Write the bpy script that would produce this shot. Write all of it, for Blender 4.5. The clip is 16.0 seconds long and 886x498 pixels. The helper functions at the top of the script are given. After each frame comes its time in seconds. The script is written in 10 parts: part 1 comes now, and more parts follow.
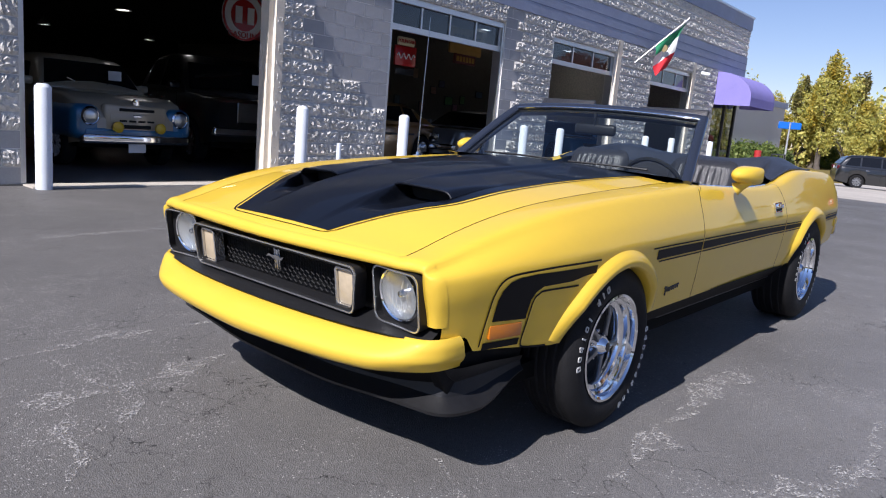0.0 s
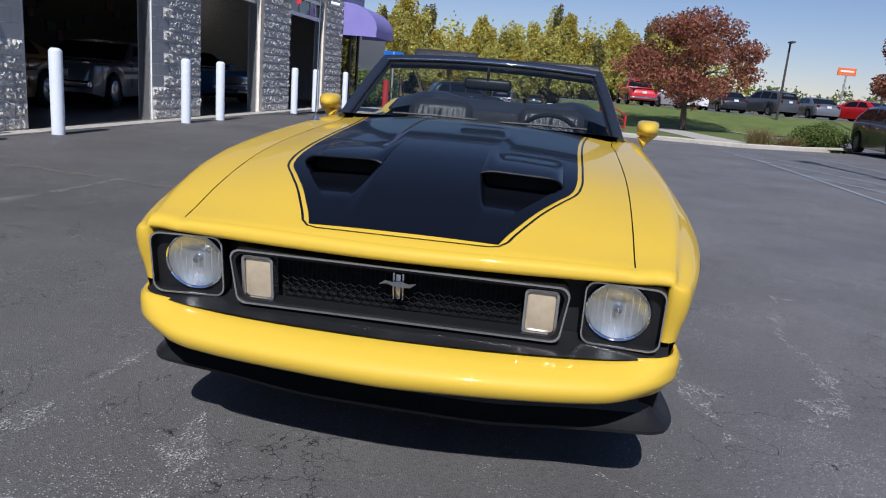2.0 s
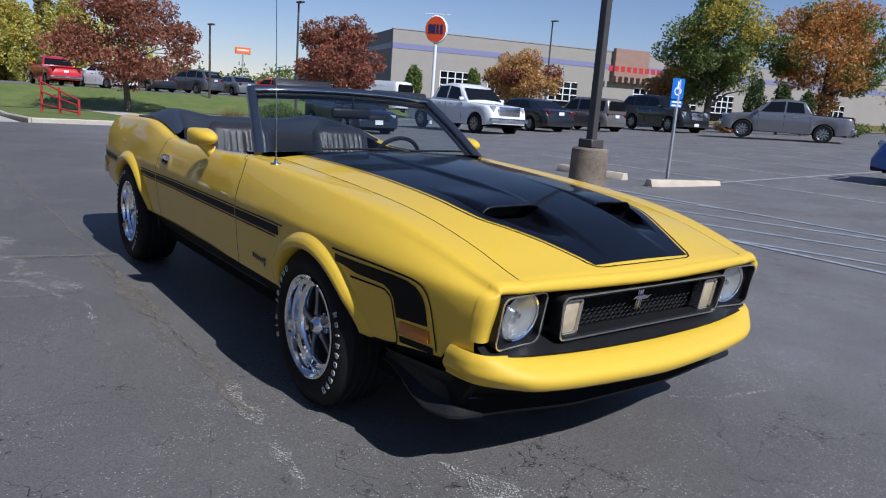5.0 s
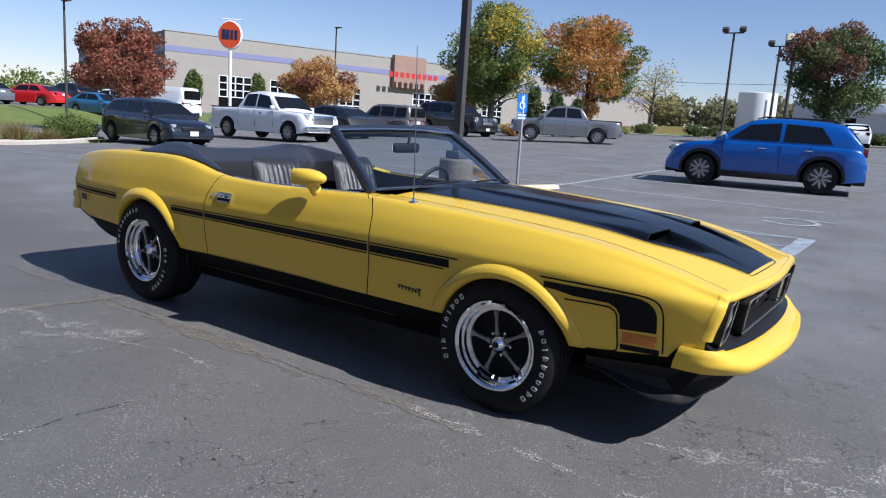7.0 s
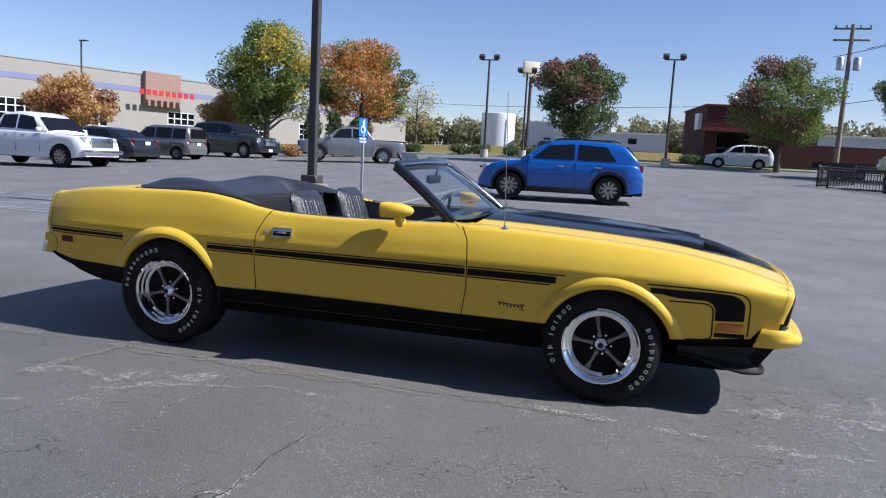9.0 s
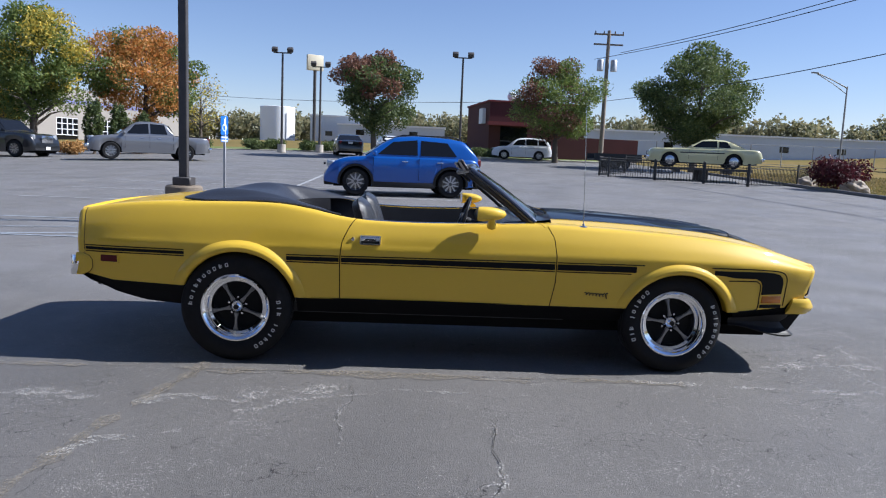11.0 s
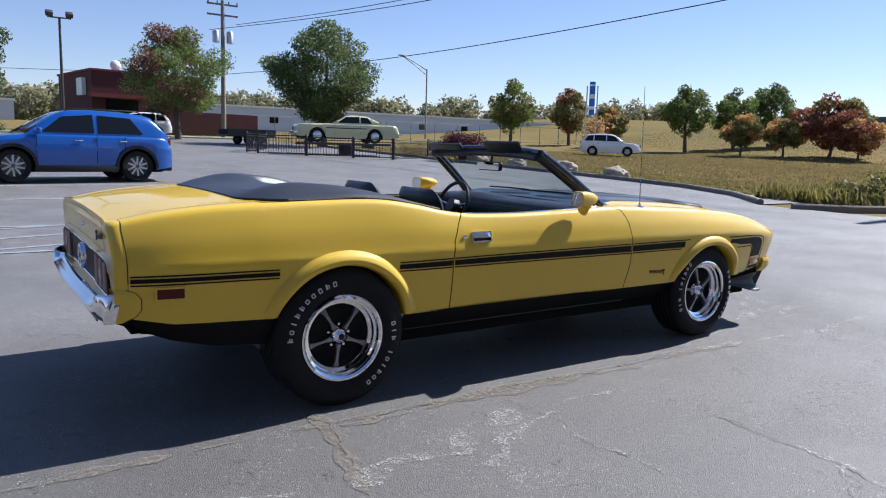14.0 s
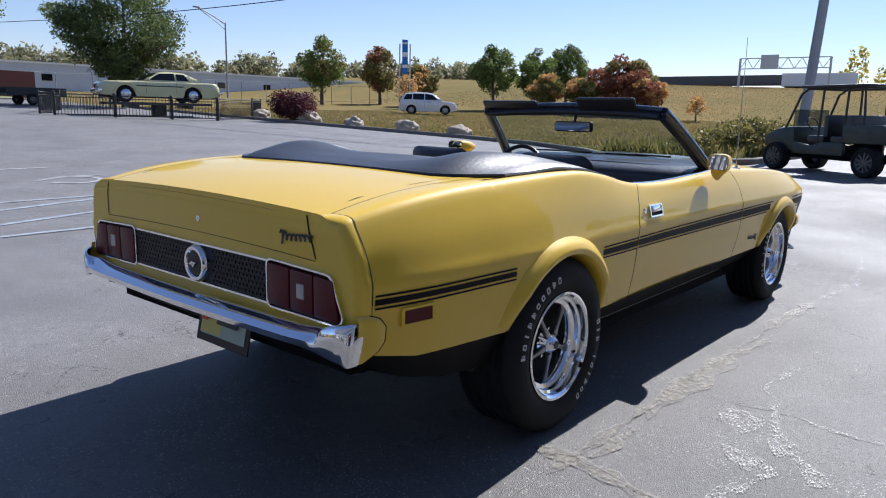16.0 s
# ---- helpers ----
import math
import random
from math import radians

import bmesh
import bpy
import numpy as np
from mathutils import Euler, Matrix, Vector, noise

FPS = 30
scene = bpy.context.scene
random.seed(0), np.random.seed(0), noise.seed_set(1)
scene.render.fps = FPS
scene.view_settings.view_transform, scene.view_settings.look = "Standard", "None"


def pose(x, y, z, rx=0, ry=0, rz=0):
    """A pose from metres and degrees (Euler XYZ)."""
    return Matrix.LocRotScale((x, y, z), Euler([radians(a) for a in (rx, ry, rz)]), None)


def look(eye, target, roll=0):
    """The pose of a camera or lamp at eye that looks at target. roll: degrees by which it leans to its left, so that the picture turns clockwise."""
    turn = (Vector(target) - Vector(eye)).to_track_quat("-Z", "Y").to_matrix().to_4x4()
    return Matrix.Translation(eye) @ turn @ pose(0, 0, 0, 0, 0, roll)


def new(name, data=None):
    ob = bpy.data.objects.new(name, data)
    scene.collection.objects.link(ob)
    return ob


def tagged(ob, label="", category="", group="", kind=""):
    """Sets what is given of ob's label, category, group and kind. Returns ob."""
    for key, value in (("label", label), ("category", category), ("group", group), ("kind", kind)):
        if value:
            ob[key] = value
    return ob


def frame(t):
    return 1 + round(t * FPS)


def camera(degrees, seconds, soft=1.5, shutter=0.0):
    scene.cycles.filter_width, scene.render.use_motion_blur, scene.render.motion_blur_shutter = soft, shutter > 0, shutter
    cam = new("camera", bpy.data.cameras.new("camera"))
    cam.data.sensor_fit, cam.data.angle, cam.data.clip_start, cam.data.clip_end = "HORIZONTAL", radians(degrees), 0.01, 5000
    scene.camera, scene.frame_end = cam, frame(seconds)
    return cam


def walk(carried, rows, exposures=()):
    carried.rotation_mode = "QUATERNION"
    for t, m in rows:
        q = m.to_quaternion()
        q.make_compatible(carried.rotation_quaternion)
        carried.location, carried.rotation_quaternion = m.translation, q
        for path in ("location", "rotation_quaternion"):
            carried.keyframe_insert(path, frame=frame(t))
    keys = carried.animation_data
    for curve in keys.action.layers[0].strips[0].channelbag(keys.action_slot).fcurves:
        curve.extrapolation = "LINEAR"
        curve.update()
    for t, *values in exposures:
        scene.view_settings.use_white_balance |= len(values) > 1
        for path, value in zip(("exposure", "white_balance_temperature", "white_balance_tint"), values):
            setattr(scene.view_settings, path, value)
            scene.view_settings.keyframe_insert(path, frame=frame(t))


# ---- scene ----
cam = camera(63.4, 16.0, soft=1.1)
PATH = [
    (0, (3.867, 2.029, 1.13), (2.348, 0.777, 0.775), 4.9),
    (0.5, (3.892, 1.583, 1.088), (2.266, 0.494, 0.676), 4.9),
    (1, (3.966, 1.201, 1.098), (2.208, 0.366, 0.637), 4.7),
    (1.5, (4.045, 0.773, 1.122), (2.169, 0.258, 0.658), 4.7),
    (2, (4.166, 0.355, 1.15), (2.235, 0.103, 0.693), 4.8),
    (2.5, (4.183, -0.028, 1.166), (2.235, -0.033, 0.711), 4.8),
    (3, (4.212, -0.433, 1.197), (2.285, -0.15, 0.742), 4.7),
    (3.5, (4.176, -0.841, 1.211), (2.312, -0.263, 0.774), 4.3),
    (4, (4.098, -1.282, 1.214), (2.331, -0.447, 0.791), 4.3),
    (6.5, (3.31, -3.289, 1.311), (2.066, -1.766, 0.947), 3.8),
    (7, (2.986, -3.628, 1.322), (1.863, -2.01, 0.974), 3.7),
    (7.5, (2.645, -3.892, 1.326), (1.656, -2.182, 1.012), 3.5),
    (8, (2.305, -4.2, 1.318), (1.484, -2.399, 1.032), 3.4),
    (10.5, (0.213, -5.285, 1.31), (0.104, -3.304, 1.058), 2.5),
    (11, (-0.278, -5.304, 1.311), (-0.201, -3.321, 1.062), 2.3),
    (11.5, (-0.752, -5.251, 1.304), (-0.479, -3.285, 1.052), 2.1),
    (12, (-1.216, -5.088, 1.3), (-0.765, -3.156, 1.044), 2.1),
    (12.5, (-1.686, -4.906, 1.285), (-1.06, -3.024, 1.026), 1.9),
    (13, (-2.123, -4.604, 1.288), (-1.322, -2.791, 1.022), 1.8),
    (13.5, (-2.539, -4.31, 1.286), (-1.576, -2.579, 1.014), 1.7),
    (14, (-2.868, -3.918, 1.258), (-1.762, -2.275, 0.979), 1.6),
    (14.5, (-3.177, -3.505, 1.25), (-1.962, -1.945, 0.951), 1.4),
    (15, (-3.396, -3.083, 1.237), (-2.048, -1.64, 0.919), 1.3),
    (15.5, (-3.578, -2.653, 1.226), (-2.134, -1.311, 0.892), 1.2),
    (16, (-3.692, -2.229, 1.214), (-2.191, -0.961, 0.839), 1.2),
]
walk(cam, [(t, look(eye, target, roll)) for t, eye, target, roll in PATH],
     exposures=[(0, 0.62, 6100, 16), (1.5, 0.14, 6000, 14), (3.0, 0.0, 5700, 12), (4.2, 0.02, 5750, 12), (6.4, 0.50, 5850, 11), (7, 0.58, 5880, 11), (11, 0.76, 5900, 11), (12.3, 0.74, 5930, 11), (13.4, 0.83, 5980, 12), (14.8, 0.83, 5980, 12), (16, 0.80, 5980, 12)])

# ---- world ----
world = bpy.data.worlds.new("sky")
scene.world = world
world.use_nodes = True
wn, wl = world.node_tree.nodes, world.node_tree.links
SUN_DIR = Vector((1.0, 0.060, 0.985)).normalized()
sky = wn.new("ShaderNodeTexSky")
sky.sky_type, sky.sun_disc = "NISHITA", False
sky.sun_elevation, sky.sun_rotation = math.asin(SUN_DIR.z), radians(90)
sky.air_density, sky.dust_density, sky.ozone_density = 1.0, 0.0, 3.0
haze = wn.new("ShaderNodeMix")
haze.data_type, haze.blend_type = "RGBA", "MULTIPLY"
haze.inputs["Factor"].default_value, haze.inputs["B"].default_value = 1.0, (1.06, 0.98, 1.07, 1)
wl.new(sky.outputs[0], haze.inputs["A"]), wl.new(haze.outputs["Result"], wn["Background"].inputs[0])
wn["Background"].inputs[1].default_value = 0.067
sun = new("sun", bpy.data.lights.new("sun", "SUN"))
sun.data.energy, sun.data.angle, sun.data.color = 4.7, radians(0.53), (1.0, 0.96, 0.90)
sun.matrix_world = look(SUN_DIR * 60, (0, 0, 0))


# ---- materials ----
def nodes_of(name):
    m = bpy.data.materials.new(name)
    m.use_nodes = True
    return m, m.node_tree.nodes, m.node_tree.links, m.node_tree.nodes["Principled BSDF"]


def paint(name, col, rough=0.5, metal=0.0, coat=0.0, vary=0.0, scale=8.0, bump=0.0, bscale=60.0, spec=None, random=0.0, col2=None):
    """A surface with colour variation at a coarse and a fine scale, and a fine relief."""
    m, n, l, b = nodes_of(name)
    b.inputs["Roughness"].default_value, b.inputs["Metallic"].default_value = rough, metal
    b.inputs["Coat Weight"].default_value, b.inputs["Coat Roughness"].default_value = coat, 0.03
    if spec is not None:
        b.inputs["Specular IOR Level"].default_value = spec
    c = (*col, 1)
    b.inputs["Base Color"].default_value = c
    if vary or random or bump or col2:
        tc = n.new("ShaderNodeTexCoord")
    if vary or col2:
        big, fine = n.new("ShaderNodeTexNoise"), n.new("ShaderNodeTexNoise")
        big.inputs["Scale"].default_value, fine.inputs["Scale"].default_value = scale, scale * 11
        big.inputs["Detail"].default_value = fine.inputs["Detail"].default_value = 4
        for q in (big, fine):
            l.new(tc.outputs["Object"], q.inputs["Vector"])
        add = n.new("ShaderNodeMath")
        add.operation = "ADD"
        l.new(big.outputs["Fac"], add.inputs[0]), l.new(fine.outputs["Fac"], add.inputs[1])
        ramp = n.new("ShaderNodeMapRange")
        ramp.inputs["From Min"].default_value, ramp.inputs["From Max"].default_value = 0.65, 1.35
        l.new(add.outputs[0], ramp.inputs["Value"])
        mix = n.new("ShaderNodeMix")
        mix.data_type = "RGBA"
        d = col2 or [v * (1 - vary) for v in col]
        e = col if col2 else [min(1, v * (1 + vary)) for v in col]
        mix.inputs["A"].default_value, mix.inputs["B"].default_value = (*d, 1), (*e, 1)
        l.new(ramp.outputs[0], mix.inputs["Factor"])
        out = mix.outputs["Result"]
        if random:
            out = shade_random(n, l, out, random)
        l.new(out, b.inputs["Base Color"])
    elif random:
        rgb = n.new("ShaderNodeRGB")
        rgb.outputs[0].default_value = c
        l.new(shade_random(n, l, rgb.outputs[0], random), b.inputs["Base Color"])
    if bump:
        t = n.new("ShaderNodeTexNoise")
        t.inputs["Scale"].default_value, t.inputs["Detail"].default_value = bscale, 5
        l.new(tc.outputs["Object"], t.inputs["Vector"])
        bp = n.new("ShaderNodeBump")
        bp.inputs["Strength"].default_value, bp.inputs["Distance"].default_value = bump, 0.02
        l.new(t.outputs["Fac"], bp.inputs["Height"])
        l.new(bp.outputs[0], b.inputs["Normal"])
    return m


def shade_random(n, l, colour, amount, island=False):
    src = n.new("ShaderNodeNewGeometry" if island else "ShaderNodeObjectInfo")
    r = n.new("ShaderNodeMapRange")
    r.inputs["To Min"].default_value, r.inputs["To Max"].default_value = 1 - amount, 1 + amount
    l.new(src.outputs["Random Per Island" if island else "Random"], r.inputs["Value"])
    v = n.new("ShaderNodeMix")
    v.data_type, v.blend_type = "RGBA", "MULTIPLY"
    v.inputs["Factor"].default_value = 1
    l.new(colour, v.inputs["A"]), l.new(r.outputs[0], v.inputs["B"])
    return v.outputs["Result"]


def leaf_mat(name, a, b_):
    """Leaves in a spread of hues, thin enough to let light through."""
    m, n, l, b = nodes_of(name)
    g = n.new("ShaderNodeNewGeometry")
    ramp = n.new("ShaderNodeValToRGB")
    ramp.color_ramp.elements[0].color, ramp.color_ramp.elements[1].color = (*a, 1), (*b_, 1)
    l.new(g.outputs["Random Per Island"], ramp.inputs[0])
    l.new(ramp.outputs[0], b.inputs["Base Color"])
    b.inputs["Roughness"].default_value = 0.6
    tr = n.new("ShaderNodeBsdfTranslucent")
    l.new(ramp.outputs[0], tr.inputs[0])
    mx = n.new("ShaderNodeMixShader")
    mx.inputs[0].default_value = 0.42
    l.new(b.outputs[0], mx.inputs[1]), l.new(tr.outputs[0], mx.inputs[2])
    l.new(mx.outputs[0], n["Material Output"].inputs[0])
    return m


def glass_mat(name, tint, rough=0.0, alpha=0.25):
    """Thin tinted window glass: sharp mirror plus a tinted see-through."""
    m, n, l, b = nodes_of(name)
    n.remove(b)
    t, g, f, mx = n.new("ShaderNodeBsdfTransparent"), n.new("ShaderNodeBsdfGlossy"), n.new("ShaderNodeLayerWeight"), n.new("ShaderNodeMixShader")
    t.inputs[0].default_value = (*tint, 1)
    g.inputs["Roughness"].default_value = rough
    pw, ad = n.new("ShaderNodeMath"), n.new("ShaderNodeMath")
    f.inputs[0].default_value = 0.5
    pw.operation, pw.inputs[1].default_value = "POWER", 4.0
    ad.operation, ad.inputs[1].default_value, ad.inputs[2].default_value = "MULTIPLY_ADD", 0.85, 0.07
    l.new(f.outputs["Facing"], pw.inputs[0]), l.new(pw.outputs[0], ad.inputs[0])
    l.new(ad.outputs[0], mx.inputs[0]), l.new(t.outputs[0], mx.inputs[1]), l.new(g.outputs[0], mx.inputs[2])
    l.new(mx.outputs[0], n["Material Output"].inputs[0])
    return m


def emitter(name, col, power):
    m, n, l, b = nodes_of(name)
    b.inputs["Base Color"].default_value = (*col, 1)
    b.inputs["Emission Color"].default_value, b.inputs["Emission Strength"].default_value = (*col, 1), power
    return m


def asphalt_mat():
    m, n, l, b = nodes_of("asphalt")
    tc = n.new("ShaderNodeTexCoord")

    def noise_at(scale, detail=4, rough=0.6, vec=None):
        q = n.new("ShaderNodeTexNoise")
        q.inputs["Scale"].default_value, q.inputs["Detail"].default_value, q.inputs["Roughness"].default_value = scale, detail, rough
        l.new(vec or tc.outputs["Object"], q.inputs["Vector"])
        return q.outputs["Fac"]

    def rng(v, a, b2, c=0.0, d=1.0):
        q = n.new("ShaderNodeMapRange")
        q.inputs["From Min"].default_value, q.inputs["From Max"].default_value = a, b2
        q.inputs["To Min"].default_value, q.inputs["To Max"].default_value = c, d
        l.new(v, q.inputs["Value"])
        return q.outputs[0]

    def mul(a, b2):
        q = n.new("ShaderNodeMath")
        q.operation = "MULTIPLY"
        l.new(a, q.inputs[0]), l.new(b2, q.inputs[1])
        return q.outputs[0]

    def mix(f, a, b2):
        q = n.new("ShaderNodeMix")
        q.data_type = "RGBA"
        l.new(f, q.inputs["Factor"])
        for k, v in (("A", a), ("B", b2)):
            if isinstance(v, tuple):
                q.inputs[k].default_value = (*v, 1)
            else:
                l.new(v, q.inputs[k])
        return q.outputs["Result"]
    b.inputs["Specular IOR Level"].default_value = 0.42
    # the lot is paler on its open side, with an uneven edge
    sep = n.new("ShaderNodeSeparateXYZ")
    l.new(tc.outputs["Object"], sep.inputs[0])
    edge = n.new("ShaderNodeMath")
    edge.operation, edge.inputs[1].default_value = "MULTIPLY_ADD", 2.6
    l.new(noise_at(0.55, 5), edge.inputs[0]), l.new(sep.outputs["Y"], edge.inputs[2])
    open_side = rng(edge.outputs[0], 1.6, 3.2)
    base = mix(rng(noise_at(0.35, 5), 0.35, 0.65), (0.094, 0.089, 0.084), (0.132, 0.124, 0.117))
    base = mix(mul(open_side, rng(noise_at(0.9, 4), 0.2, 0.6)), base, (0.182, 0.176, 0.176))
    base = mix(mul(rng(noise_at(0.8, 6, 0.7), 0.50, 0.66), rng(noise_at(5, 4), 0.3, 0.7)), base, (0.150, 0.142, 0.132))
    # the grain of the stone in the binder
    grain = n.new("ShaderNodeTexVoronoi")
    grain.inputs["Scale"].default_value = 210
    l.new(tc.outputs["Object"], grain.inputs["Vector"])
    tone = n.new("ShaderNodeSeparateColor")
    l.new(grain.outputs["Color"], tone.inputs[0])
    base = mix(rng(tone.outputs[0], 0.30, 1.0, 0.0, 0.36), base, (0.20, 0.196, 0.19))
    base = mix(rng(tone.outputs[1], 0.55, 1.0, 0.0, 0.42), base, (0.026, 0.026, 0.027))
    # pale chips: a few everywhere, many where the sealer has gone
    vor = n.new("ShaderNodeTexVoronoi")
    vor.inputs["Scale"].default_value = 160
    l.new(tc.outputs["Object"], vor.inputs["Vector"])
    pick = n.new("ShaderNodeSeparateColor")
    l.new(vor.outputs["Color"], pick.inputs[0])
    amount = n.new("ShaderNodeMath")
    amount.operation = "ADD"
    bare = mul(rng(noise_at(1.1, 7, 0.72), 0.47, 0.70), rng(noise_at(6, 4, 0.7), 0.38, 0.62))
    l.new(pick.outputs[0], amount.inputs[0]), l.new(rng(bare, 0.0, 1.0, 0.0, 0.50), amount.inputs[1])
    chips = mul(rng(vor.outputs["Distance"], 0.46, 0.34), rng(amount.outputs[0], 0.985, 1.0))
    base = mix(chips, base, (0.42, 0.405, 0.38))
    # fine crazing
    bent = n.new("ShaderNodeVectorMath")
    bent.operation = "ADD"
    wig = n.new("ShaderNodeTexNoise")
    wig.inputs["Scale"].default_value, wig.inputs["Detail"].default_value = 3.0, 6
    l.new(tc.outputs["Object"], wig.inputs["Vector"])
    l.new(tc.outputs["Object"], bent.inputs[0]), l.new(wig.outputs["Color"], bent.inputs[1])
    craze = n.new("ShaderNodeTexVoronoi")
    craze.feature, craze.inputs["Scale"].default_value = "DISTANCE_TO_EDGE", 2.6
    l.new(bent.outputs[0], craze.inputs["Vector"])
    line = mul(rng(craze.outputs["Distance"], 0.010, 0.003), rng(noise_at(1.3, 5, 0.65), 0.50, 0.58))
    base = mix(line, base, (0.020, 0.019, 0.018))
    l.new(base, b.inputs["Base Color"])
    l.new(rng(noise_at(0.5, 4), 0.3, 0.7, 0.52, 0.74), b.inputs["Roughness"])
    low, fine = n.new("ShaderNodeBump"), n.new("ShaderNodeBump")
    low.inputs["Strength"].default_value, low.inputs["Distance"].default_value = 0.36, 0.010
    fine.inputs["Strength"].default_value, fine.inputs["Distance"].default_value = 0.55, 0.004
    l.new(noise_at(26, 4, 0.7), low.inputs["Height"])
    l.new(grain.outputs["Distance"], fine.inputs["Height"])
    l.new(low.outputs[0], fine.inputs["Normal"]), l.new(fine.outputs[0], b.inputs["Normal"])
    return m


def speckle(name, col, scale=30, lo=0.5, hi=0.6, patchy=(0.1, 0.2)):
    """Pale stone grains showing through the sealer in a broken line."""
    m, n, l, b = nodes_of(name)
    b.inputs["Base Color"].default_value, b.inputs["Roughness"].default_value = (*col, 1), 0.6
    tc, q, r = n.new("ShaderNodeTexCoord"), n.new("ShaderNodeTexNoise"), n.new("ShaderNodeMapRange")
    q.inputs["Scale"].default_value, q.inputs["Detail"].default_value, q.inputs["Roughness"].default_value = scale, 6, 0.75
    l.new(tc.outputs["Object"], q.inputs["Vector"])
    r.inputs["From Min"].default_value, r.inputs["From Max"].default_value = lo, hi
    l.new(q.outputs["Fac"], r.inputs["Value"])
    broad, patch, both = n.new("ShaderNodeTexNoise"), n.new("ShaderNodeMapRange"), n.new("ShaderNodeMath")
    broad.inputs["Scale"].default_value, broad.inputs["Detail"].default_value, broad.inputs["Roughness"].default_value = scale * 0.16, 5, 0.65
    l.new(tc.outputs["Object"], broad.inputs["Vector"])
    patch.inputs["From Min"].default_value, patch.inputs["From Max"].default_value = patchy
    l.new(broad.outputs["Fac"], patch.inputs["Value"])
    both.operation = "MULTIPLY"
    l.new(r.outputs[0], both.inputs[0]), l.new(patch.outputs[0], both.inputs[1])
    t, mx = n.new("ShaderNodeBsdfTransparent"), n.new("ShaderNodeMixShader")
    l.new(both.outputs[0], mx.inputs[0]), l.new(t.outputs[0], mx.inputs[1]), l.new(b.outputs[0], mx.inputs[2])
    l.new(mx.outputs[0], n["Material Output"].inputs[0])
    return m


ASPHALT = asphalt_mat()
CRACK = speckle("tar_crack", (0.045, 0.045, 0.046), 14, 0.48, 0.60)
SEAM_TAN = speckle("tan_filled_seam", (0.215, 0.192, 0.160), 40, 0.34, 0.66, (0.30, 0.52))
CRACK_DARK = speckle("open_crack", (0.038, 0.036, 0.034), 13, 0.45, 0.55)
CHALK = speckle("pale_scuffed_joint", (0.46, 0.445, 0.42), 105, 0.505, 0.575, (0.40, 0.53))
CONCRETE = paint("concrete", (0.46, 0.42, 0.36), 0.85, vary=0.22, scale=1.4, bump=0.3, bscale=80)
CONCRETE_ROAD = paint("concrete_road", (0.42, 0.385, 0.34), 0.85, vary=0.2, scale=0.6, bump=0.25, bscale=60)
GRASS = paint("lawn", (0.16, 0.19, 0.045), 0.9, col2=(0.07, 0.11, 0.02), scale=0.9, bump=0.8, bscale=25)
FIELD = paint("dry_field", (0.225, 0.155, 0.064), 1.0, col2=(0.125, 0.115, 0.042), scale=0.09, bump=0.8, bscale=12, spec=0.03)
LINE = paint("worn_line_paint", (0.46, 0.47, 0.48), 0.8, vary=0.25, scale=9, col2=(0.15, 0.15, 0.155))
LINE_BLUE = paint("worn_blue_paint", (0.36, 0.41, 0.47), 0.8, scale=9, col2=(0.13, 0.14, 0.155))
BLOCK = paint("painted_block", (0.40, 0.395, 0.40), 0.85, vary=0.12, scale=5, bump=0.35, bscale=120, random=0.1)
SPLIT = paint("split_face_block", (0.78, 0.735, 0.67), 0.95, scale=16, col2=(0.40, 0.395, 0.385), bump=0.6, bscale=70, random=0.10, spec=0.1)
MORTAR = paint("mortar", (0.78, 0.76, 0.73), 0.9, vary=0.15, scale=20)
CREAM = paint("cream_masonry_edge", (0.80, 0.70, 0.56), 0.8, vary=0.12, scale=6, bump=0.2)
BLUE_TRIM = paint("faded_blue_paint", (0.30, 0.33, 0.44), 0.6, vary=0.10, scale=2, bump=0.15, bscale=60)
PURPLE = paint("purple_canvas", (0.235, 0.205, 0.50), 0.75, vary=0.08, scale=3, bump=0.15, bscale=40)
ALU = paint("brushed_aluminium", (0.62, 0.62, 0.62), 0.35, metal=0.9, vary=0.06, scale=30)
GALV = paint("galvanised_post", (0.50, 0.50, 0.50), 0.5, metal=0.7, vary=0.12, scale=14)
WHITE_PAINT = paint("white_bollard_paint", (0.70, 0.74, 0.80), 0.45, vary=0.07, scale=6, bump=0.08)
DARK_METAL = paint("dark_bronze_pole", (0.055, 0.05, 0.048), 0.5, vary=0.2, scale=5)
BLACK_METAL = paint("black_railing", (0.015, 0.015, 0.016), 0.45, vary=0.2, scale=10)
WOOD_POLE = paint("weathered_wood_pole", (0.23, 0.19, 0.155), 0.9, vary=0.3, scale=6, bump=0.4)
FLOOR_DARK = paint("garage_floor", (0.09, 0.088, 0.085), 0.35, vary=0.2, scale=1.5)
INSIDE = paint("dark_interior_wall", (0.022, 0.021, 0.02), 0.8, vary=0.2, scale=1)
YELLOW = paint("yellow_car_paint", (0.69, 0.456, 0.042), 0.5, coat=0.68, vary=0.015, scale=3, spec=0.2)
TRIM = paint("bright_trim", (0.55, 0.55, 0.55), 0.22, metal=0.85)
BADGE = paint("dark_chrome_badge", (0.10, 0.09, 0.08), 0.25, metal=0.6)
TAPE_BLACK = paint("black_stripe_tape", (0.006, 0.006, 0.007), 0.55, spec=0.15)
LAMP_SILVER = paint("lamp_reflector", (0.74, 0.75, 0.74), 0.28, metal=0.85)
LAMP_RIB = paint("lamp_glass_rib", (0.55, 0.56, 0.54), 0.2, spec=0.4)
BLACK_PAINT = paint("satin_black_paint", (0.004, 0.005, 0.008), 0.42, coat=0.42, spec=0.12)
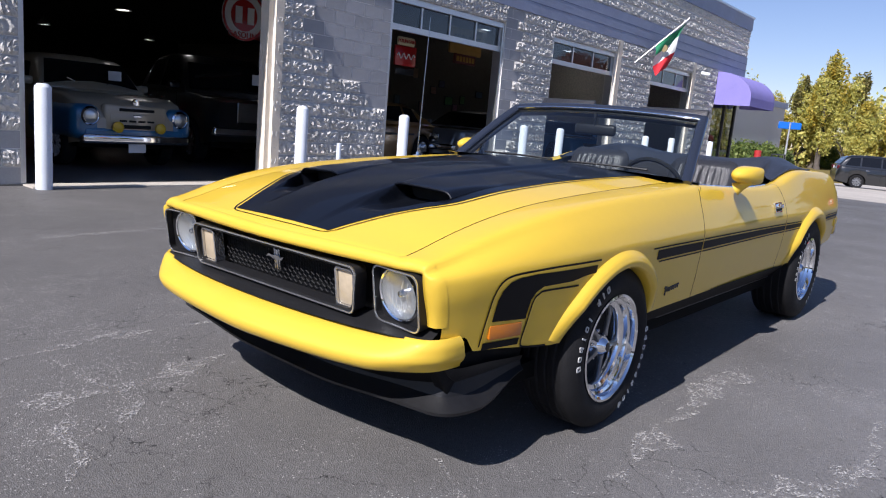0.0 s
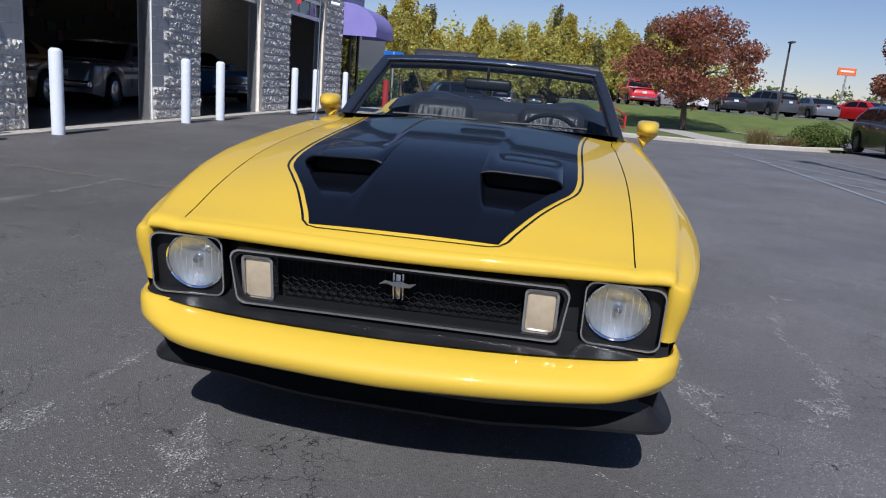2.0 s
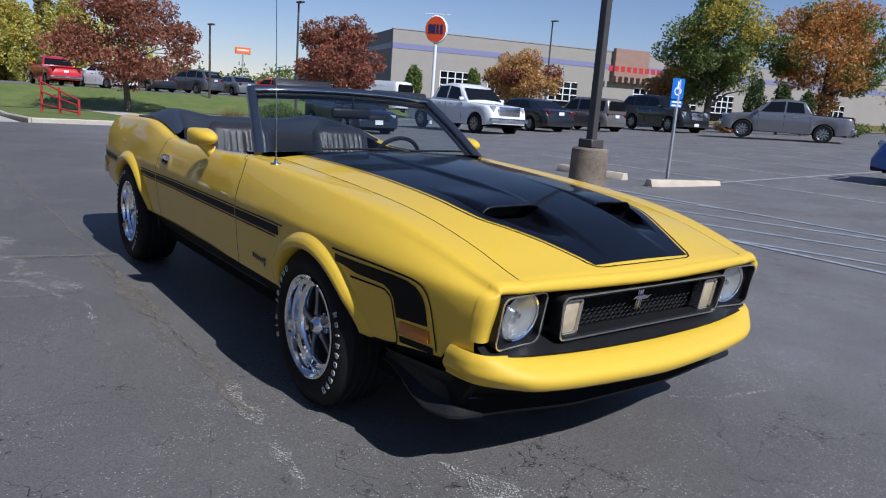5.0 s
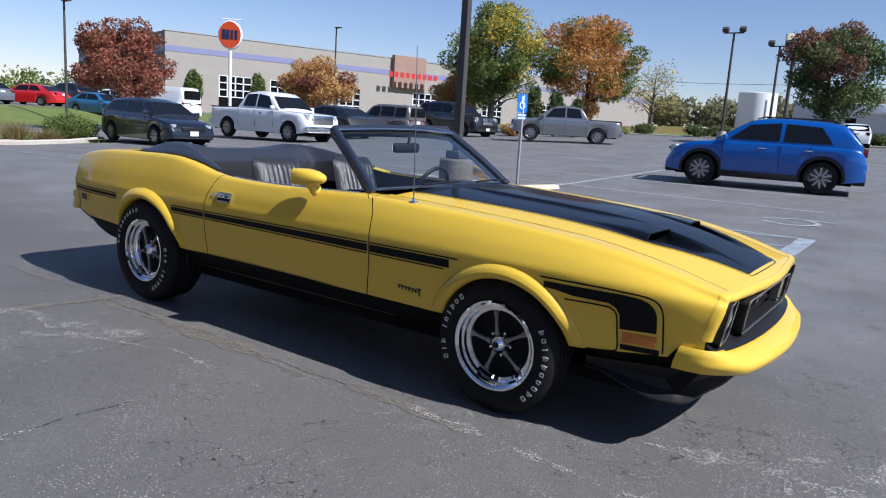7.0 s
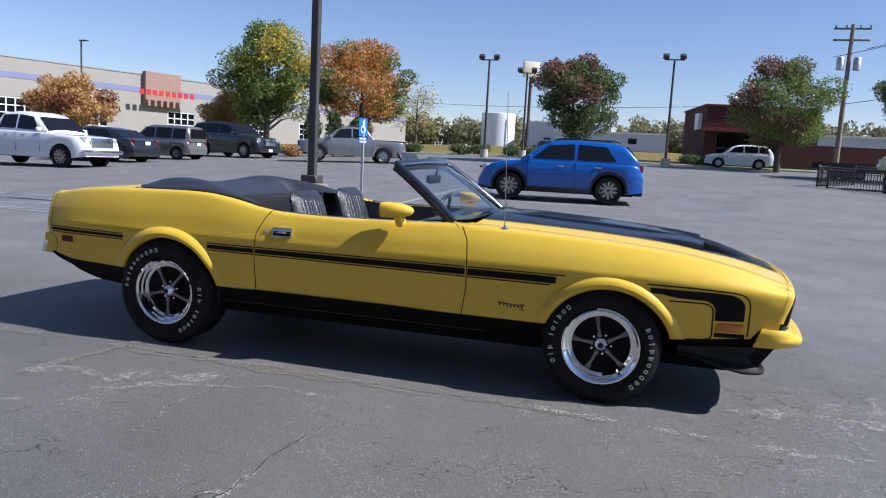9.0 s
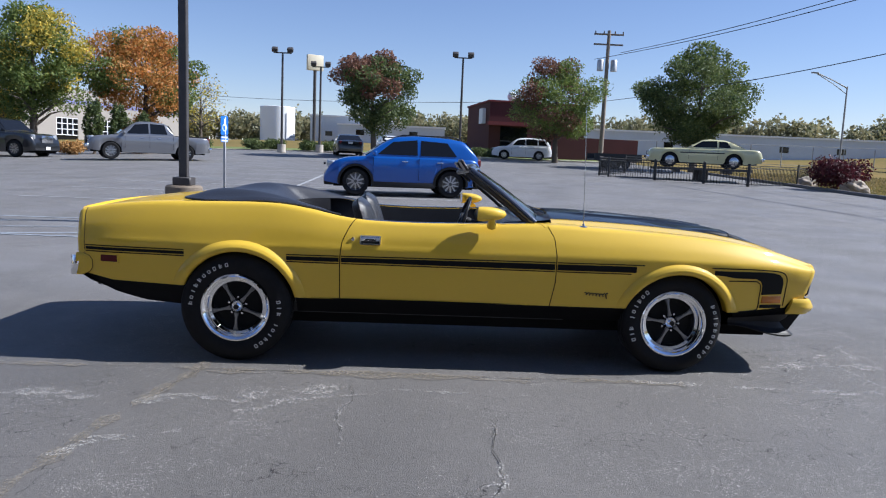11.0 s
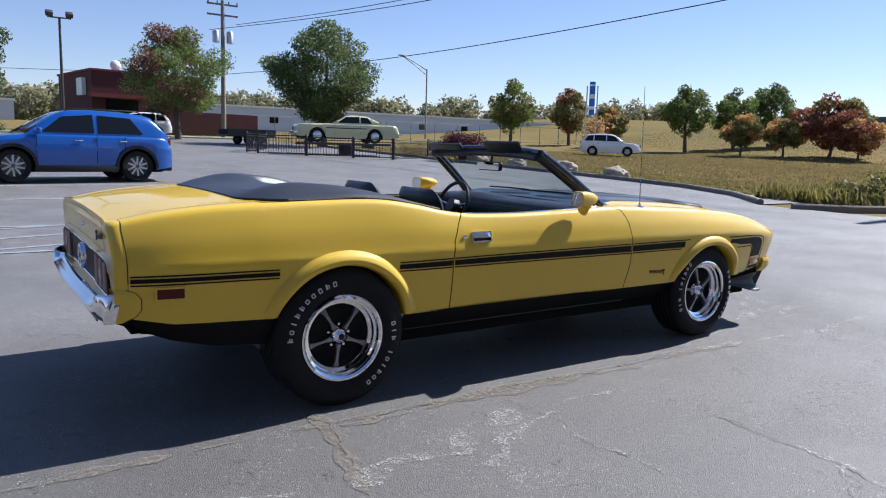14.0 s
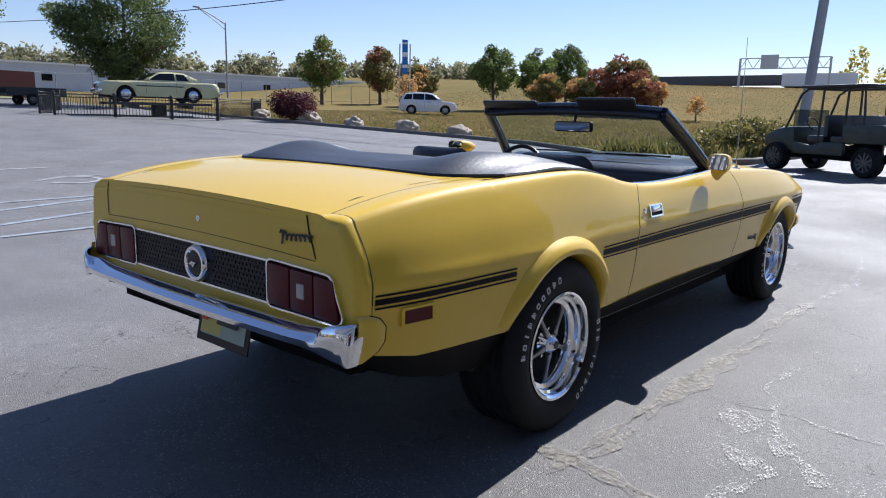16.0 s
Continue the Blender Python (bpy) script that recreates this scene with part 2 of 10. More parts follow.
LOWER_BLACK = paint("lower_black_trim", (0.006, 0.006, 0.007), 0.6, vary=0.2, scale=20, bump=0.05, bscale=150, spec=0.15)
GRILLE_GREY = paint("grille_bars", (0.008, 0.008, 0.009), 0.55, spec=0.12)
MATT_BLACK = paint("matt_black_trim", (0.013, 0.013, 0.014), 0.42, vary=0.2, scale=30, bump=0.08, bscale=200, spec=0.3)
CHROME = paint("chrome", (0.82, 0.83, 0.85), 0.06, metal=1.0)
SPOKE = paint("dark_argent_spoke", (0.26, 0.26, 0.265), 0.3, metal=0.85, vary=0.1, scale=30)
STEEL = paint("bright_steel", (0.55, 0.56, 0.58), 0.22, metal=1.0)
VINYL = paint("black_vinyl", (0.026, 0.026, 0.029), 0.30, vary=0.2, scale=20, bump=0.25, bscale=160)
BOOT_VINYL = paint("blue_black_vinyl_boot", (0.026, 0.030, 0.042), 0.46, vary=0.1, scale=9, bump=0.08, bscale=60, spec=0.42)
RUBBER = paint("tyre_rubber", (0.011, 0.011, 0.012), 0.7, spec=0.2, vary=0.25, scale=25, bump=0.15, bscale=150)
UNDER = paint("underbody_black", (0.006, 0.006, 0.006), 0.9, spec=0.1)
WHITE_LETTER = paint("raised_white_letter", (0.52, 0.52, 0.50), 0.7, vary=0.1, scale=30)
AMBER = paint("amber_lens", (0.50, 0.15, 0.008), 0.2, coat=0.6)
RED_LENS = paint("red_lens", (0.085, 0.002, 0.005), 0.4, coat=0.08, spec=0.3, vary=0.15, scale=40)
CLEAR_LENS = paint("pale_lens", (0.44, 0.36, 0.25), 0.12, coat=0.8, vary=0.12, scale=40)
LAMP_GLASS = glass_mat("headlamp_glass", (0.93, 0.94, 0.95))
WIND_GLASS = glass_mat("tinted_windscreen", (0.80, 0.88, 0.87))
PANE = glass_mat("window_pane", (0.45, 0.5, 0.55))
CAR_GLASS = paint("dark_car_glass", (0.008, 0.009, 0.011), 0.03, spec=0.35)
MIRROR = paint("mirror_glass", (0.8, 0.82, 0.85), 0.01, metal=1.0)
DARK = paint("deep_black", (0.004, 0.004, 0.004), 0.9)


# ---- mesh helpers ----
def mesh_of(name, verts, faces, material, smooth=True, angle=40):
    me = bpy.data.meshes.new(name)
    me.from_pydata([tuple(v) for v in verts], [], [tuple(f) for f in faces])
    me.materials.append(material)
    if smooth:
        me.shade_smooth()
        me.set_sharp_from_angle(angle=radians(angle))
    me.update()
    return me


def part_me(name, me, parent=None, label="", at=None):
    ob = new(name, me)
    if parent is not None:
        ob.parent = parent
    if at is not None:
        ob.matrix_basis = at
    if label:
        ob["label"] = label
    return ob


def part(name, bm, material, parent=None, label="", smooth=True, angle=40, at=None):
    me = bpy.data.meshes.new(name)
    bm.to_mesh(me)
    bm.free()
    me.materials.append(material)
    if smooth:
        me.shade_smooth()
        me.set_sharp_from_angle(angle=radians(angle))
    return part_me(name, me, parent, label, at)


def thing(name, label, category, at=None, group="", kind=""):
    ob = new(name)
    ob.empty_display_size = 0.1
    if at is not None:
        ob.matrix_basis = at
    return tagged(ob, label, category, group, kind)


def grid_data(fn, us, vs, flip=False):
    us, vs = list(us), list(vs)
    verts = [fn(u, v) for u in us for v in vs]
    m = len(vs)
    faces = []
    for i in range(len(us) - 1):
        for j in range(m - 1):
            q = (i * m + j, (i + 1) * m + j, (i + 1) * m + j + 1, i * m + j + 1)
            faces.append(q[::-1] if flip else q)
    return verts, faces


def grid(name, fn, us, vs, material, parent=None, label="", flip=False, thick=0.0, angle=40):
    """A surface over a grid of two parameters; thick: metres of shell added on its inner side."""
    verts, faces = grid_data(fn, us, vs, flip)
    bm = bmesh.new()
    bv = [bm.verts.new(v) for v in verts]
    for f in faces:
        try:
            bm.faces.new([bv[k] for k in f])
        except ValueError:
            pass
    bmesh.ops.remove_doubles(bm, verts=bm.verts, dist=1e-5)
    if thick:
        bm.normal_update()
        bmesh.ops.solidify(bm, geom=bm.faces[:], thickness=thick)
    return part(name, bm, material, parent, label, angle=angle)


def box_bm(sx, sy, sz, bevel=0.0, segs=2, bm=None, at=None):
    own = bmesh.new()
    bmesh.ops.create_cube(own, size=1)
    bmesh.ops.scale(own, vec=(sx, sy, sz), verts=own.verts)
    if bevel:
        bmesh.ops.bevel(own, geom=own.edges[:], offset=bevel, segments=segs, profile=0.5, affect="EDGES")
    if at is not None:
        bmesh.ops.transform(own, matrix=at, verts=own.verts)
    if bm is None:
        return own
    me = bpy.data.meshes.new("tmp")
    own.to_mesh(me)
    bm.from_mesh(me)
    bpy.data.meshes.remove(me)
    own.free()
    return bm


def T(x, y, z):
    return Matrix.Translation((x, y, z))


def box(name, x0, x1, y0, y1, z0, z1, material, parent=None, label="", bevel=0.0, segs=2):
    bm = box_bm(abs(x1 - x0), abs(y1 - y0), abs(z1 - z0), bevel, segs, at=T((x0 + x1) / 2, (y0 + y1) / 2, (z0 + z1) / 2))
    return part(name, bm, material, parent, label)


def lathe_bm(profile, segs=32, axis="z", closed=False):
    """Turns (radius, height) pairs about an axis."""
    bm = bmesh.new()
    rings = []
    for r, h in profile:
        if r < 1e-6:
            rings.append([bm.verts.new((0, 0, h))])
        else:
            rings.append([bm.verts.new((r * math.cos(2 * math.pi * k / segs), r * math.sin(2 * math.pi * k / segs), h)) for k in range(segs)])
    pairs = list(zip(rings, rings[1:])) + ([(rings[-1], rings[0])] if closed else [])
    for a, b in pairs:
        for k in range(segs):
            q = [a[k % len(a)], a[(k + 1) % len(a)], b[(k + 1) % len(b)], b[k % len(b)]]
            q = list(dict.fromkeys(q))
            if len(q) > 2:
                try:
                    bm.faces.new(q)
                except ValueError:
                    pass
    bmesh.ops.recalc_face_normals(bm, faces=bm.faces)
    if axis == "y":
        bmesh.ops.rotate(bm, matrix=Matrix.Rotation(radians(-90), 3, "X"), verts=bm.verts)
    if axis == "x":
        bmesh.ops.rotate(bm, matrix=Matrix.Rotation(radians(90), 3, "Y"), verts=bm.verts)
    return bm


def tube_bm(points, radius, segs=8, bm=None, cap=True):
    """A round tube along points; radius may be a list."""
    bm = bm or bmesh.new()
    pts = [Vector(p) for p in points]
    rad = radius if isinstance(radius, (list, tuple)) else [radius] * len(pts)
    rings, ref = [], None
    for i, p in enumerate(pts):
        d = (pts[min(i + 1, len(pts) - 1)] - pts[max(i - 1, 0)]).normalized()
        if ref is None:
            ref = d.cross(Vector((0, 0, 1)) if abs(d.z) < 0.9 else Vector((1, 0, 0))).normalized()
        ref = (ref - d * ref.dot(d)).normalized()
        o = d.cross(ref)
        rings.append([bm.verts.new(p + (ref * math.cos(2 * math.pi * k / segs) + o * math.sin(2 * math.pi * k / segs)) * rad[i]) for k in range(segs)])
    for a, b in zip(rings, rings[1:]):
        for k in range(segs):
            bm.faces.new((a[k], a[(k + 1) % segs], b[(k + 1) % segs], b[k]))
    if cap:
        bm.faces.new(rings[0][::-1])
        bm.faces.new(rings[-1])
    return bm


def prism_bm(outline, y0, y1, plane="xz", bevel=0.0):
    """A flat outline pushed through a thickness: plane xz (thickness in y), yz (in x) or xy (in z)."""
    def put(a, b, c):
        return {"xz": (a, c, b), "yz": (c, a, b), "xy": (a, b, c)}[plane]
    bm = bmesh.new()
    lo = [bm.verts.new(put(a, b, y0)) for a, b in outline]
    hi = [bm.verts.new(put(a, b, y1)) for a, b in outline]
    bm.faces.new(lo)
    bm.faces.new(hi[::-1])
    k = len(lo)
    for i in range(k):
        bm.faces.new((lo[i], hi[i], hi[(i + 1) % k], lo[(i + 1) % k]))
    bmesh.ops.recalc_face_normals(bm, faces=bm.faces)
    if bevel:
        bmesh.ops.bevel(bm, geom=bm.edges[:], offset=bevel, segments=2, profile=0.5, affect="EDGES")
    return bm


def lerp_table(table, x):
    return float(np.interp(x, [a for a, _ in table], [b for _, b in table]))


def smooth_table(table):
    """A smooth curve through (x, value) pairs."""
    xs, ys = np.array([a for a, _ in table], float), np.array([b for _, b in table], float)
    m = np.gradient(ys, xs)

    def f(x):
        x = min(max(x, xs[0]), xs[-1])
        i = min(int(np.searchsorted(xs, x, "right")) - 1, len(xs) - 2)
        h = xs[i + 1] - xs[i]
        t = (x - xs[i]) / h
        return float((2 * t**3 - 3 * t**2 + 1) * ys[i] + (t**3 - 2 * t**2 + t) * h * m[i] + (3 * t**2 - 2 * t**3) * ys[i + 1] + (t**3 - t**2) * h * m[i + 1])
    return f


def sstep(a, b, x):
    t = min(max((x - a) / (b - a), 0), 1)
    return t * t * (3 - 2 * t)


def linspace(a, b, k):
    return [a + (b - a) * i / (k - 1) for i in range(k)]


def rrect(w, h, r, k=5):
    """A rounded rectangle's outline about the origin."""
    out = []
    for cx, cy, a0 in ((w / 2 - r, h / 2 - r, 0), (-w / 2 + r, h / 2 - r, 90), (-w / 2 + r, -h / 2 + r, 180), (w / 2 - r, -h / 2 + r, 270)):
        for i in range(k):
            a = radians(a0 + 90 * i / (k - 1))
            out.append((cx + r * math.cos(a), cy + r * math.sin(a)))
    return out


def frame_bm(outer, inner, d0, d1, plane="yz"):
    """A ring between two outlines with the same count of points, from depth d0 to d1."""
    def put(a, b, c):
        return {"xz": (a, c, b), "yz": (c, a, b), "xy": (a, b, c)}[plane]
    bm = bmesh.new()
    k = len(outer)
    rows = [[bm.verts.new(put(a, b, d)) for a, b in o] for o, d in ((outer, d0), (outer, d1), (inner, d1), (inner, d0))]
    for a, b in zip(rows, rows[1:] + rows[:1]):
        for i in range(k):
            bm.faces.new((a[i], a[(i + 1) % k], b[(i + 1) % k], b[i]))
    bmesh.ops.recalc_face_normals(bm, faces=bm.faces)
    return bm


def gz(y):
    """Height of the ground: the lot rises gently away from the building."""
    return 0.032 * (0.5 * (y - 6.5 + math.sqrt((y - 6.5) ** 2 + 4.0)) - 0.06) if y < 125 else 3.79


def gxy(x, y):
    return gz(y) + 5.5 * sstep(48, 130, x) + 1.5 * sstep(130, 400, x) - 0.022 * (0.5 * (-12 - max(x, -60) + math.sqrt((-12 - max(x, -60)) ** 2 + 4)))


# ---- ground ----
def sheet(name, xs, ys, material, lift, label, category, fn=gxy, kind="structure"):
    v, f = grid_data(lambda x, y: (x, y, fn(x, y) + lift), xs, ys, flip=False)
    ob = new(name, mesh_of(name, v, f, material))
    return tagged(ob, label, category, "", kind)


far_x = sorted(set([-2500, -900, -400, -200, -120, -80] + list(range(-60, 140, 6)) + [140, 170, 220, 300, 420, 900, 2500]))
far_y = sorted(set([-2500, -900, -300, -120, -60, -30, -8, -2] + list(range(0, 132, 5)) + [140, 180, 260, 500, 1100, 2500]))
sheet("ground", far_x, far_y, FIELD, -0.05, "dry tan grass field reaching to the horizon", "ground")
lot_y = sorted(set([-6.8, -4, -2, 0, 2, 3, 4, 5, 6, 7, 8, 9, 10, 11, 12, 14, 16, 20, 26, 32, 40, 52]))
sheet("parking_lot", linspace(-20.2, 14.2, 20), lot_y, ASPHALT, -0.004, "dark grey sealed asphalt car park with worn pale patches", "car park")
sheet("parking_lot_east", linspace(14.2, 17.3, 3), [y for y in lot_y if y >= 7] , ASPHALT, -0.004, "dark grey asphalt beside the curb", "car park")
sheet("entrance_drive", linspace(14.2, 60, 10), linspace(-30, 3.9, 12), ASPHALT, -0.004, "grey asphalt entrance drive", "road")
sheet("parking_lot_west", linspace(-38, -20.2, 8), [10.6, 12, 14, 16, 20, 26, 32, 40, 52], ASPHALT, -0.004, "dark grey asphalt bays at the far side", "car park")
sheet("concrete_road", linspace(-90, -20.2, 12), linspace(-8.5, 0.7, 6), CONCRETE_ROAD, -0.006, "pale concrete access road", "road")
sheet("lawn_west", linspace(-90, -20.9, 14), linspace(0.9, 10.4, 8), GRASS, 0.06, "green lawn with worn edges", "lawn")
sheet("lawn_north", linspace(-60, 17, 20), linspace(52.4, 60, 4), GRASS, 0.05, "strip of lawn behind the car park", "lawn")


def bank(x, y):
    """A low bank that carries the far row of cars above the lawn."""
    return gxy(x, y) + 0.02 + (0.49 + 0.0097 * (y - 6.5) - gxy(x, y)) * sstep(-38.5, -46.5, x)


sheet("lawn_bank", linspace(-47, -38.4, 8), linspace(10.6, 38, 10), GRASS, 0.0, "green grass bank below the far row of cars", "lawn", fn=bank)
sheet("lawn_bank_south", linspace(-47, -38.4, 8), linspace(1.0, 10.6, 6), GRASS, 0.06, "green grass bank beside the footpath", "lawn", fn=bank)
sheet("far_lot", linspace(-62, -47, 5), linspace(1.0, 38, 10), ASPHALT, 0.0, "grey asphalt of the far row of bays", "car park", fn=bank)
sheet("footpath", linspace(-60, -20.6, 8), linspace(5.6, 7.3, 3), CONCRETE, 0.075, "pale concrete footpath across the lawn", "footpath")


def curb(points, name="curb", w=0.16, h=0.13, material=CONCRETE, label="pale concrete curb edging the car park"):
    """A rounded kerb swept along points in plan."""
    pts = [Vector((x, y, 0)) for x, y in points]
    bm = bmesh.new()
    prof = [(-w / 2, -0.05), (-w / 2, h - 0.03), (-w / 2 + 0.03, h), (w / 2 - 0.03, h), (w / 2, h - 0.03), (w / 2, -0.05)]
    rings = []
    for i, p in enumerate(pts):
        d = (pts[min(i + 1, len(pts) - 1)] - pts[max(i - 1, 0)]).normalized()
        nrm = Vector((-d.y, d.x, 0))
        rings.append([bm.verts.new((p.x + nrm.x * a, p.y + nrm.y * a, gxy(p.x, p.y) + b)) for a, b in prof])
    for a, b in zip(rings, rings[1:]):
        for k in range(len(prof) - 1):
            bm.faces.new((a[k], b[k], b[k + 1], a[k + 1]))
    bm.faces.new(rings[0])
    bm.faces.new(rings[-1][::-1])
    bmesh.ops.recalc_face_normals(bm, faces=bm.faces)
    return tagged(part(name, bm, material), label, "curb", "", "structure")


curb([(17.3, 40), (17.2, 30), (17.25, 22), (17.45, 15), (17.2, 11.5), (16.2, 9), (14.9, 7.5), (14.4, 7.0)], "curb_east", label="dark concrete curb along the grass", material=paint("stained_curb", (0.17, 0.155, 0.14), 0.85, vary=0.25, scale=3))
curb([(14.0, 5.9), (15, 5.0), (17.2, 4.15), (24, 4.1), (60, 4.1)], "curb_entrance", label="dark concrete curb at the entrance drive", material=bpy.data.materials["stained_curb"])
curb([(-20.6, 1.0), (-20.6, 4.5), (-19.6, 6.4), (-20.2, 8.4), (-21.8, 10.4), (-24, 10.5), (-40, 10.5)], "curb_west")
curb([(-90, 0.8), (-24.5, 0.8), (-20.6, 1.0)], "curb_road")
curb([(-45, 52.2), (-27, 52.2), (-7, 52.2), (17.2, 52.2)], "curb_north")


def ribbon(name, pts, width, material, lift, label="", category="road marking", parent=None, kind="structure", wob=0.0, fn=gxy):
    """A flat strip on the ground along a line of points."""
    out = []
    P = [Vector((x, y)) for x, y in pts]
    dense = []
    for a, b in zip(P, P[1:]):
        k = max(1, int((b - a).length / (0.07 if wob else 0.25)))
        dense += [a.lerp(b, i / k) for i in range(k)]
    dense.append(P[-1])
    for i, p in enumerate(dense):
        d = (dense[min(i + 1, len(dense) - 1)] - dense[max(i - 1, 0)]).normalized()
        q = Vector((-d.y, d.x))
        o = wob * (noise.noise(Vector((p.x * 2.3, p.y * 2.3, 3.1))) + 0.5 * noise.noise(Vector((p.x * 9, p.y * 9, 1.1)))) if wob else 0
        w = width * max(0.02, (0.45 + 1.5 * noise.noise(Vector((p.x * 6, p.y * 6, 7.7)))) if wob else 1)
        for s in (-1, 1):
            r = p + q * (o + s * w / 2)
            out.append((r.x, r.y, fn(r.x, r.y) + lift))
    faces = [(2 * i, 2 * i + 1, 2 * i + 3, 2 * i + 2) for i in range(len(dense) - 1)]
    ob = new(name, mesh_of(name, out, faces, material))
    if parent is not None:
        ob.parent = parent
        return ob
    return tagged(ob, label, category, "", kind)


# parking bays: two rows back to back about a long line
for k in range(14):
    y = 10.9 + 2.72 * k
    ribbon("parking_line", [(-9.2, y), (-4.0, y)], 0.10, LINE, 0.002, "worn pale painted parking line", "parking line")
    ribbon("parking_line", [(-3.85, y), (1.4, y)], 0.10, LINE, 0.002, "worn pale painted parking line", "parking line")
ribbon("parking_line", [(-3.92, 8.3), (-3.92, 47)], 0.11, LINE, 0.0035, "long worn pale line between the bay rows", "parking line")
for k in range(8):
    y = 12.5 + 2.75 * k
    ribbon("parking_line", [(-20.5, y), (-15.6, y)], 0.10, LINE, 0.002, "worn pale painted parking line", "parking line")
# hatched access aisle by the lamp post
for k in range(6):
    x = -16.0 + 3.1 * k
    dx = min(8.0, 1.5 - x)
    ribbon("hatch_line", [(x, 5.0), (x + dx, 5.0 + 2.3 * dx / 8.0)], 0.09, LINE_BLUE, 0.002, "faded blue-white hatch line", "parking line")
ribbon("hatch_line", [(-16, 5.0), (1.5, 5.0)], 0.09, LINE_BLUE, 0.0035, "faded blue-white hatch border", "parking line")
ribbon("hatch_line", [(-16, 7.3), (1.5, 7.3)], 0.09, LINE_BLUE, 0.0035, "faded blue-white hatch border", "parking line")
ribbon("hatch_line", [(1.5, 4.95), (1.5, 7.35)], 0.22, LINE_BLUE, 0.0045, "faded blue-white hatch border", "parking line")
# painted wheelchair symbol, worn to strokes
sym = thing("painted_symbol", "worn white wheelchair symbol on the asphalt", "road marking", kind="structure")
ribbon("stroke", [(0.95 + 0.42 * math.cos(a), 9.1 + 0.42 * math.sin(a)) for a in linspace(-2.6, 1.6, 14)], 0.09, LINE, 0.003, parent=sym)
ribbon("stroke", [(0.5, 9.2), (1.0, 9.5), (1.6, 9.5)], 0.09, LINE, 0.003, parent=sym)

# joints and cracks in the asphalt
random.seed(5)


def crack(pts, w, material=CRACK, name="crack", label="thin dark crack in the asphalt", lift=0.0015, wob=0.05):
    ribbon(name, pts, w, material, lift, label, "crack", wob=wob)


def jagged(pts, seed, rough=0.10, levels=5):
    """A line broken again and again by sideways steps, as a crack runs."""
    rng = random.Random(seed)
    P = [Vector(p) for p in pts]
    for k in range(levels):
        out = [P[0]]
        for a, b in zip(P, P[1:]):
            d = b - a
            if d.length > 0.02:
                out.append(a.lerp(b, rng.uniform(0.4, 0.6)) + Vector((-d.y, d.x)) * rng.uniform(-rough, rough))
            out.append(b)
        P = out
    return P


def fissure(pts, seed, w=0.009, edge=0.05, edge_mat=None):
    """An open dark crack with crumbled pale edges."""
    P = jagged(pts, seed)
    v = []
    rng = random.Random(seed + 1)
    for i, p in enumerate(P):
        d = (P[min(i + 1, len(P) - 1)] - P[max(i - 1, 0)]).normalized()
        q = Vector((-d.y, d.x)) * w * rng.uniform(0.10, 0.42) * min(1, 0.2 + 0.2 * min(i, len(P) - 1 - i))
        for s_ in (-1, 1):
            v.append((p.x + s_ * q.x, p.y + s_ * q.y, gxy(p.x, p.y) + 0.0022))
    f = [(2 * i, 2 * i + 1, 2 * i + 3, 2 * i + 2) for i in range(len(P) - 1)]
    tagged(new("crack", mesh_of("crack", v, f, CRACK_DARK)), "thin dark branching crack in the asphalt", "crack", "", "structure")
    ribbon("crack_edge", [(p.x, p.y) for p in P[::4]] + [(P[-1].x, P[-1].y)], edge, edge_mat or CHALK, 0.0012, "crumbled pale edge along a crack", "crack", wob=0.012)


PALE_SEAM, SCUFF = "pale scuffed seam in the asphalt", "broken pale scuff line on the asphalt"
# the long seam beside the car and the one that leaves it
crack([(-12, -1.10), (-3, -1.05), (-1.5, -1.04), (0.3, -1.06), (1.3, -1.08)], 0.085, SEAM_TAN, "seam", "tan filled seam in the asphalt", 0.0008, 0.02)
crack([(-1.5, -1.10), (-0.6, -1.09), (0.9, -1.12), (1.4, -1.11)], 0.12, SEAM_TAN, "seam", "tan filled seam in the asphalt", 0.0010, 0.05)
crack([(-1.55, -0.90), (-1.57, -1.21), (-1.63, -1.36), (-1.70, -1.74), (-1.76, -2.15), (-1.81, -2.53), (-2.2, -4.8)], 0.12, SEAM_TAN, "seam", "tan filled seam in the asphalt", 0.0009, 0.02)
crack([(1.1, -1.08), (1.9, -1.15), (2.4, -1.20), (2.85, -1.12), (3.4, -1.05)], 0.10, CHALK, "seam", PALE_SEAM, 0.0014, 0.04)
fissure([(-1.53, -1.05), (-1.28, -1.07), (-0.95, -1.07), (-0.5, -1.04), (-0.1, -1.08), (0.3, -1.07), (0.7, -1.09)], 3, 0.007, 0.03, SEAM_TAN)
fissure([(-1.57, -0.92), (-1.53, -1.05), (-1.57, -1.21), (-1.61, -1.38), (-1.64, -1.5)], 4, 0.008, 0.03, SEAM_TAN)
fissure([(-0.63, -1.17), (-0.62, -1.36), (-0.59, -1.52), (-0.63, -1.67), (-0.64, -1.85), (-0.59, -2.15)], 5, 0.007, 0.022)
fissure([(0.13, -1.77), (0.13, -2.03), (0.12, -2.26), (0.12, -2.48), (0.06, -2.65), (0.02, -2.95), (0.0, -3.4)], 6, 0.011, 0.03)
fissure([(0.11, -2.50), (-0.05, -2.62), (-0.35, -2.88)], 7, 0.008, 0.02)
fissure([(0.16, -1.72), (0.15, -1.90), (0.10, -2.06)], 8, 0.006, 0.02)
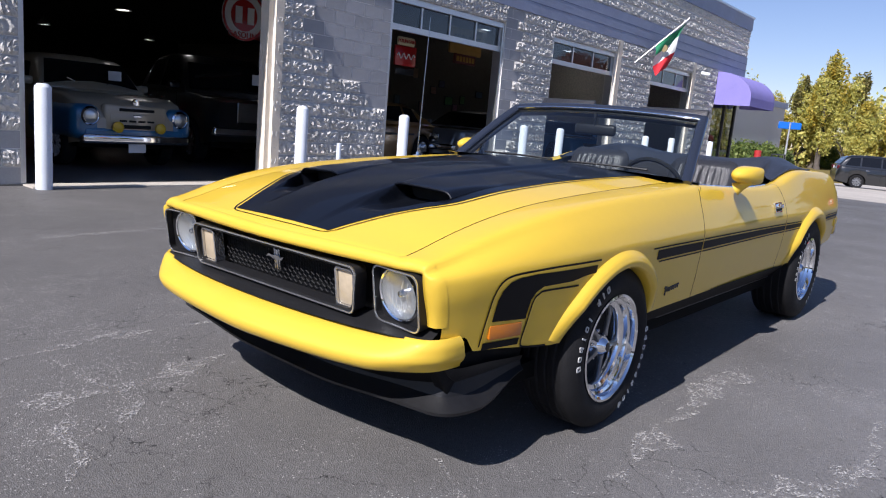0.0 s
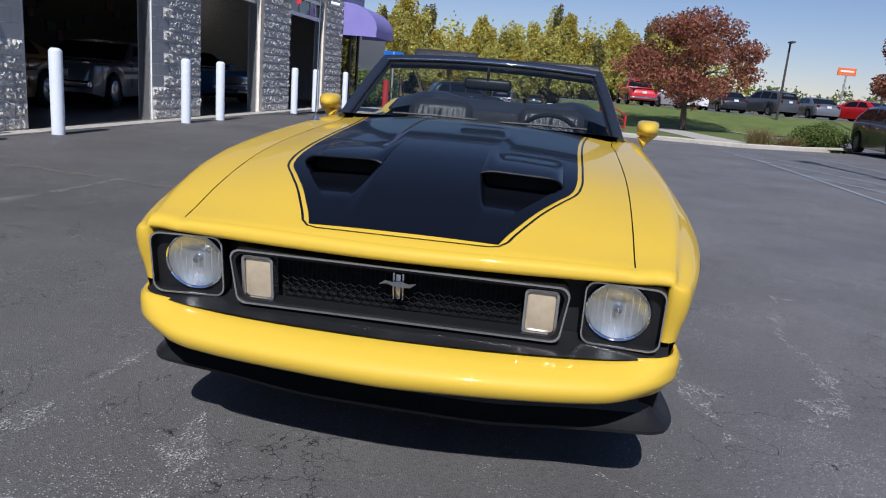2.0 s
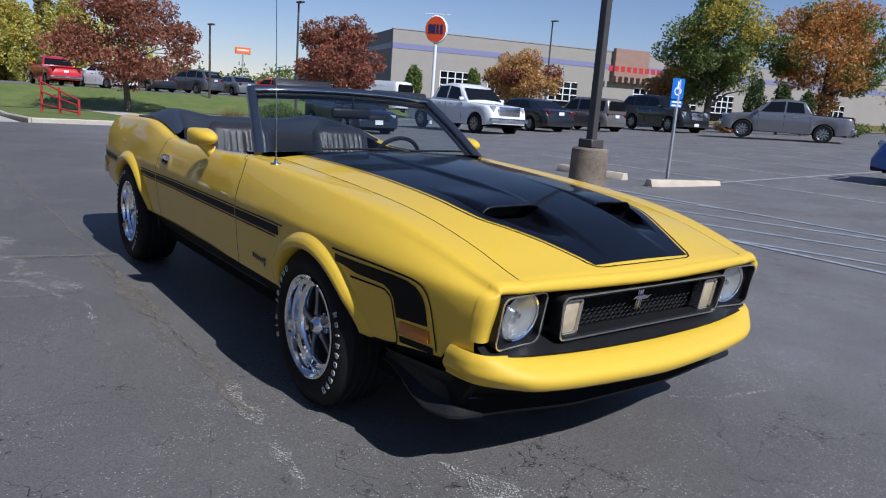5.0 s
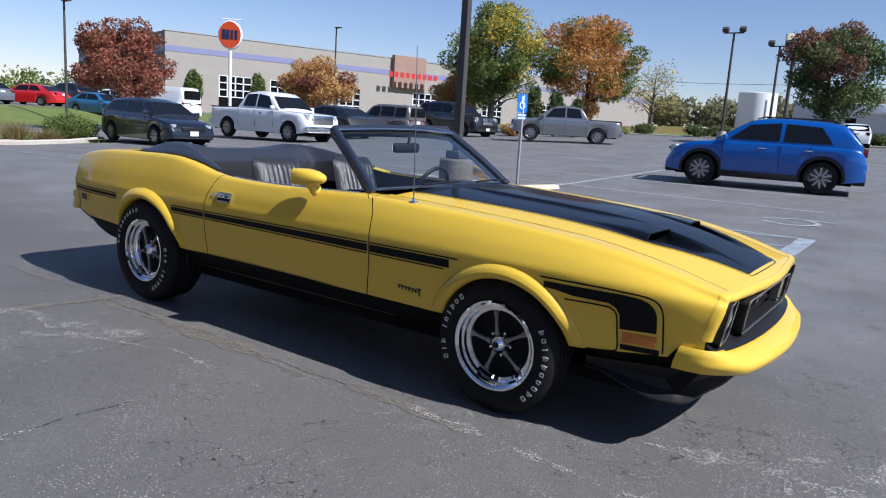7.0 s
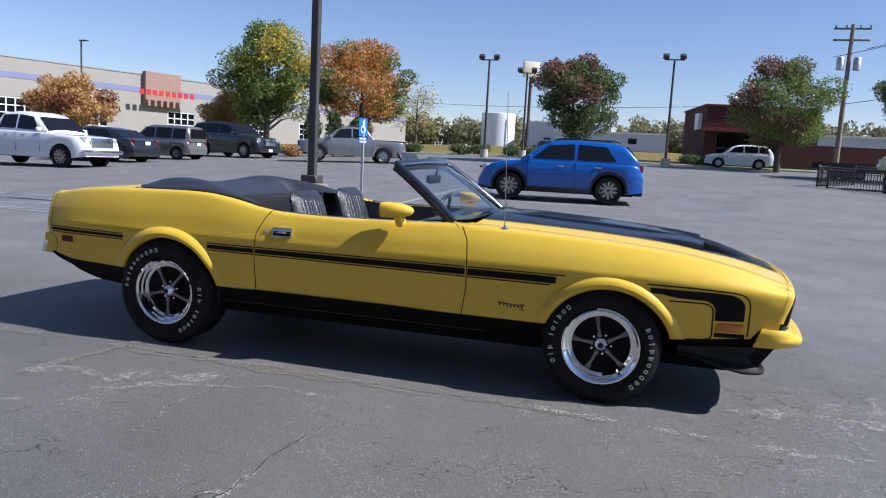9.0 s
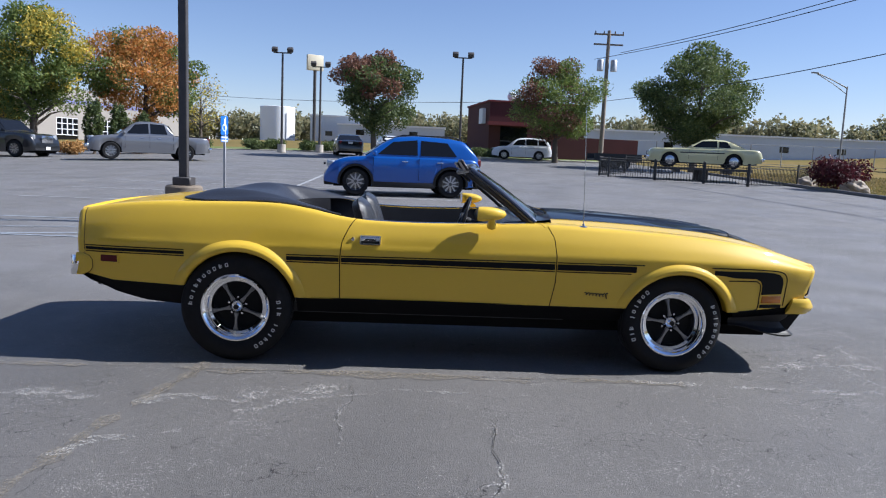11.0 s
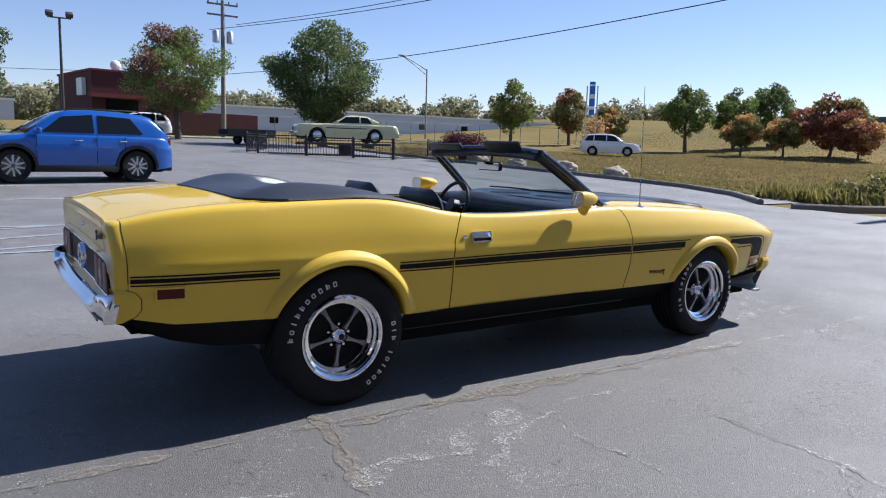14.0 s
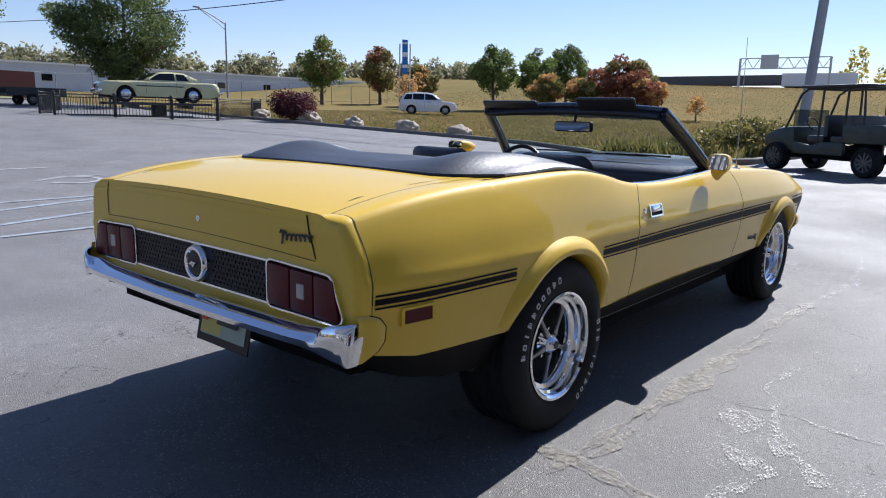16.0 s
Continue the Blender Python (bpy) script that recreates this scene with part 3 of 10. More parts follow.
# pale grains where the sealer has worn through
crack([(-2.5, -1.60), (-2.2, -1.54), (-1.95, -1.60)], 0.10, CHALK, "seam", SCUFF, 0.001, 0.06)
crack([(-1.72, -1.66), (-1.46, -1.59), (-1.18, -1.63), (-1.06, -1.40), (-0.68, -1.38)], 0.14, CHALK, "seam", SCUFF, 0.001, 0.06)
crack([(-1.75, -2.36), (-1.69, -2.15), (-1.52, -2.07), (-1.36, -2.00)], 0.11, CHALK, "seam", SCUFF, 0.001, 0.06)
crack([(-1.16, -1.78), (-0.79, -1.50), (-0.3, -1.35), (0.4, -1.4)], 0.07, CHALK, "seam", SCUFF, 0.001, 0.08)
crack([(-7.0, -1.75), (-4.5, -1.72), (-2.9, -1.68)], 0.10, CHALK, "seam", SCUFF, 0.001, 0.1)
crack([(2.95, -0.61), (2.62, -0.60), (2.38, -0.61), (2.06, -0.69)], 0.17, CHALK, "seam", SCUFF, 0.001, 0.06)
crack([(2.68, -1.06), (2.65, -0.77), (2.61, -0.56)], 0.03, CHALK, "crack", "thin pale crack in the asphalt", 0.0014, 0.03)
crack([(2.10, 0.62), (2.24, 0.86), (2.27, 1.07), (2.32, 1.42)], 0.04, CHALK, "crack", "thin pale crack in the asphalt", 0.0014, 0.03)
crack([(1.75, 1.10), (1.25, 1.07), (0.72, 0.98), (0.2, 1.1)], 0.20, CHALK, "seam", SCUFF, 0.001, 0.10)
crack([(1.5, 1.5), (0.9, 1.7), (0.3, 1.6), (-0.4, 1.9)], 0.16, CHALK, "seam", SCUFF, 0.001, 0.12)
crack([(3.3, 0.5), (2.95, -0.1), (2.80, -0.35)], 0.10, CHALK, "seam", SCUFF, 0.001, 0.12)
crack([(-18, -2.3), (-10.5, -2.93), (-6.4, -3.27), (-3.9, -3.47), (-2.7, -3.51), (0.8, -3.72), (2.1, -3.6)], 0.11, CHALK, "seam", PALE_SEAM, 0.001, 0.03)
# worn rectangular paint mark
mk = thing("paint_mark", "small worn white paint mark on the asphalt", "road marking", kind="structure")
for k in range(3):
    ribbon("stroke", [(2.60 + 0.035 * k, -0.41 + 0.02 * k), (2.69 + 0.035 * k, -0.31 + 0.02 * k)], 0.03, CHALK, 0.002, parent=mk)

# ---- garage building along the car park ----
WY = -6.78        # face of the wall
DOOR_TOP, BAND0, BAND1, CAP0, CAP1 = 3.02, 3.45, 4.12, 5.02, 5.42
PIERS = [(0.72, 8.0), (-4.98, -2.64), (-10.05, -8.24), (-15.15, -13.05), (-20.05, -18.0)]
DOORS = [(-2.64, 0.72), (-8.24, -4.98), (-13.05, -10.05), (-18.0, -15.15)]
XE = -22.6        # west end
garage = thing("garage_building", "grey block garage with open roller doors and faded blue band", "building", kind="structure")
for a, b in PIERS:
    box("pier", a, b, WY - 0.30, WY - 0.03, 0, BAND0, MORTAR, garage)
for a, b in DOORS + [(XE, -20.05)]:
    box("lintel", a, b, WY - 0.30, WY - 0.03, DOOR_TOP + (0.12 if a > XE else -0.4), BAND0, MORTAR, garage)
box("blue_band", XE, 8.0, WY - 0.30, WY + 0.01, BAND0, BAND1, BLUE_TRIM, garage, "faded blue painted block band")
for zz in (BAND0 + 0.22, BAND0 + 0.44):
    box("band_joint", XE, 8.0, WY + 0.006, WY + 0.013, zz, zz + 0.012, paint("blue_joint", (0.11, 0.13, 0.22), 0.8), garage)
box("parapet_wall", XE, 8.0, WY - 0.30, WY - 0.03, BAND1, CAP0, MORTAR, garage)
box("cap_band", XE - 0.02, 8.0, WY - 0.32, WY + 0.02, CAP0, CAP1, BLUE_TRIM, garage, "faded blue parapet band")
box("coping", XE - 0.05, 8.0, WY - 0.36, WY + 0.05, CAP1, CAP1 + 0.06, ALU, garage)
box("end_wall", XE, XE + 0.28, -44.0, WY - 0.30, 0, CAP0, SPLIT, garage)
box("end_wall", 7.72, 8.0, -44.0, WY - 0.30, 0, CAP0, SPLIT, garage)
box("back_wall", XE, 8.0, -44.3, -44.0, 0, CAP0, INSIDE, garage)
box("floor_slab", XE + 0.28, 7.72, -44.0, WY + 0.02, -0.3, 0.012, FLOOR_DARK, garage)
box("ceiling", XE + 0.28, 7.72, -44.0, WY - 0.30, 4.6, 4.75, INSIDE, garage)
box("roof", XE, 8.0, -44.3, WY - 0.30, 4.9, 5.02, paint("roof_membrane", (0.3, 0.3, 0.3), 0.9), garage)
box("threshold", -20.05, 0.72, WY - 0.02, WY + 0.30, -0.05, 0.014, CONCRETE, garage, "pale concrete threshold at the doors")


def door_frame(a, b, reveal):
    for x0, x1 in ((a, a + 0.07), (b - 0.07, b)):
        box("door_jamb", x0, x1, WY - 0.24, WY - 0.05, 0, DOOR_TOP, ALU, garage)
    box("door_track", a, b, WY - 0.24, WY - 0.06, DOOR_TOP, DOOR_TOP + 0.11, ALU, garage)
    # raised roller door: a glazed top section stays in view
    k = 4 if b - a > 3 else 3
    box("door_rail", a + 0.07, b - 0.07, WY - 0.16, WY - 0.10, DOOR_TOP - 0.46, DOOR_TOP - 0.36, ALU, garage)
    for i in range(k + 1):
        x = a + 0.07 + (b - a - 0.14) * i / k
        box("door_mullion", x - 0.02, x + 0.02, WY - 0.16, WY - 0.11, DOOR_TOP - 0.36, DOOR_TOP, ALU, garage)
    for i in range(k):
        x0 = a + 0.07 + (b - a - 0.14) * i / k
        box("door_pane", x0 + 0.02, x0 + (b - a - 0.14) / k - 0.02, WY - 0.138, WY - 0.132, DOOR_TOP - 0.36, DOOR_TOP, PANE, garage)


for a, b in DOORS[1:]:
    door_frame(a, b, 0.2)
for x0, x1 in ((-2.64, -2.56), (0.66, 0.72)):
    box("door_jamb", x0, x1, WY - 0.24, WY - 0.05, 0, DOOR_TOP + 0.12, CREAM if x0 < 0 else ALU, garage)
# pale return edges of the piers
for x in (-2.78, -13.25, -18.17):
    box("pier_edge", x, x + (0.14 if x > -3 else 0.2), WY - 0.03, WY + 0.012, 0, BAND0, CREAM, garage, "cream masonry edge")


# ---- the yellow convertible ----
car = thing("convertible_car", "yellow classic convertible with black hood stripe and folded top", "car")
zs_f = smooth_table([(-2.40, 0.900), (-2.33, 0.918), (-2.16, 0.952), (-1.99, 0.972), (-1.8, 0.984), (-1.64, 0.988), (-1.47, 0.992), (-1.29, 0.995), (-1.12, 0.990), (-0.94, 0.965), (-0.76, 0.928), (-0.64, 0.912), (-0.41, 0.902), (0.0, 0.906), (0.3, 0.916), (0.46, 0.922), (0.66, 0.918), (0.84, 0.910), (1.02, 0.902), (1.2, 0.892), (1.39, 0.880), (1.57, 0.866), (1.76, 0.846), (1.94, 0.816), (2.13, 0.772), (2.28, 0.728), (2.40, 0.700)])
yw_f = smooth_table([(-2.42, 0.800), (-2.2, 0.846), (-1.8, 0.876), (-1.0, 0.876), (-0.5, 0.868), (0, 0.870), (0.5, 0.876), (1.0, 0.882), (1.4, 0.886), (1.8, 0.870), (2.03, 0.838), (2.2, 0.802), (2.40, 0.735)])
yt_f = smooth_table([(-2.42, 0.735), (-2.0, 0.775), (-1.5, 0.785), (-1.0, 0.790), (-0.6, 0.800), (0, 0.800), (0.5, 0.785), (1.0, 0.776), (1.5, 0.770), (2.0, 0.752), (2.40, 0.705)])
zc_f = smooth_table([(-2.42, 0.735), (-1.5, 0.735), (0, 0.728), (1.0, 0.722), (1.6, 0.712), (2.0, 0.695), (2.40, 0.650)])
ys_f = smooth_table([(-2.42, 0.66), (-1.8, 0.69), (-1.7, 0.70), (-0.9, 0.735), (0.4, 0.735), (0.62, 0.668), (1.0, 0.655), (1.6, 0.642), (2.40, 0.615)])
zcen_f = smooth_table([(0.50, 0.965), (0.66, 0.968), (1.0, 0.951), (1.4, 0.928), (1.8, 0.884), (2.1, 0.814), (2.28, 0.756), (2.40, 0.712)])


def hood_z(x, y, ramp=True):
    """The hood: a shallow crown with a raised centre, two creases and the sunken ramps that lead into the scoops."""
    s = abs(y) / ys_f(x)
    edge = zs_f(x) + 0.004
    z = edge + (zcen_f(x) - edge) * (1 - s ** 2.2)
    w = 0.15 + 0.05 * sstep(2.2, 1.0, x)
    z += 0.012 * (1 - sstep(w, w + 0.04, abs(y))) * sstep(2.36, 2.0, x) * sstep(0.62, 0.95, x)
    if ramp and 1.79 < x < 2.18:
        e, f = abs(y), (x - 1.90) / 0.27
        inner, outer = 0.168 + 0.030 * max(0, f), 0.412 - 0.140 * max(0, f)
        z -= 0.050 * sstep(1.79, 1.81, x) * (1 - sstep(1.89, 2.18, x)) * sstep(inner - 0.006, inner + 0.008, e) * (1 - sstep(outer - 0.008, outer + 0.006, e))
    return z


def deck_z(x, y):
    s = abs(y) / ys_f(x)
    return zs_f(x) + 0.004 + 0.014 * (1 - s * s)


def section(x):
    """Points of one body section from the sill over the shoulder to the seam of the hood or deck."""
    yw, yt, zs, zc, ys = yw_f(x), yt_f(x), zs_f(x), zc_f(x), ys_f(x)
    tk = 0.018 * sstep(1.5, 2.1, x) - 0.010 * sstep(2.15, 2.35, x)
    top = [(0.5 * yt + 0.5 * ys, zs + 0.005), (ys, zs + 0.004)]
    if -1.75 < x < 0.55:
        top = [(yt - 0.035, zs + 0.002), (yt - 0.062, zs - 0.008)]
    return [(yw - 0.044 - tk, 0.34), (yw - 0.033 - tk, 0.42), (yw - 0.012 - 0.7 * tk, 0.55), (yw - 0.002 - 0.2 * tk, zc - 0.05), (yw, zc), (yw - 0.006, zc + 0.022),
            (yw - 0.33 * (yw - yt), zc + 0.50 * (zs - zc)), (yt + 0.25 * (yw - yt), zs - 0.022), (yt, zs)] + top


def spline_pts(P, k):
    P = [Vector(p) for p in P]
    out = []
    for i in range(len(P) - 1):
        a, b, c, d = P[max(i - 1, 0)], P[i], P[i + 1], P[min(i + 2, len(P) - 1)]
        for j in range(k):
            t = j / k
            out.append(0.5 * ((2 * b) + (c - a) * t + (2 * a - 5 * b + 4 * c - d) * t * t + (3 * b - a - 3 * c + d) * t ** 3))
    out.append(P[-1])
    return out


ARCHES = [(-1.375, 0.335, 0.362), (1.408, 0.290, 0.357)]


def sill_z(x):
    if x < -1.0:
        z = lerp_table([(-2.42, 0.545), (-2.32, 0.522), (-2.15, 0.486), (-1.75, 0.470), (-1.0, 0.41)], x)
    elif x < 1.5:
        z = 0.41
    else:
        z = lerp_table([(1.5, 0.40), (1.79, 0.402), (2.04, 0.428), (2.15, 0.434), (2.19, 0.486), (2.4, 0.494)], x)
    for cx, cz, r in ARCHES:
        if abs(x - cx) < r:
            z = max(z, cz + math.sqrt(r * r - (x - cx) ** 2))
    return z


SEC_CACHE = {}


def body_at(x, w, side):
    """A point of the body side: w from 0 at the lower edge to 1 at the inner top edge."""
    key = round(x, 5)
    if key not in SEC_CACHE:
        pts = spline_pts([(a, b, 0) for a, b in section(x)], 5)
        zb = sill_z(x)
        i0 = next(i for i in range(len(pts) - 1) if pts[i + 1].y > zb)
        t = (zb - pts[i0].y) / (pts[i0 + 1].y - pts[i0].y)
        run = [pts[i0].lerp(pts[i0 + 1], max(0, t))] + pts[i0 + 1:]
        ln = np.cumsum([0] + [(b - a).length for a, b in zip(run, run[1:])])
        SEC_CACHE[key] = (ln / ln[-1], [p.x for p in run], [p.y for p in run])
    ln, yy, zz = SEC_CACHE[key]
    return (x, side * float(np.interp(w, ln, yy)), float(np.interp(w, ln, zz)))


def side_y(x, z):
    pts = spline_pts([(a, b, 0) for a, b in section(x)], 5)
    i1 = max(range(len(pts)), key=lambda i: pts[i].y)
    return float(np.interp(z, [p.y for p in pts[:i1 + 1]], [p.x for p in pts[:i1 + 1]]))


DOOR_F = [(0.0, 0.586), (0.25, 0.612), (0.5, 0.611), (0.68, 0.597), (0.82, 0.555), (0.92, 0.500), (1.0, 0.455)]
DOOR_R = [(0.0, -0.744), (0.45, -0.746), (0.62, -0.735), (0.80, -0.690), (0.90, -0.655), (1.0, -0.630)]


def panel(name, side, lo, hi, k, label="", extra=()):
    """A body panel between two edge lines that depend on the height fraction."""
    ws = linspace(0, 1, 34)
    us = sorted(set(linspace(0, 1, k)) | set(extra))

    def fn(u, w):
        x = lo(w) + (hi(w) - lo(w)) * u
        return body_at(x, w, side)
    return grid(name, fn, us, ws, YELLOW, car, label, flip=side < 0, thick=-0.0, angle=60)


def nose_x(w):
    return 2.302 + 0.043 * sstep(0, 0.6, w) + 0.012 * sstep(0.8, 1, w)


def tail_x(z):
    return lerp_table([(0.44, -2.362), (0.52, -2.373), (0.60, -2.376), (0.78, -2.378), (0.88, -2.388), (0.93, -2.385)], z)


def nose_sweep(y):
    """How far the nose falls back from its centre."""
    return 0.055 * (abs(y) / 0.71) ** 1.6


for side in (-1, 1):
    panel("front_fender", side, lambda w: lerp_table(DOOR_F, w) + 0.003, lambda w: nose_x(w) - 0.016, 150)
    panel("door", side, lambda w: lerp_table(DOOR_R, w) + 0.003, lambda w: lerp_table(DOOR_F, w) - 0.003, 40)
    panel("quarter_panel", side, lambda w: tail_x(body_at(-2.38, w, 1)[2]) + 0.052, lambda w: lerp_table(DOOR_R, w) - 0.003, 150)
    # dark liner just inside the seams
    for x0, z1 in ((0.57, 0.88), (-0.70, 0.90)):
        grid("seam_liner", lambda u, w: (x0 + (u - 0.5) * 0.30, side * (side_y(x0 + (u - 0.5) * 0.30, 0.40 + w * (z1 - 0.40)) - 0.012), 0.40 + w * (z1 - 0.40)), linspace(0, 1, 6), linspace(0, 1, 14), DARK, car, flip=side < 0)
    # flared wheel-arch lips
    for cx, cz, r in ARCHES:
        a0, a1 = (math.asin((0.412 - cz) / r), math.pi - math.asin(((0.47 if cx < 0 else 0.412) - cz) / r)) if cx < 0 else (math.asin((0.402 - cz) / r), math.pi - math.asin((0.412 - cz) / r))
        lip = 0.072 if cx < 0 else 0.066

        def flare(u, v, cx=cx, cz=cz, r=r, a0=a0, a1=a1, lip=lip):
            a = a0 + (a1 - a0) * u
            fade = min(1, 0.25 + 5 * min(u, 1 - u))
            q = [(-0.004, -0.075), (-0.004, 0.012), (0.006, 0.030), (0.024, 0.034), (0.046, 0.022), (lip, -0.004), (lip + 0.004, -0.012)]
            i = min(int(v * 6), 5)
            t = v * 6 - i
            dr, dy = (q[i][0] * (1 - t) + q[i + 1][0] * t), (q[i][1] * (1 - t) + q[i + 1][1] * t)
            x, z = cx + (r + dr) * math.cos(a), cz + (r + dr) * math.sin(a)
            base = side_y(x, z)
            return (x, side * (base + (dy * fade if dy > 0 else dy)), z)
        grid("wheel_arch_flare", flare, linspace(0, 1, 48), linspace(0, 1, 19), YELLOW, car, flip=side > 0, angle=70)
        # dark wheel well
        grid("wheel_well", lambda u, v: (cx + (r + 0.004) * math.cos(a0 + (a1 - a0) * u), side * (0.84 - 0.36 * v), cz + (r + 0.004) * math.sin(a0 + (a1 - a0) * u)), linspace(0, 1, 20), linspace(0, 1, 2), UNDER, car, flip=side > 0)
    # black rocker below the doors and behind the rear wheel
    grid("rocker", lambda u, v: (-1.02 + 2.10 * u, side * (0.842 - 0.10 * v), 0.415 - 0.11 * v), linspace(0, 1, 20), linspace(0, 1, 4), LOWER_BLACK, car, flip=side > 0)
    grid("rear_lower_panel", lambda u, v: (-2.36 + 0.66 * u, side * (yw_f(-2.36 + 0.66 * u) - 0.03 - 0.06 * v), sill_z(min(-2.36 + 0.66 * u, -1.76)) + 0.006 - v * lerp_table([(0, 0.05), (0.3, 0.09), (0.6, 0.13), (1, 0.14)], u)), linspace(0, 1, 14), linspace(0, 1, 4), LOWER_BLACK, car, flip=side > 0)

# hood, with its stripe of black tape
HOOD_R = 0.60
stripe_f = smooth_table([(0.60, 0.535), (0.75, 0.515), (1.0, 0.492), (1.25, 0.480), (1.5, 0.474), (1.7, 0.470), (1.85, 0.463), (1.93, 0.448), (2.02, 0.402), (2.12, 0.348), (2.2, 0.310), (2.27, 0.278), (2.34, 0.252)])


def hood_pt(u, v, lift=0.0):
    xr = HOOD_R + 0.05 * (1 - v * v)
    x = xr + (2.374 - nose_sweep(0.6 * v) - xr) * u
    y = (ys_f(x) - 0.004) * v
    z = hood_z(x, y, False) - 0.003 * sstep(0.99, 1.0, u) - (0.012 + 0.055 * sstep(1.74, 1.78, x) * sstep(2.22, 2.19, x)) * sstep(2.30, 2.26, x) * (1 - sstep(stripe_f(x) - 0.032, stripe_f(x) - 0.014, abs(y)))
    return (x, y, z + lift)


hood = grid("hood", hood_pt, linspace(0, 1, 140), linspace(-1, 1, 101), YELLOW, car, angle=60)
grid("hood_underside", lambda u, v: (0.62 + 1.72 * u, 0.70 * v, zs_f(0.62 + 1.72 * u) - 0.022), linspace(0, 1, 30), linspace(-1, 1, 5), DARK, car)


def stripe_pt(x, y, lift):
    return (x, y, hood_z(x, y) + lift)


XS_FRONT = 2.318
grid("hood_stripe", lambda u, v: stripe_pt((0.60 + 0.05 * (1 - v * v)) + (XS_FRONT - 0.60 - 0.05 * (1 - v * v)) * u, stripe_f(0.60 + (XS_FRONT - 0.60) * u) * v, 0.0022), linspace(0, 1, 230), linspace(-1, 1, 141), BLACK_PAINT, hood, "satin black hood stripe", angle=60)


def line_strip(name, pts, width, material, parent, normal_hint, lift=0.0):
    """A thin tape line through 3D points, its width across the given normal."""
    P = [Vector(p) for p in pts]
    v = []
    for i, p in enumerate(P):
        d = (P[min(i + 1, len(P) - 1)] - P[max(i - 1, 0)]).normalized()
        q = d.cross(Vector(normal_hint)).normalized() * width / 2
        v += [p + q, p - q]
    f = [(2 * i, 2 * i + 2, 2 * i + 3, 2 * i + 1) for i in range(len(P) - 1)]
    return part_me(name, mesh_of(name, v, f, material), parent)


pin = [(x, stripe_f(x) + 0.017) for x in linspace(0.63, 2.30, 90)] + [(2.325, 0.262), (2.333, 0.235), (2.336, 0.12), (2.337, 0.0)]
full = [stripe_pt(x, y, 0.002) for x, y in pin] + [stripe_pt(x, -y, 0.002) for x, y in reversed(pin[:-1])]
line_strip("hood_pinstripe", full, 0.007, BLACK_PAINT, hood, (0, 0, 1))

# hood scoops: level lips over dark mouths, each with a sunken ramp ahead
for side in (-1, 1):
    def cowl(u, v, side=side):
        t = (v + 1) / 2
        xl, y = 1.914 - 0.022 * t, 0.160 + 0.260 * t
        x = 1.50 + (xl - 1.50) * u
        rise = max(0.004, 0.882 - 0.010 * t - hood_z(xl, y, False))
        return (x, side * y, hood_z(x, y, False) + 0.0032 + rise * sstep(0.1, 1.0, u) * (1 - abs(v) ** 10))
    sc = grid("hood_scoop", cowl, linspace(0, 1, 24), linspace(-1, 1, 25), BLACK_PAINT, hood, "black hood scoop with a level lip", flip=side < 0)
    part("scoop_lip", tube_bm([Vector(cowl(1, v)) for v in linspace(-1, 1, 25)], 0.0045, 6), BLACK_PAINT, sc)
    grid("scoop_mouth", lambda u, v: (lambda p: (p[0] - 0.085, p[1], p[2] - 0.003 - 0.055 * u))(cowl(1.0, v)), [0, 1], linspace(-0.98, 0.98, 15), DARK, sc)
    grid("scoop_roof", lambda u, v: (lambda p: (p[0] - 0.004 - 0.085 * u, p[1], p[2] - 0.006))(cowl(1.0, v)), [0, 1], linspace(-0.98, 0.98, 15), DARK, sc)

# cowl, wipers, windscreen
grid("cowl_panel", lambda u, v: (0.40 + (HOOD_R + 0.05 * (1 - v * v) - 0.40 - 0.006) * u, 0.70 * v, 0.925 + 0.026 * u + 0.012 * (1 - v * v)), linspace(0, 1, 6), linspace(-1, 1, 21), BLACK_PAINT, car)
for side in (-1, 1):
    grid("cowl_corner", lambda u, v: (0.43 + 0.20 * u, side * (0.668 + 0.075 * v), 0.930 - 0.010 * v - 0.004 * u), linspace(0, 1, 5), linspace(0, 1, 4), YELLOW, car, flip=side < 0)
for y0 in (-0.42, 0.12):
    part("wiper", tube_bm([(0.60, y0, 0.972), (0.585, y0 + 0.2, 0.975), (0.56, y0 + 0.42, 0.972)], 0.006, 6), MATT_BLACK, car)


def ws_pt(s, h, off=0.0):
    """The windscreen: s across from -1 to 1, h from the base 0 to the top 1."""
    half = 0.705 * (1 - h) + 0.588 * h
    y = half * s
    bow = (1 - s * s)
    x0, z0 = 0.475 + 0.13 * bow, 0.925 + 0.018 * bow
    x1, z1 = 0.062 + 0.075 * bow, 1.238 + 0.022 * bow
    x, z = x0 + (x1 - x0) * h, z0 + (z1 - z0) * h + 0.010 * math.sin(math.pi * h)
    return Vector((x + off * 0.62, y, z + off * 0.78))


glass = grid("windscreen", lambda s, h: ws_pt(s, h), linspace(-0.985, 0.985, 25), linspace(0.02, 0.985, 9), WIND_GLASS, car, "tinted windscreen glass")
glass.visible_shadow = False
FRAME_MAT = paint("blue_black_frame", (0.05, 0.06, 0.085), 0.22, metal=0.6, coat=0.5)


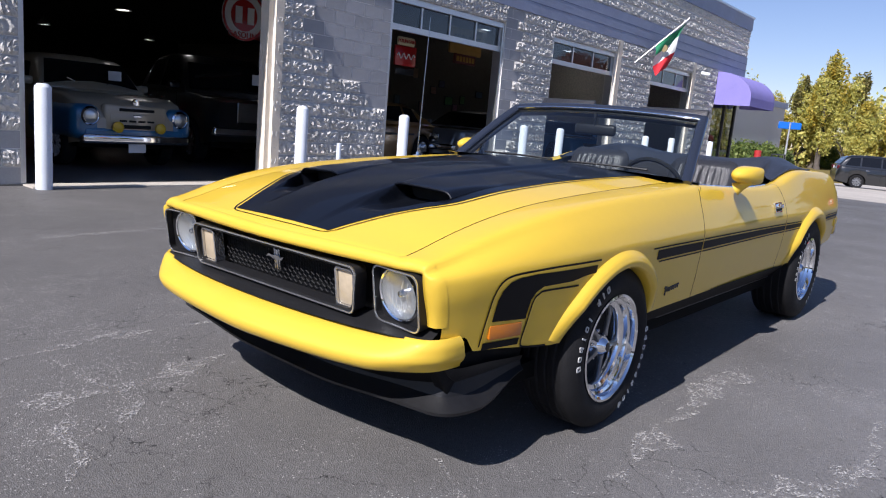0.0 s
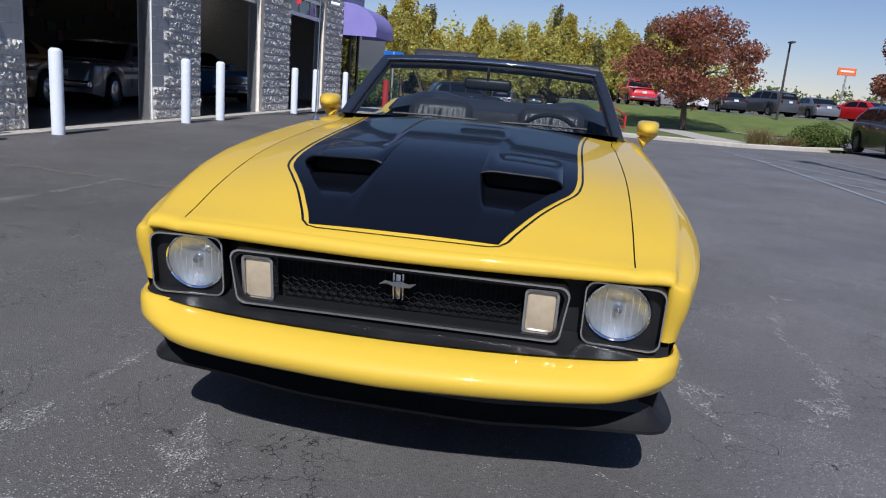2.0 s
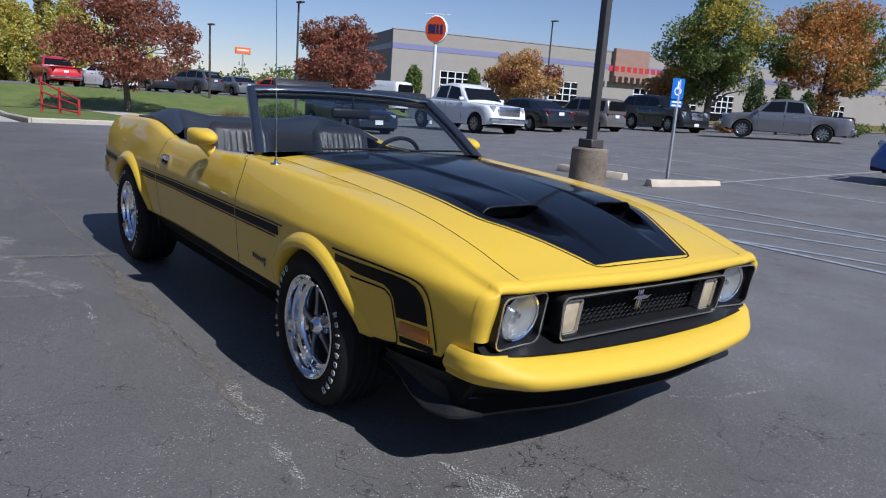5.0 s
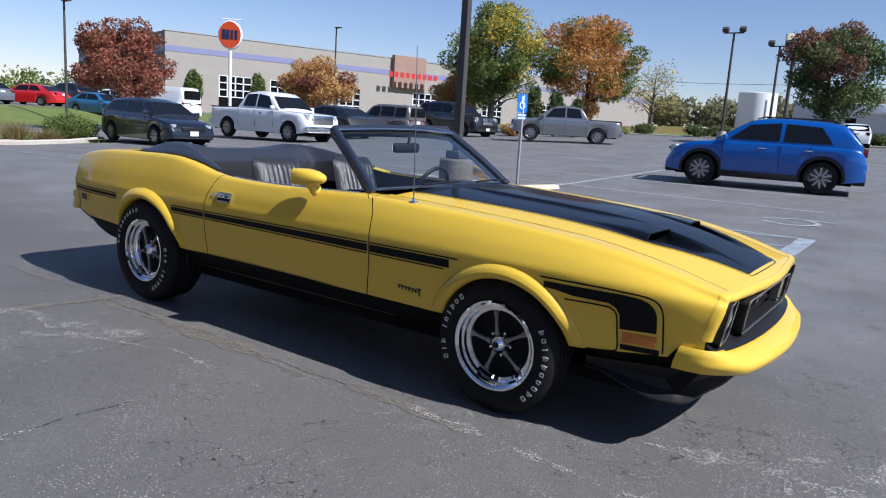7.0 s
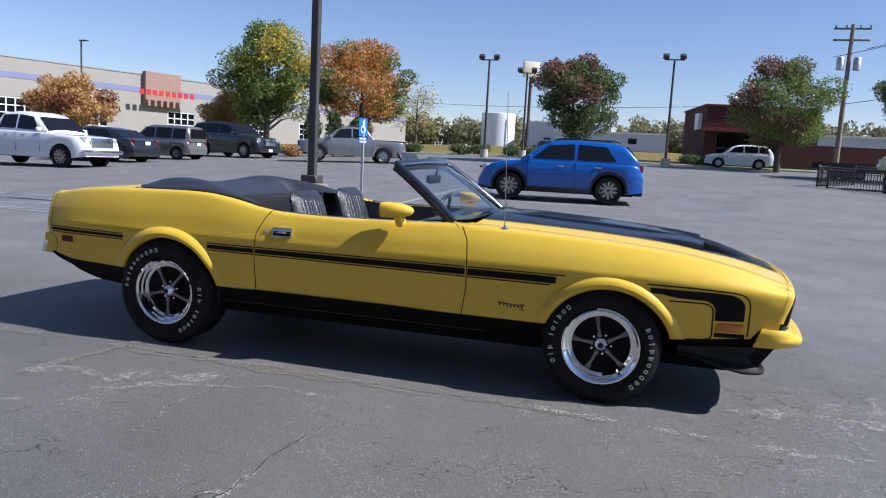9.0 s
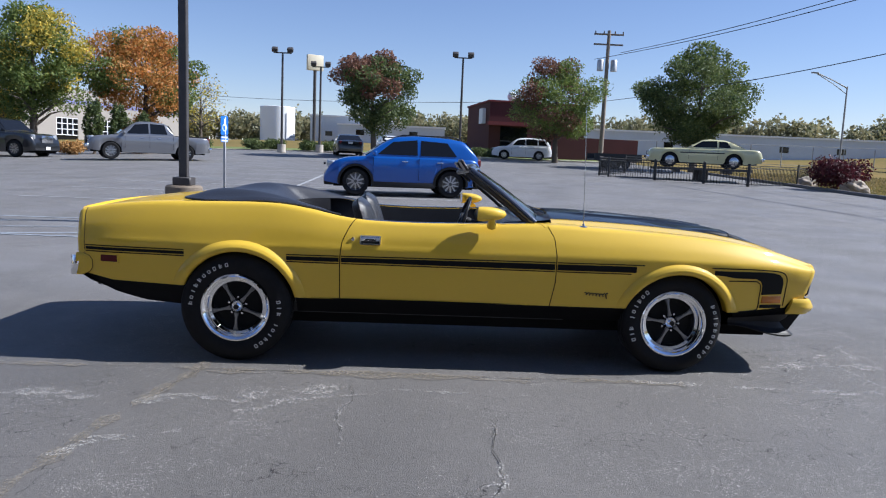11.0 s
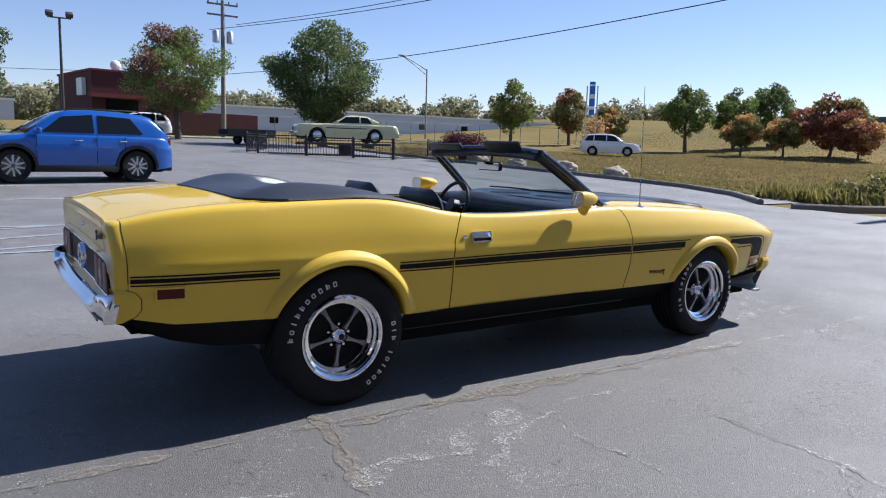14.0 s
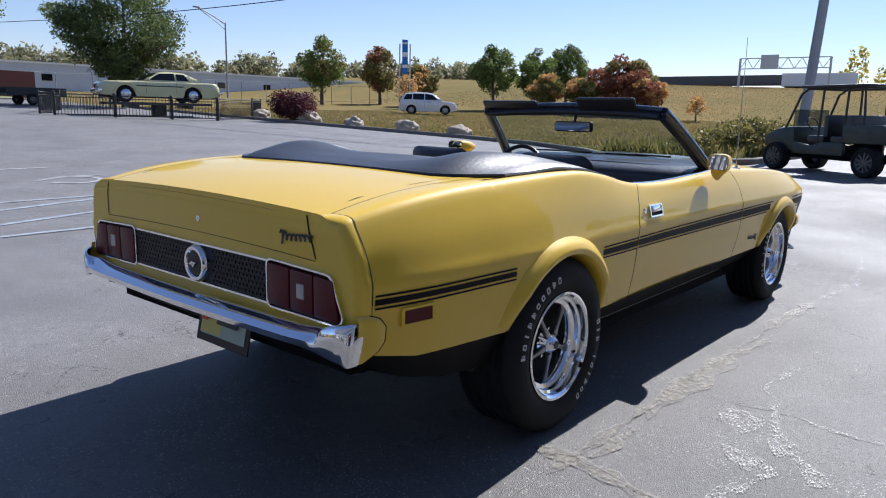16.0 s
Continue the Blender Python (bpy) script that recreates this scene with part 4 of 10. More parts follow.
def bar(name, pts, w, d, material, parent, up):
    """A rounded rectangular bar along points."""
    bm = bmesh.new()
    P = [Vector(p) for p in pts]
    prof = rrect(w, d, min(w, d) * 0.35, 3)
    rings = []
    for i, p in enumerate(P):
        t = (P[min(i + 1, len(P) - 1)] - P[max(i - 1, 0)]).normalized()
        a = t.cross(Vector(up)).normalized()
        b = a.cross(t)
        rings.append([bm.verts.new(p + a * q + b * r) for q, r in prof])
    for r0, r1 in zip(rings, rings[1:]):
        for k in range(len(prof)):
            bm.faces.new((r0[k], r0[(k + 1) % len(prof)], r1[(k + 1) % len(prof)], r1[k]))
    bm.faces.new(rings[0][::-1]), bm.faces.new(rings[-1])
    bmesh.ops.recalc_face_normals(bm, faces=bm.faces)
    return part(name, bm, material, parent, angle=50)


bar("windscreen_header", [ws_pt(s, 1.0, 0.006) for s in linspace(-1, 1, 21)], 0.030, 0.042, FRAME_MAT, car, (-0.6, 0, 0.8))
bar("header_trim", [ws_pt(s, 0.965, 0.014) for s in linspace(-0.98, 0.98, 21)], 0.014, 0.010, CHROME, car, (-0.6, 0, 0.8))
for side in (-1, 1):
    bar("a_pillar", [ws_pt(side, h, 0.004) for h in linspace(-0.02, 1.0, 10)], 0.045, 0.052, FRAME_MAT, car, (0, side, 0.3))
    bar("pillar_pad", [ws_pt(side * 0.99, h, -0.022) for h in linspace(0.0, 0.98, 8)], 0.035, 0.05, VINYL, car, (0, side, 0.3))
bar("header_pad", [ws_pt(s, 0.985, -0.026) for s in linspace(-0.97, 0.97, 15)], 0.05, 0.03, VINYL, car, (-0.6, 0, 0.8))
# sun visors standing up behind the header
for y0, y1, h in ((0.60, 0.20, 0.035), (-0.08, -0.44, 0.058)):
    bm = box_bm(0.022, abs(y1 - y0), h * 1.5, 0.010, 3, at=T(0.035, (y0 + y1) / 2, 1.262 + h * 0.22) @ Matrix.Rotation(radians(-35), 4, "Y"))
    part("sun_visor", bm, VINYL, car)
mir = part("rear_view_mirror", box_bm(0.03, 0.26, 0.062, 0.018, 3, at=T(0.135, 0.0, 1.145)), MATT_BLACK, car)
part("mirror_glass", prism_bm([(-0.118, 1.121), (0.118, 1.121), (0.118, 1.169), (-0.118, 1.169)], 0.119, 0.116, "yz"), MIRROR, mir)
part("mirror_stem", tube_bm([(0.14, 0, 1.16), (0.155, 0, 1.20), (0.145, 0, 1.24)], 0.008, 6), MATT_BLACK, mir)
part("windscreen_sticker", prism_bm([(-0.10, 1.225), (0.10, 1.225), (0.09, 1.24), (-0.09, 1.24)], 0.140, 0.1415, "yz"), BLACK_PAINT, car)

# ---- nose ----
grid("nose_backing", lambda u, v: (2.262, -0.715 + 1.43 * u, 0.40 + 0.295 * v), [0, 1], [0, 1], MATT_BLACK, car)


def nose_frame(i, j):
    """The yellow face round the grille and lamps: i runs up one fender, over the hood's edge and down the other."""
    side = -1 if i < 60 else 1
    q = i if i < 60 else 120 - i
    if q <= 36:
        w = 0.10 + 0.90 * q / 36
        p = Vector(body_at(nose_x(w), w, side))
        nx = nose_x(w)
    else:
        y = side * ys_f(2.368) * (1 - (q - 36) / 24)
        nx = 2.400 - nose_sweep(y)
        p = Vector((nx - 0.023, y, hood_z(nx - 0.023, y)))
    inner = Vector((nx - 0.0, max(-0.707, min(0.707, p.y)), max(0.502, min(0.683 + 0.004 * (p.y / 0.7) ** 2, p.z))))
    if j < 2:
        back = (0.034, 0.015)[j]
        if q <= 36:
            r = Vector(body_at(nx - back, w, side))
            return r + Vector((0, side * 0.0012, 0.0012))
        return Vector((p.x + 0.004 - 0.004 * j, p.y, p.z + 0.0008 - 0.004 * (1 - j))) if j else Vector((p.x, p.y, p.z - 0.003))
    r = p.lerp(inner, (0.10, 0.32, 0.66, 1.0, 1.0)[j - 2])
    r.x = nx + (-0.004, 0.002, 0.003, 0.0, -0.06)[j - 2]
    return r


grid("header_panel", nose_frame, list(range(121)), list(range(7)), YELLOW, car, "yellow front edge round the grille and lamps", flip=True, angle=85)
GY, GZ = 0.452, 0.583


def grille_outline(k=0.0):
    o = []
    for sx, sz, a0 in ((1, 1, 0), (-1, 1, 90), (-1, -1, 180), (1, -1, 270)):
        w, h, r = (GY + 0.006 if sz > 0 else GY - 0.006) - k, 0.079 - k, 0.026
        for i in range(6):
            a = radians(a0 + 90 * i / 5)
            o.append((sx * (w - r) + r * math.cos(a), GZ + sz * (h - r) + r * math.sin(a)))
    return o


grille = part("grille", frame_bm(grille_outline(0), grille_outline(0.012), 2.335, 2.382), MATT_BLACK, car, "black honeycomb grille in a bright frame")
part("grille_trim", frame_bm(grille_outline(-0.001), grille_outline(0.0035), 2.383, 2.388), TRIM, grille, "bright trim ring")
part("grille_back", prism_bm(grille_outline(0.012), 2.290, 2.294, "yz"), DARK, grille)
# wavy honeycomb bars
for k in range(9):
    z = GZ - 0.062 + 0.0155 * k
    pts = [(2.322, y, z + 0.0042 * (1 if (i + k) % 2 else -1)) for i, y in enumerate(linspace(-0.335, 0.335, 49))]
    part("grille_bar", tube_bm(pts, 0.0019, 4), GRILLE_GREY, grille)
bm = bmesh.new()
for i, y in enumerate(linspace(-0.335, 0.335, 49)):
    tube_bm([(2.312, y, GZ - 0.066), (2.312, y, GZ + 0.066)], 0.0012, 4, bm)
part("grille_mesh", bm, MATT_BLACK, grille)
emb = part("nose_emblem", box_bm(0.012, 0.016, 0.075, 0.004, 2, at=T(2.335, 0.0, GZ + 0.005)), STEEL, grille, "chrome emblem on the grille")
part("emblem_bar", box_bm(0.010, 0.006, 0.080, 0.002, 2, at=T(2.334, 0.013, GZ + 0.005)), STEEL, emb)
part("emblem_bar", box_bm(0.010, 0.006, 0.080, 0.002, 2, at=T(2.334, -0.013, GZ + 0.005)), STEEL, emb)
part("emblem_figure", prism_bm([(-0.052, 0.594), (-0.035, 0.607), (-0.015, 0.604), (0.01, 0.608), (0.03, 0.602), (0.052, 0.606), (0.036, 0.592), (0.012, 0.590), (-0.012, 0.592), (-0.03, 0.598)], 2.338, 2.348, "yz"), STEEL, emb)
for side in (-1, 1):
    # marker lamp at the end of the grille
    lamp = part("parking_lamp", frame_bm([(side * 0.389 + a, 0.576 + b) for a, b in rrect(0.090, 0.132, 0.014)], [(side * 0.389 + a, 0.576 + b) for a, b in rrect(0.076, 0.118, 0.010)], 2.330, 2.370), TRIM, grille, "upright parking lamp with a pale lens")
    part("lens", prism_bm([(side * 0.389 + a, 0.576 + b) for a, b in rrect(0.076, 0.118, 0.010)], 2.340, 2.362, "yz", 0.004), CLEAR_LENS, lamp)
    # headlamp in a black square bezel
    cy, cz = side * 0.586, 0.592
    out = [(side * 0.600 + a, 0.590 + b) for a, b in rrect(0.206, 0.182, 0.028)]
    hl = part("headlamp", frame_bm(out, [(side * 0.600 + a * 0.972, 0.590 + b * 0.968) for a, b in rrect(0.206, 0.182, 0.028)], 2.345, 2.384), MATT_BLACK, car, "round headlamp in a black square bezel")
    part("trim_ring", frame_bm(out, [(side * 0.600 + a * 0.960, 0.590 + b * 0.955) for a, b in rrect(0.206, 0.182, 0.028)], 2.3845, 2.3885), TRIM, hl, "thin bright ring")
    part("bezel", frame_bm([(side * 0.600 + a * 0.97, 0.590 + b * 0.965) for a, b in rrect(0.206, 0.182, 0.028, 8)], [(cy + 0.086 * math.cos(2 * math.pi * (i + 0.5) / 32 + math.pi / 36), cz + 0.086 * math.sin(2 * math.pi * (i + 0.5) / 32)) for i in range(32)], 2.330, 2.358), MATT_BLACK, hl)
    part("bezel_back", prism_bm([(side * 0.600 + a * 0.97, 0.590 + b * 0.965) for a, b in rrect(0.206, 0.182, 0.028)], 2.332, 2.338, "yz"), MATT_BLACK, hl)
    part("rim_ring", lathe_bm([(0.080, 0.0), (0.087, 0.004), (0.089, 0.018), (0.084, 0.026), (0.079, 0.022)], 40, "x"), CHROME, hl, at=T(2.340, cy, cz))
    part("reflector", lathe_bm([(0.0, 0.002), (0.030, 0.004), (0.055, 0.010), (0.079, 0.024)], 40, "x"), LAMP_SILVER, hl, at=T(2.336, cy, cz))
    part("bulb_cap", lathe_bm([(0.0, 0.018), (0.010, 0.016), (0.013, 0.0)], 16, "x"), STEEL, hl, at=T(2.340, cy, cz))
    lens = part("lens", lathe_bm([(0.080, 0.0), (0.075, 0.010), (0.055, 0.020), (0.03, 0.026), (0.0, 0.028)], 40, "x"), LAMP_GLASS, hl, "ribbed round lamp glass", at=T(2.358, cy, cz))
    bm = bmesh.new()
    for i in range(-8, 9, 2):
        y, half = 0.0085 * i, math.sqrt(max(0, 0.076 ** 2 - (0.0085 * i) ** 2))
        tube_bm([(0.0275 * (1 - ((y * y + z * z) / 0.080 ** 2) ** 1.1) + 0.0006, y, z) for z in linspace(-half, half if abs(i) > 3 else half * 0.5, 9)], 0.0005, 4, bm)
    part("lens_ribs", bm, LAMP_RIB, lens)
    piv = T(2.380, side * 0.6, 0.68)
    hl.matrix_basis = T(-0.034, 0, 0) @ piv @ Matrix.Rotation(side * radians(-5), 4, "Z") @ Matrix.Rotation(radians(9), 4, "Y") @ piv.inverted()
grille.matrix_basis = T(-0.008, 0, 0) @ T(2.38, 0, 0.66) @ Matrix.Rotation(radians(8), 4, "Y") @ T(-2.38, 0, -0.66)

# front bumper: a yellow moulded bar that wraps the corners
half_plan = [(2.185, 0.800), (2.25, 0.797), (2.31, 0.780), (2.368, 0.735), (2.412, 0.66), (2.442, 0.56), (2.476, 0.30)]
left_plan = [(2.205, 0.795), (2.26, 0.792), (2.315, 0.775), (2.370, 0.730), (2.412, 0.655), (2.441, 0.55), (2.476, 0.30)]
plan = spline_pts([(x, -y, 0) for x, y in half_plan] + [(2.492, 0, 0)] + [(x, y, 0) for x, y in reversed(left_plan)], 5)


def bumper_ring(i):
    p = plan[i]
    d = (plan[min(i + 1, len(plan) - 1)] - plan[max(i - 1, 0)]).normalized()
    nrm = Vector((d.y, -d.x, 0))
    e = abs(p.y)
    end = sstep(2.33, 2.19, p.x)
    zt = lerp_table([(0, 0.470), (0.45, 0.474), (0.62, 0.480), (0.72, 0.488), (0.80, 0.496)], e)
    zb = lerp_table([(0, 0.362), (0.45, 0.370), (0.62, 0.378), (0.72, 0.386), (0.80, 0.390)], e)
    h, deep = zt - zb, 1 - 0.72 * sstep(0.60, 0.78, e)
    prof = [(-0.11 * deep, zb + 0.020), (-0.050 * deep, zb + 0.002), (-0.022 * deep, zb), (-0.008, zb + 0.10 * h), (0.001, zb + 0.28 * h), (0.002, zb + 0.42 * h), (-0.004, zb + 0.54 * h), (-0.020 * deep - 0.002, zb + 0.68 * h), (-0.055 * deep, zt - 0.014), (-0.10 * deep, zt), (-0.13 * deep, zt - 0.002)]
    tuck = 0.038 * sstep(0.55, 0.76, e)
    return [Vector((p.x + (b - 0.45) * 0.30 * end, p.y, 0)) + nrm * (a - tuck * (1 - (b - zb) / h) ** 1.3) + Vector((0, 0, b)) for a, b in prof]


bm = bmesh.new()
rings = [[bm.verts.new(q) for q in bumper_ring(i)] for i in range(len(plan))]
for a, b in zip(rings, rings[1:]):
    for k in range(11):
        bm.faces.new((a[k], b[k], b[(k + 1) % 11], a[(k + 1) % 11]))
bm.faces.new(rings[0]), bm.faces.new(rings[-1][::-1])
bmesh.ops.recalc_face_normals(bm, faces=bm.faces)
part("front_bumper", bm, YELLOW, car, "body-coloured moulded front bumper", angle=60)
grid("bumper_filler", lambda u, v: (2.275 + (0.10 + 0.035 * (1 - (2 * u - 1) ** 2)) * v - 0.05 * abs(2 * u - 1) ** 3 * v, 0.735 * (2 * u - 1), 0.508 - 0.034 * v + 0.008 * abs(2 * u - 1)), linspace(0, 1, 25), linspace(0, 1, 4), MATT_BLACK, car, "black filler between bumper and grille")
# valance and chin spoiler
grid("valance", lambda u, v: (2.36 - 0.10 * (2 * u - 1) ** 4 - 0.15 * v, 0.735 * (2 * u - 1), 0.372 - 0.125 * v), linspace(0, 1, 25), linspace(0, 1, 4), LOWER_BLACK, car)


half_chin = [(1.80, 0.742), (1.95, 0.742), (2.08, 0.742), (2.165, 0.730), (2.196, 0.685), (2.205, 0.45), (2.214, 0.22)]
chin_plan = spline_pts([(x, -y, 0) for x, y in half_chin] + [(2.216, 0, 0)] + [(x, y, 0) for x, y in reversed(half_chin)], 6)


def chin(i, v):
    """A wall with a flared lip, swept round the front and back along the sides."""
    p = chin_plan[i] + Vector((0.012 + 0.022 * chin_plan[i].y / 0.75, 0, 0))
    d = (chin_plan[min(i + 1, len(chin_plan) - 1)] - chin_plan[max(i - 1, 0)]).normalized()
    n, z = [(0.03, 0.345), (0.0, 0.290), (0.014, 0.248), (0.045, 0.224), (0.064, 0.214), (0.062, 0.204), (0.02, 0.216), (-0.05, 0.26)][v]
    back = sstep(2.15, 1.80, p.x)
    z += 0.008 + 0.034 * sstep(0.2, 0.72, abs(p.y))
    z = z * (1 - back) + (0.305 + (z - 0.25) * 0.35) * back
    n *= 0.95 * (1 - 0.75 * back)
    return (p.x + d.y * n, p.y - d.x * n, z)


grid("chin_spoiler", chin, list(range(len(chin_plan))), list(range(8)), MATT_BLACK, car, "black chin spoiler", angle=28)
for side in (-1, 1):
    part("splash_panel", prism_bm([(1.80, 0.42), (2.30, 0.42), (2.20, 0.27), (1.84, 0.32)], side * 0.69, side * 0.735, "xz", 0.005), LOWER_BLACK, car)

# ---- tail ----
DECK_SEAM = [(-2.386, 0.611), (-2.2, 0.622), (-1.95, 0.636), (-1.74, 0.645)]
def tail_ring(w, a):
    """The rounded corner where the quarter turns into the tail: y and z at height fraction w and turn a."""
    x0 = tail_x(body_at(-2.38, w, 1)[2]) + 0.050
    _, y, z = body_at(x0, w, 1)
    _, y0, z0 = body_at(x0, max(0, w - 0.02), 1)
    _, y1, z1 = body_at(x0, min(1, w + 0.02), 1)
    d = Vector((y1 - y0, z1 - z0)).normalized()
    r = 0.030 * sstep(1.0, 0.86, w) * (1 - math.cos(a))
    return x0 - 0.050 * math.sin(a), y - d.y * r, z + d.x * r


def tail_pt(u, w):
    """The panel between the two rounded corners, its top edge crowned like the deck."""
    q = 2 * u - 1
    x, y, z = tail_ring(w, math.pi / 2)
    return (x + 0.0002, q * (y + 0.0005), z + (0.015 * (1 - q * q) + 0.003) * sstep(0.55, 1.0, w))


w_low = next(w for w in linspace(0, 1, 200) if tail_ring(w, math.pi / 2)[2] > 0.525)
grid("tail_panel", tail_pt, linspace(0, 1, 61), linspace(w_low, 1, 30), YELLOW, car, flip=True, angle=60)
for side in (-1, 1):
    grid("tail_corner", lambda u, w: (lambda p: (p[0], side * p[1], p[2]))(tail_ring(w, u * math.pi / 2)), linspace(0, 1, 11), linspace(0, 1, 40), YELLOW, car, "rounded tail end of the quarter", flip=side > 0, angle=60)
    line_strip("panel_seam", [(p[0] + 0.001, side * (p[1] + 0.0012), p[2]) for p in (tail_ring(w, 0.0) for w in linspace(0.30, 0.97, 36))], 0.0042, DARK, car, (0, side, 0.2))
    line_strip("panel_seam", [(tail_x(z) - 0.0016, side * y, z) for y, z in ((0.612, 0.915), (0.622, 0.87), (0.634, 0.82), (0.640, 0.790))], 0.0065, DARK, car, (-1, 0, 0))
    line_strip("panel_seam", [(x, side * y, deck_z(x, y) + 0.0012) for x, y in DECK_SEAM], 0.004, DARK, car, (0, 0, 1))
line_strip("panel_seam", [(tail_x(0.782) - 0.0014, y, 0.782 + 0.012 * (1 - (y / 0.64) ** 2)) for y in linspace(-0.64, 0.64, 25)], 0.0022, DARK, car, (-1, 0, 0))
grid("deck_lid", lambda u, v: (lambda x: (x, ys_f(x) * v * 0.994, deck_z(x, ys_f(x) * v)))(-2.391 + 0.014 * abs(v) ** 4 + 0.66 * u), linspace(0, 1, 24), linspace(-1, 1, 31), YELLOW, car, angle=60)
grid("deck_underlay", lambda u, v: (-2.34 + 0.73 * u, 0.69 * v, zs_f(-2.36 + 0.75 * u) - 0.018), linspace(0, 1, 8), linspace(-1, 1, 5), DARK, car)
TAILX = -2.376
panel_out = [(a, 0.686 + b) for a, b in rrect(0.83, 0.128, 0.012)]
honey = part("tail_grille", prism_bm(panel_out, TAILX - 0.004, TAILX + 0.004, "yz"), MATT_BLACK, car, "black textured panel between the tail lamps")
for z0, z1 in ((0.750, 0.757), (0.614, 0.621)):
    box("tail_trim", TAILX - 0.010, TAILX - 0.002, -0.412, 0.412, z0, z1, CHROME, honey)
bm = bmesh.new()
for i in range(44):
    for j in range(7):
        y, z = -0.445 + 0.0203 * i + (0.010 if j % 2 else 0), 0.634 + 0.0172 * j
        if abs(y) < 0.400 and math.hypot(y + 0.02, z - 0.685) > 0.08:
            box_bm(0.004, 0.013, 0.009, 0.0, 1, bm, T(TAILX - 0.0055, y, z))
tagged(part("honeycomb", bm, MATT_BLACK, honey), "", "", "", "stuff")
cap = part("fuel_cap", lathe_bm([(0.0, 0.030), (0.030, 0.031), (0.050, 0.026), (0.058, 0.034), (0.070, 0.034), (0.078, 0.022), (0.078, 0.0)], 40, "x"), CHROME, car, "round chrome fuel cap with black centre", at=T(TAILX, -0.020, 0.685) @ Matrix.Rotation(math.pi, 4, "Z") @ Matrix.Scale(0.84, 4))
part("cap_centre", lathe_bm([(0.0, 0.0), (0.050, 0.0), (0.050, 0.008), (0.0, 0.010)], 32, "x"), BLACK_PAINT, cap, at=T(0.024, 0, 0))
part("cap_emblem", prism_bm([(-0.028, -0.004), (-0.008, 0.010), (0.028, 0.008), (0.012, -0.004), (0.004, -0.016), (-0.008, -0.006)], 0.0355, 0.040, "yz"), STEEL, cap)
for side in (-1, 1):
    w0, w1 = 0.412, 0.766

    def lamp_out(k, side=side):
        o = []
        for (y, z, a0, r) in ((w1 - 0.035, 0.756, 0, 0.035), (w0, 0.764, 90, 0.022), (w0, 0.608, 180, 0.022), (w1, 0.606, 270, 0.03)):
            sy, sz = (1 if a0 in (0, 270) else -1), (1 if a0 in (0, 90) else -1)
            cy_, cz_ = y - sy * (r + k), z - sz * (r + k)
            for i in range(5):
                a = radians(a0 + 22.5 * i)
                o.append((side * (cy_ + r * math.cos(a)), cz_ + r * math.sin(a)))
        return o
    tl = part("tail_lamp", frame_bm(lamp_out(0), lamp_out(0.0055), TAILX - 0.014, TAILX + 0.006), CHROME, car, "three-section red tail lamp in a bright frame")
    part("lamp_back", prism_bm(lamp_out(0.005), TAILX - 0.004, TAILX + 0.002, "yz"), MATT_BLACK, tl)
    for i in range(3):
        c = w0 + 0.065 + 0.109 * i
        lo_, hi_ = (w0 + 0.010 if i == 0 else c - 0.053), (c + 0.053 if i < 2 else w1 - 0.012)
        out_ = [(lo_, 0.619), (hi_, 0.618), (hi_ - (0.030 if i == 2 else 0.0), 0.749 - 0.004 * i), (lo_, 0.752 - 0.003 * i)]
        part("red_lens", prism_bm([(side * y_, z_) for y_, z_ in out_], TAILX - 0.019, TAILX - 0.002, "yz", 0.008), RED_LENS, tl)
        if i == 1:
            part("reverse_lens", prism_bm([(side * c + a, 0.686 + b) for a, b in rrect(0.034, 0.046, 0.004)], TAILX - 0.0215, TAILX - 0.010, "yz", 0.002), paint("clear_reverse_lens", (0.45, 0.40, 0.36), 0.25, vary=0.2, scale=60), tl)
part("deck_lock", lathe_bm([(0.0, 0.008), (0.010, 0.008), (0.012, 0.0)], 16, "x"), CHROME, car, at=T(-2.380, -0.03, 0.842) @ Matrix.Rotation(math.pi, 4, "Z"))


def script_badge(name, origin, ax, length, height, parent, flip=1):
    """A flowing chrome script mark, drawn as plain loops."""
    bm = bmesh.new()
    o, a = Vector(origin), Vector(ax)
    pts = []
    for i in range(56):
        t = i / 55
        amp = height * (0.95 if t < 0.16 else 0.42)
        pts.append(o + a * (length * (t - 0.5) + 0.006 * math.sin(t * 44)) + Vector((0, 0, amp * 0.5 * math.sin(t * 46 + 0.6) + height * 0.25 * t)))
    tube_bm(pts, 0.0034, 5, bm)
    return part(name, bm, BADGE, parent, "dark chrome script badge")


script_badge("deck_badge", (-2.392, -0.566, 0.838), (0, -1, 0), 0.150, 0.046, car)
for side in (-1, 1):
    script_badge("fender_badge", (0.878, side * (side_y(0.878, 0.49) + 0.004), 0.490), (-side * -1 if side < 0 else -1, 0, 0), 0.150, 0.042, car)
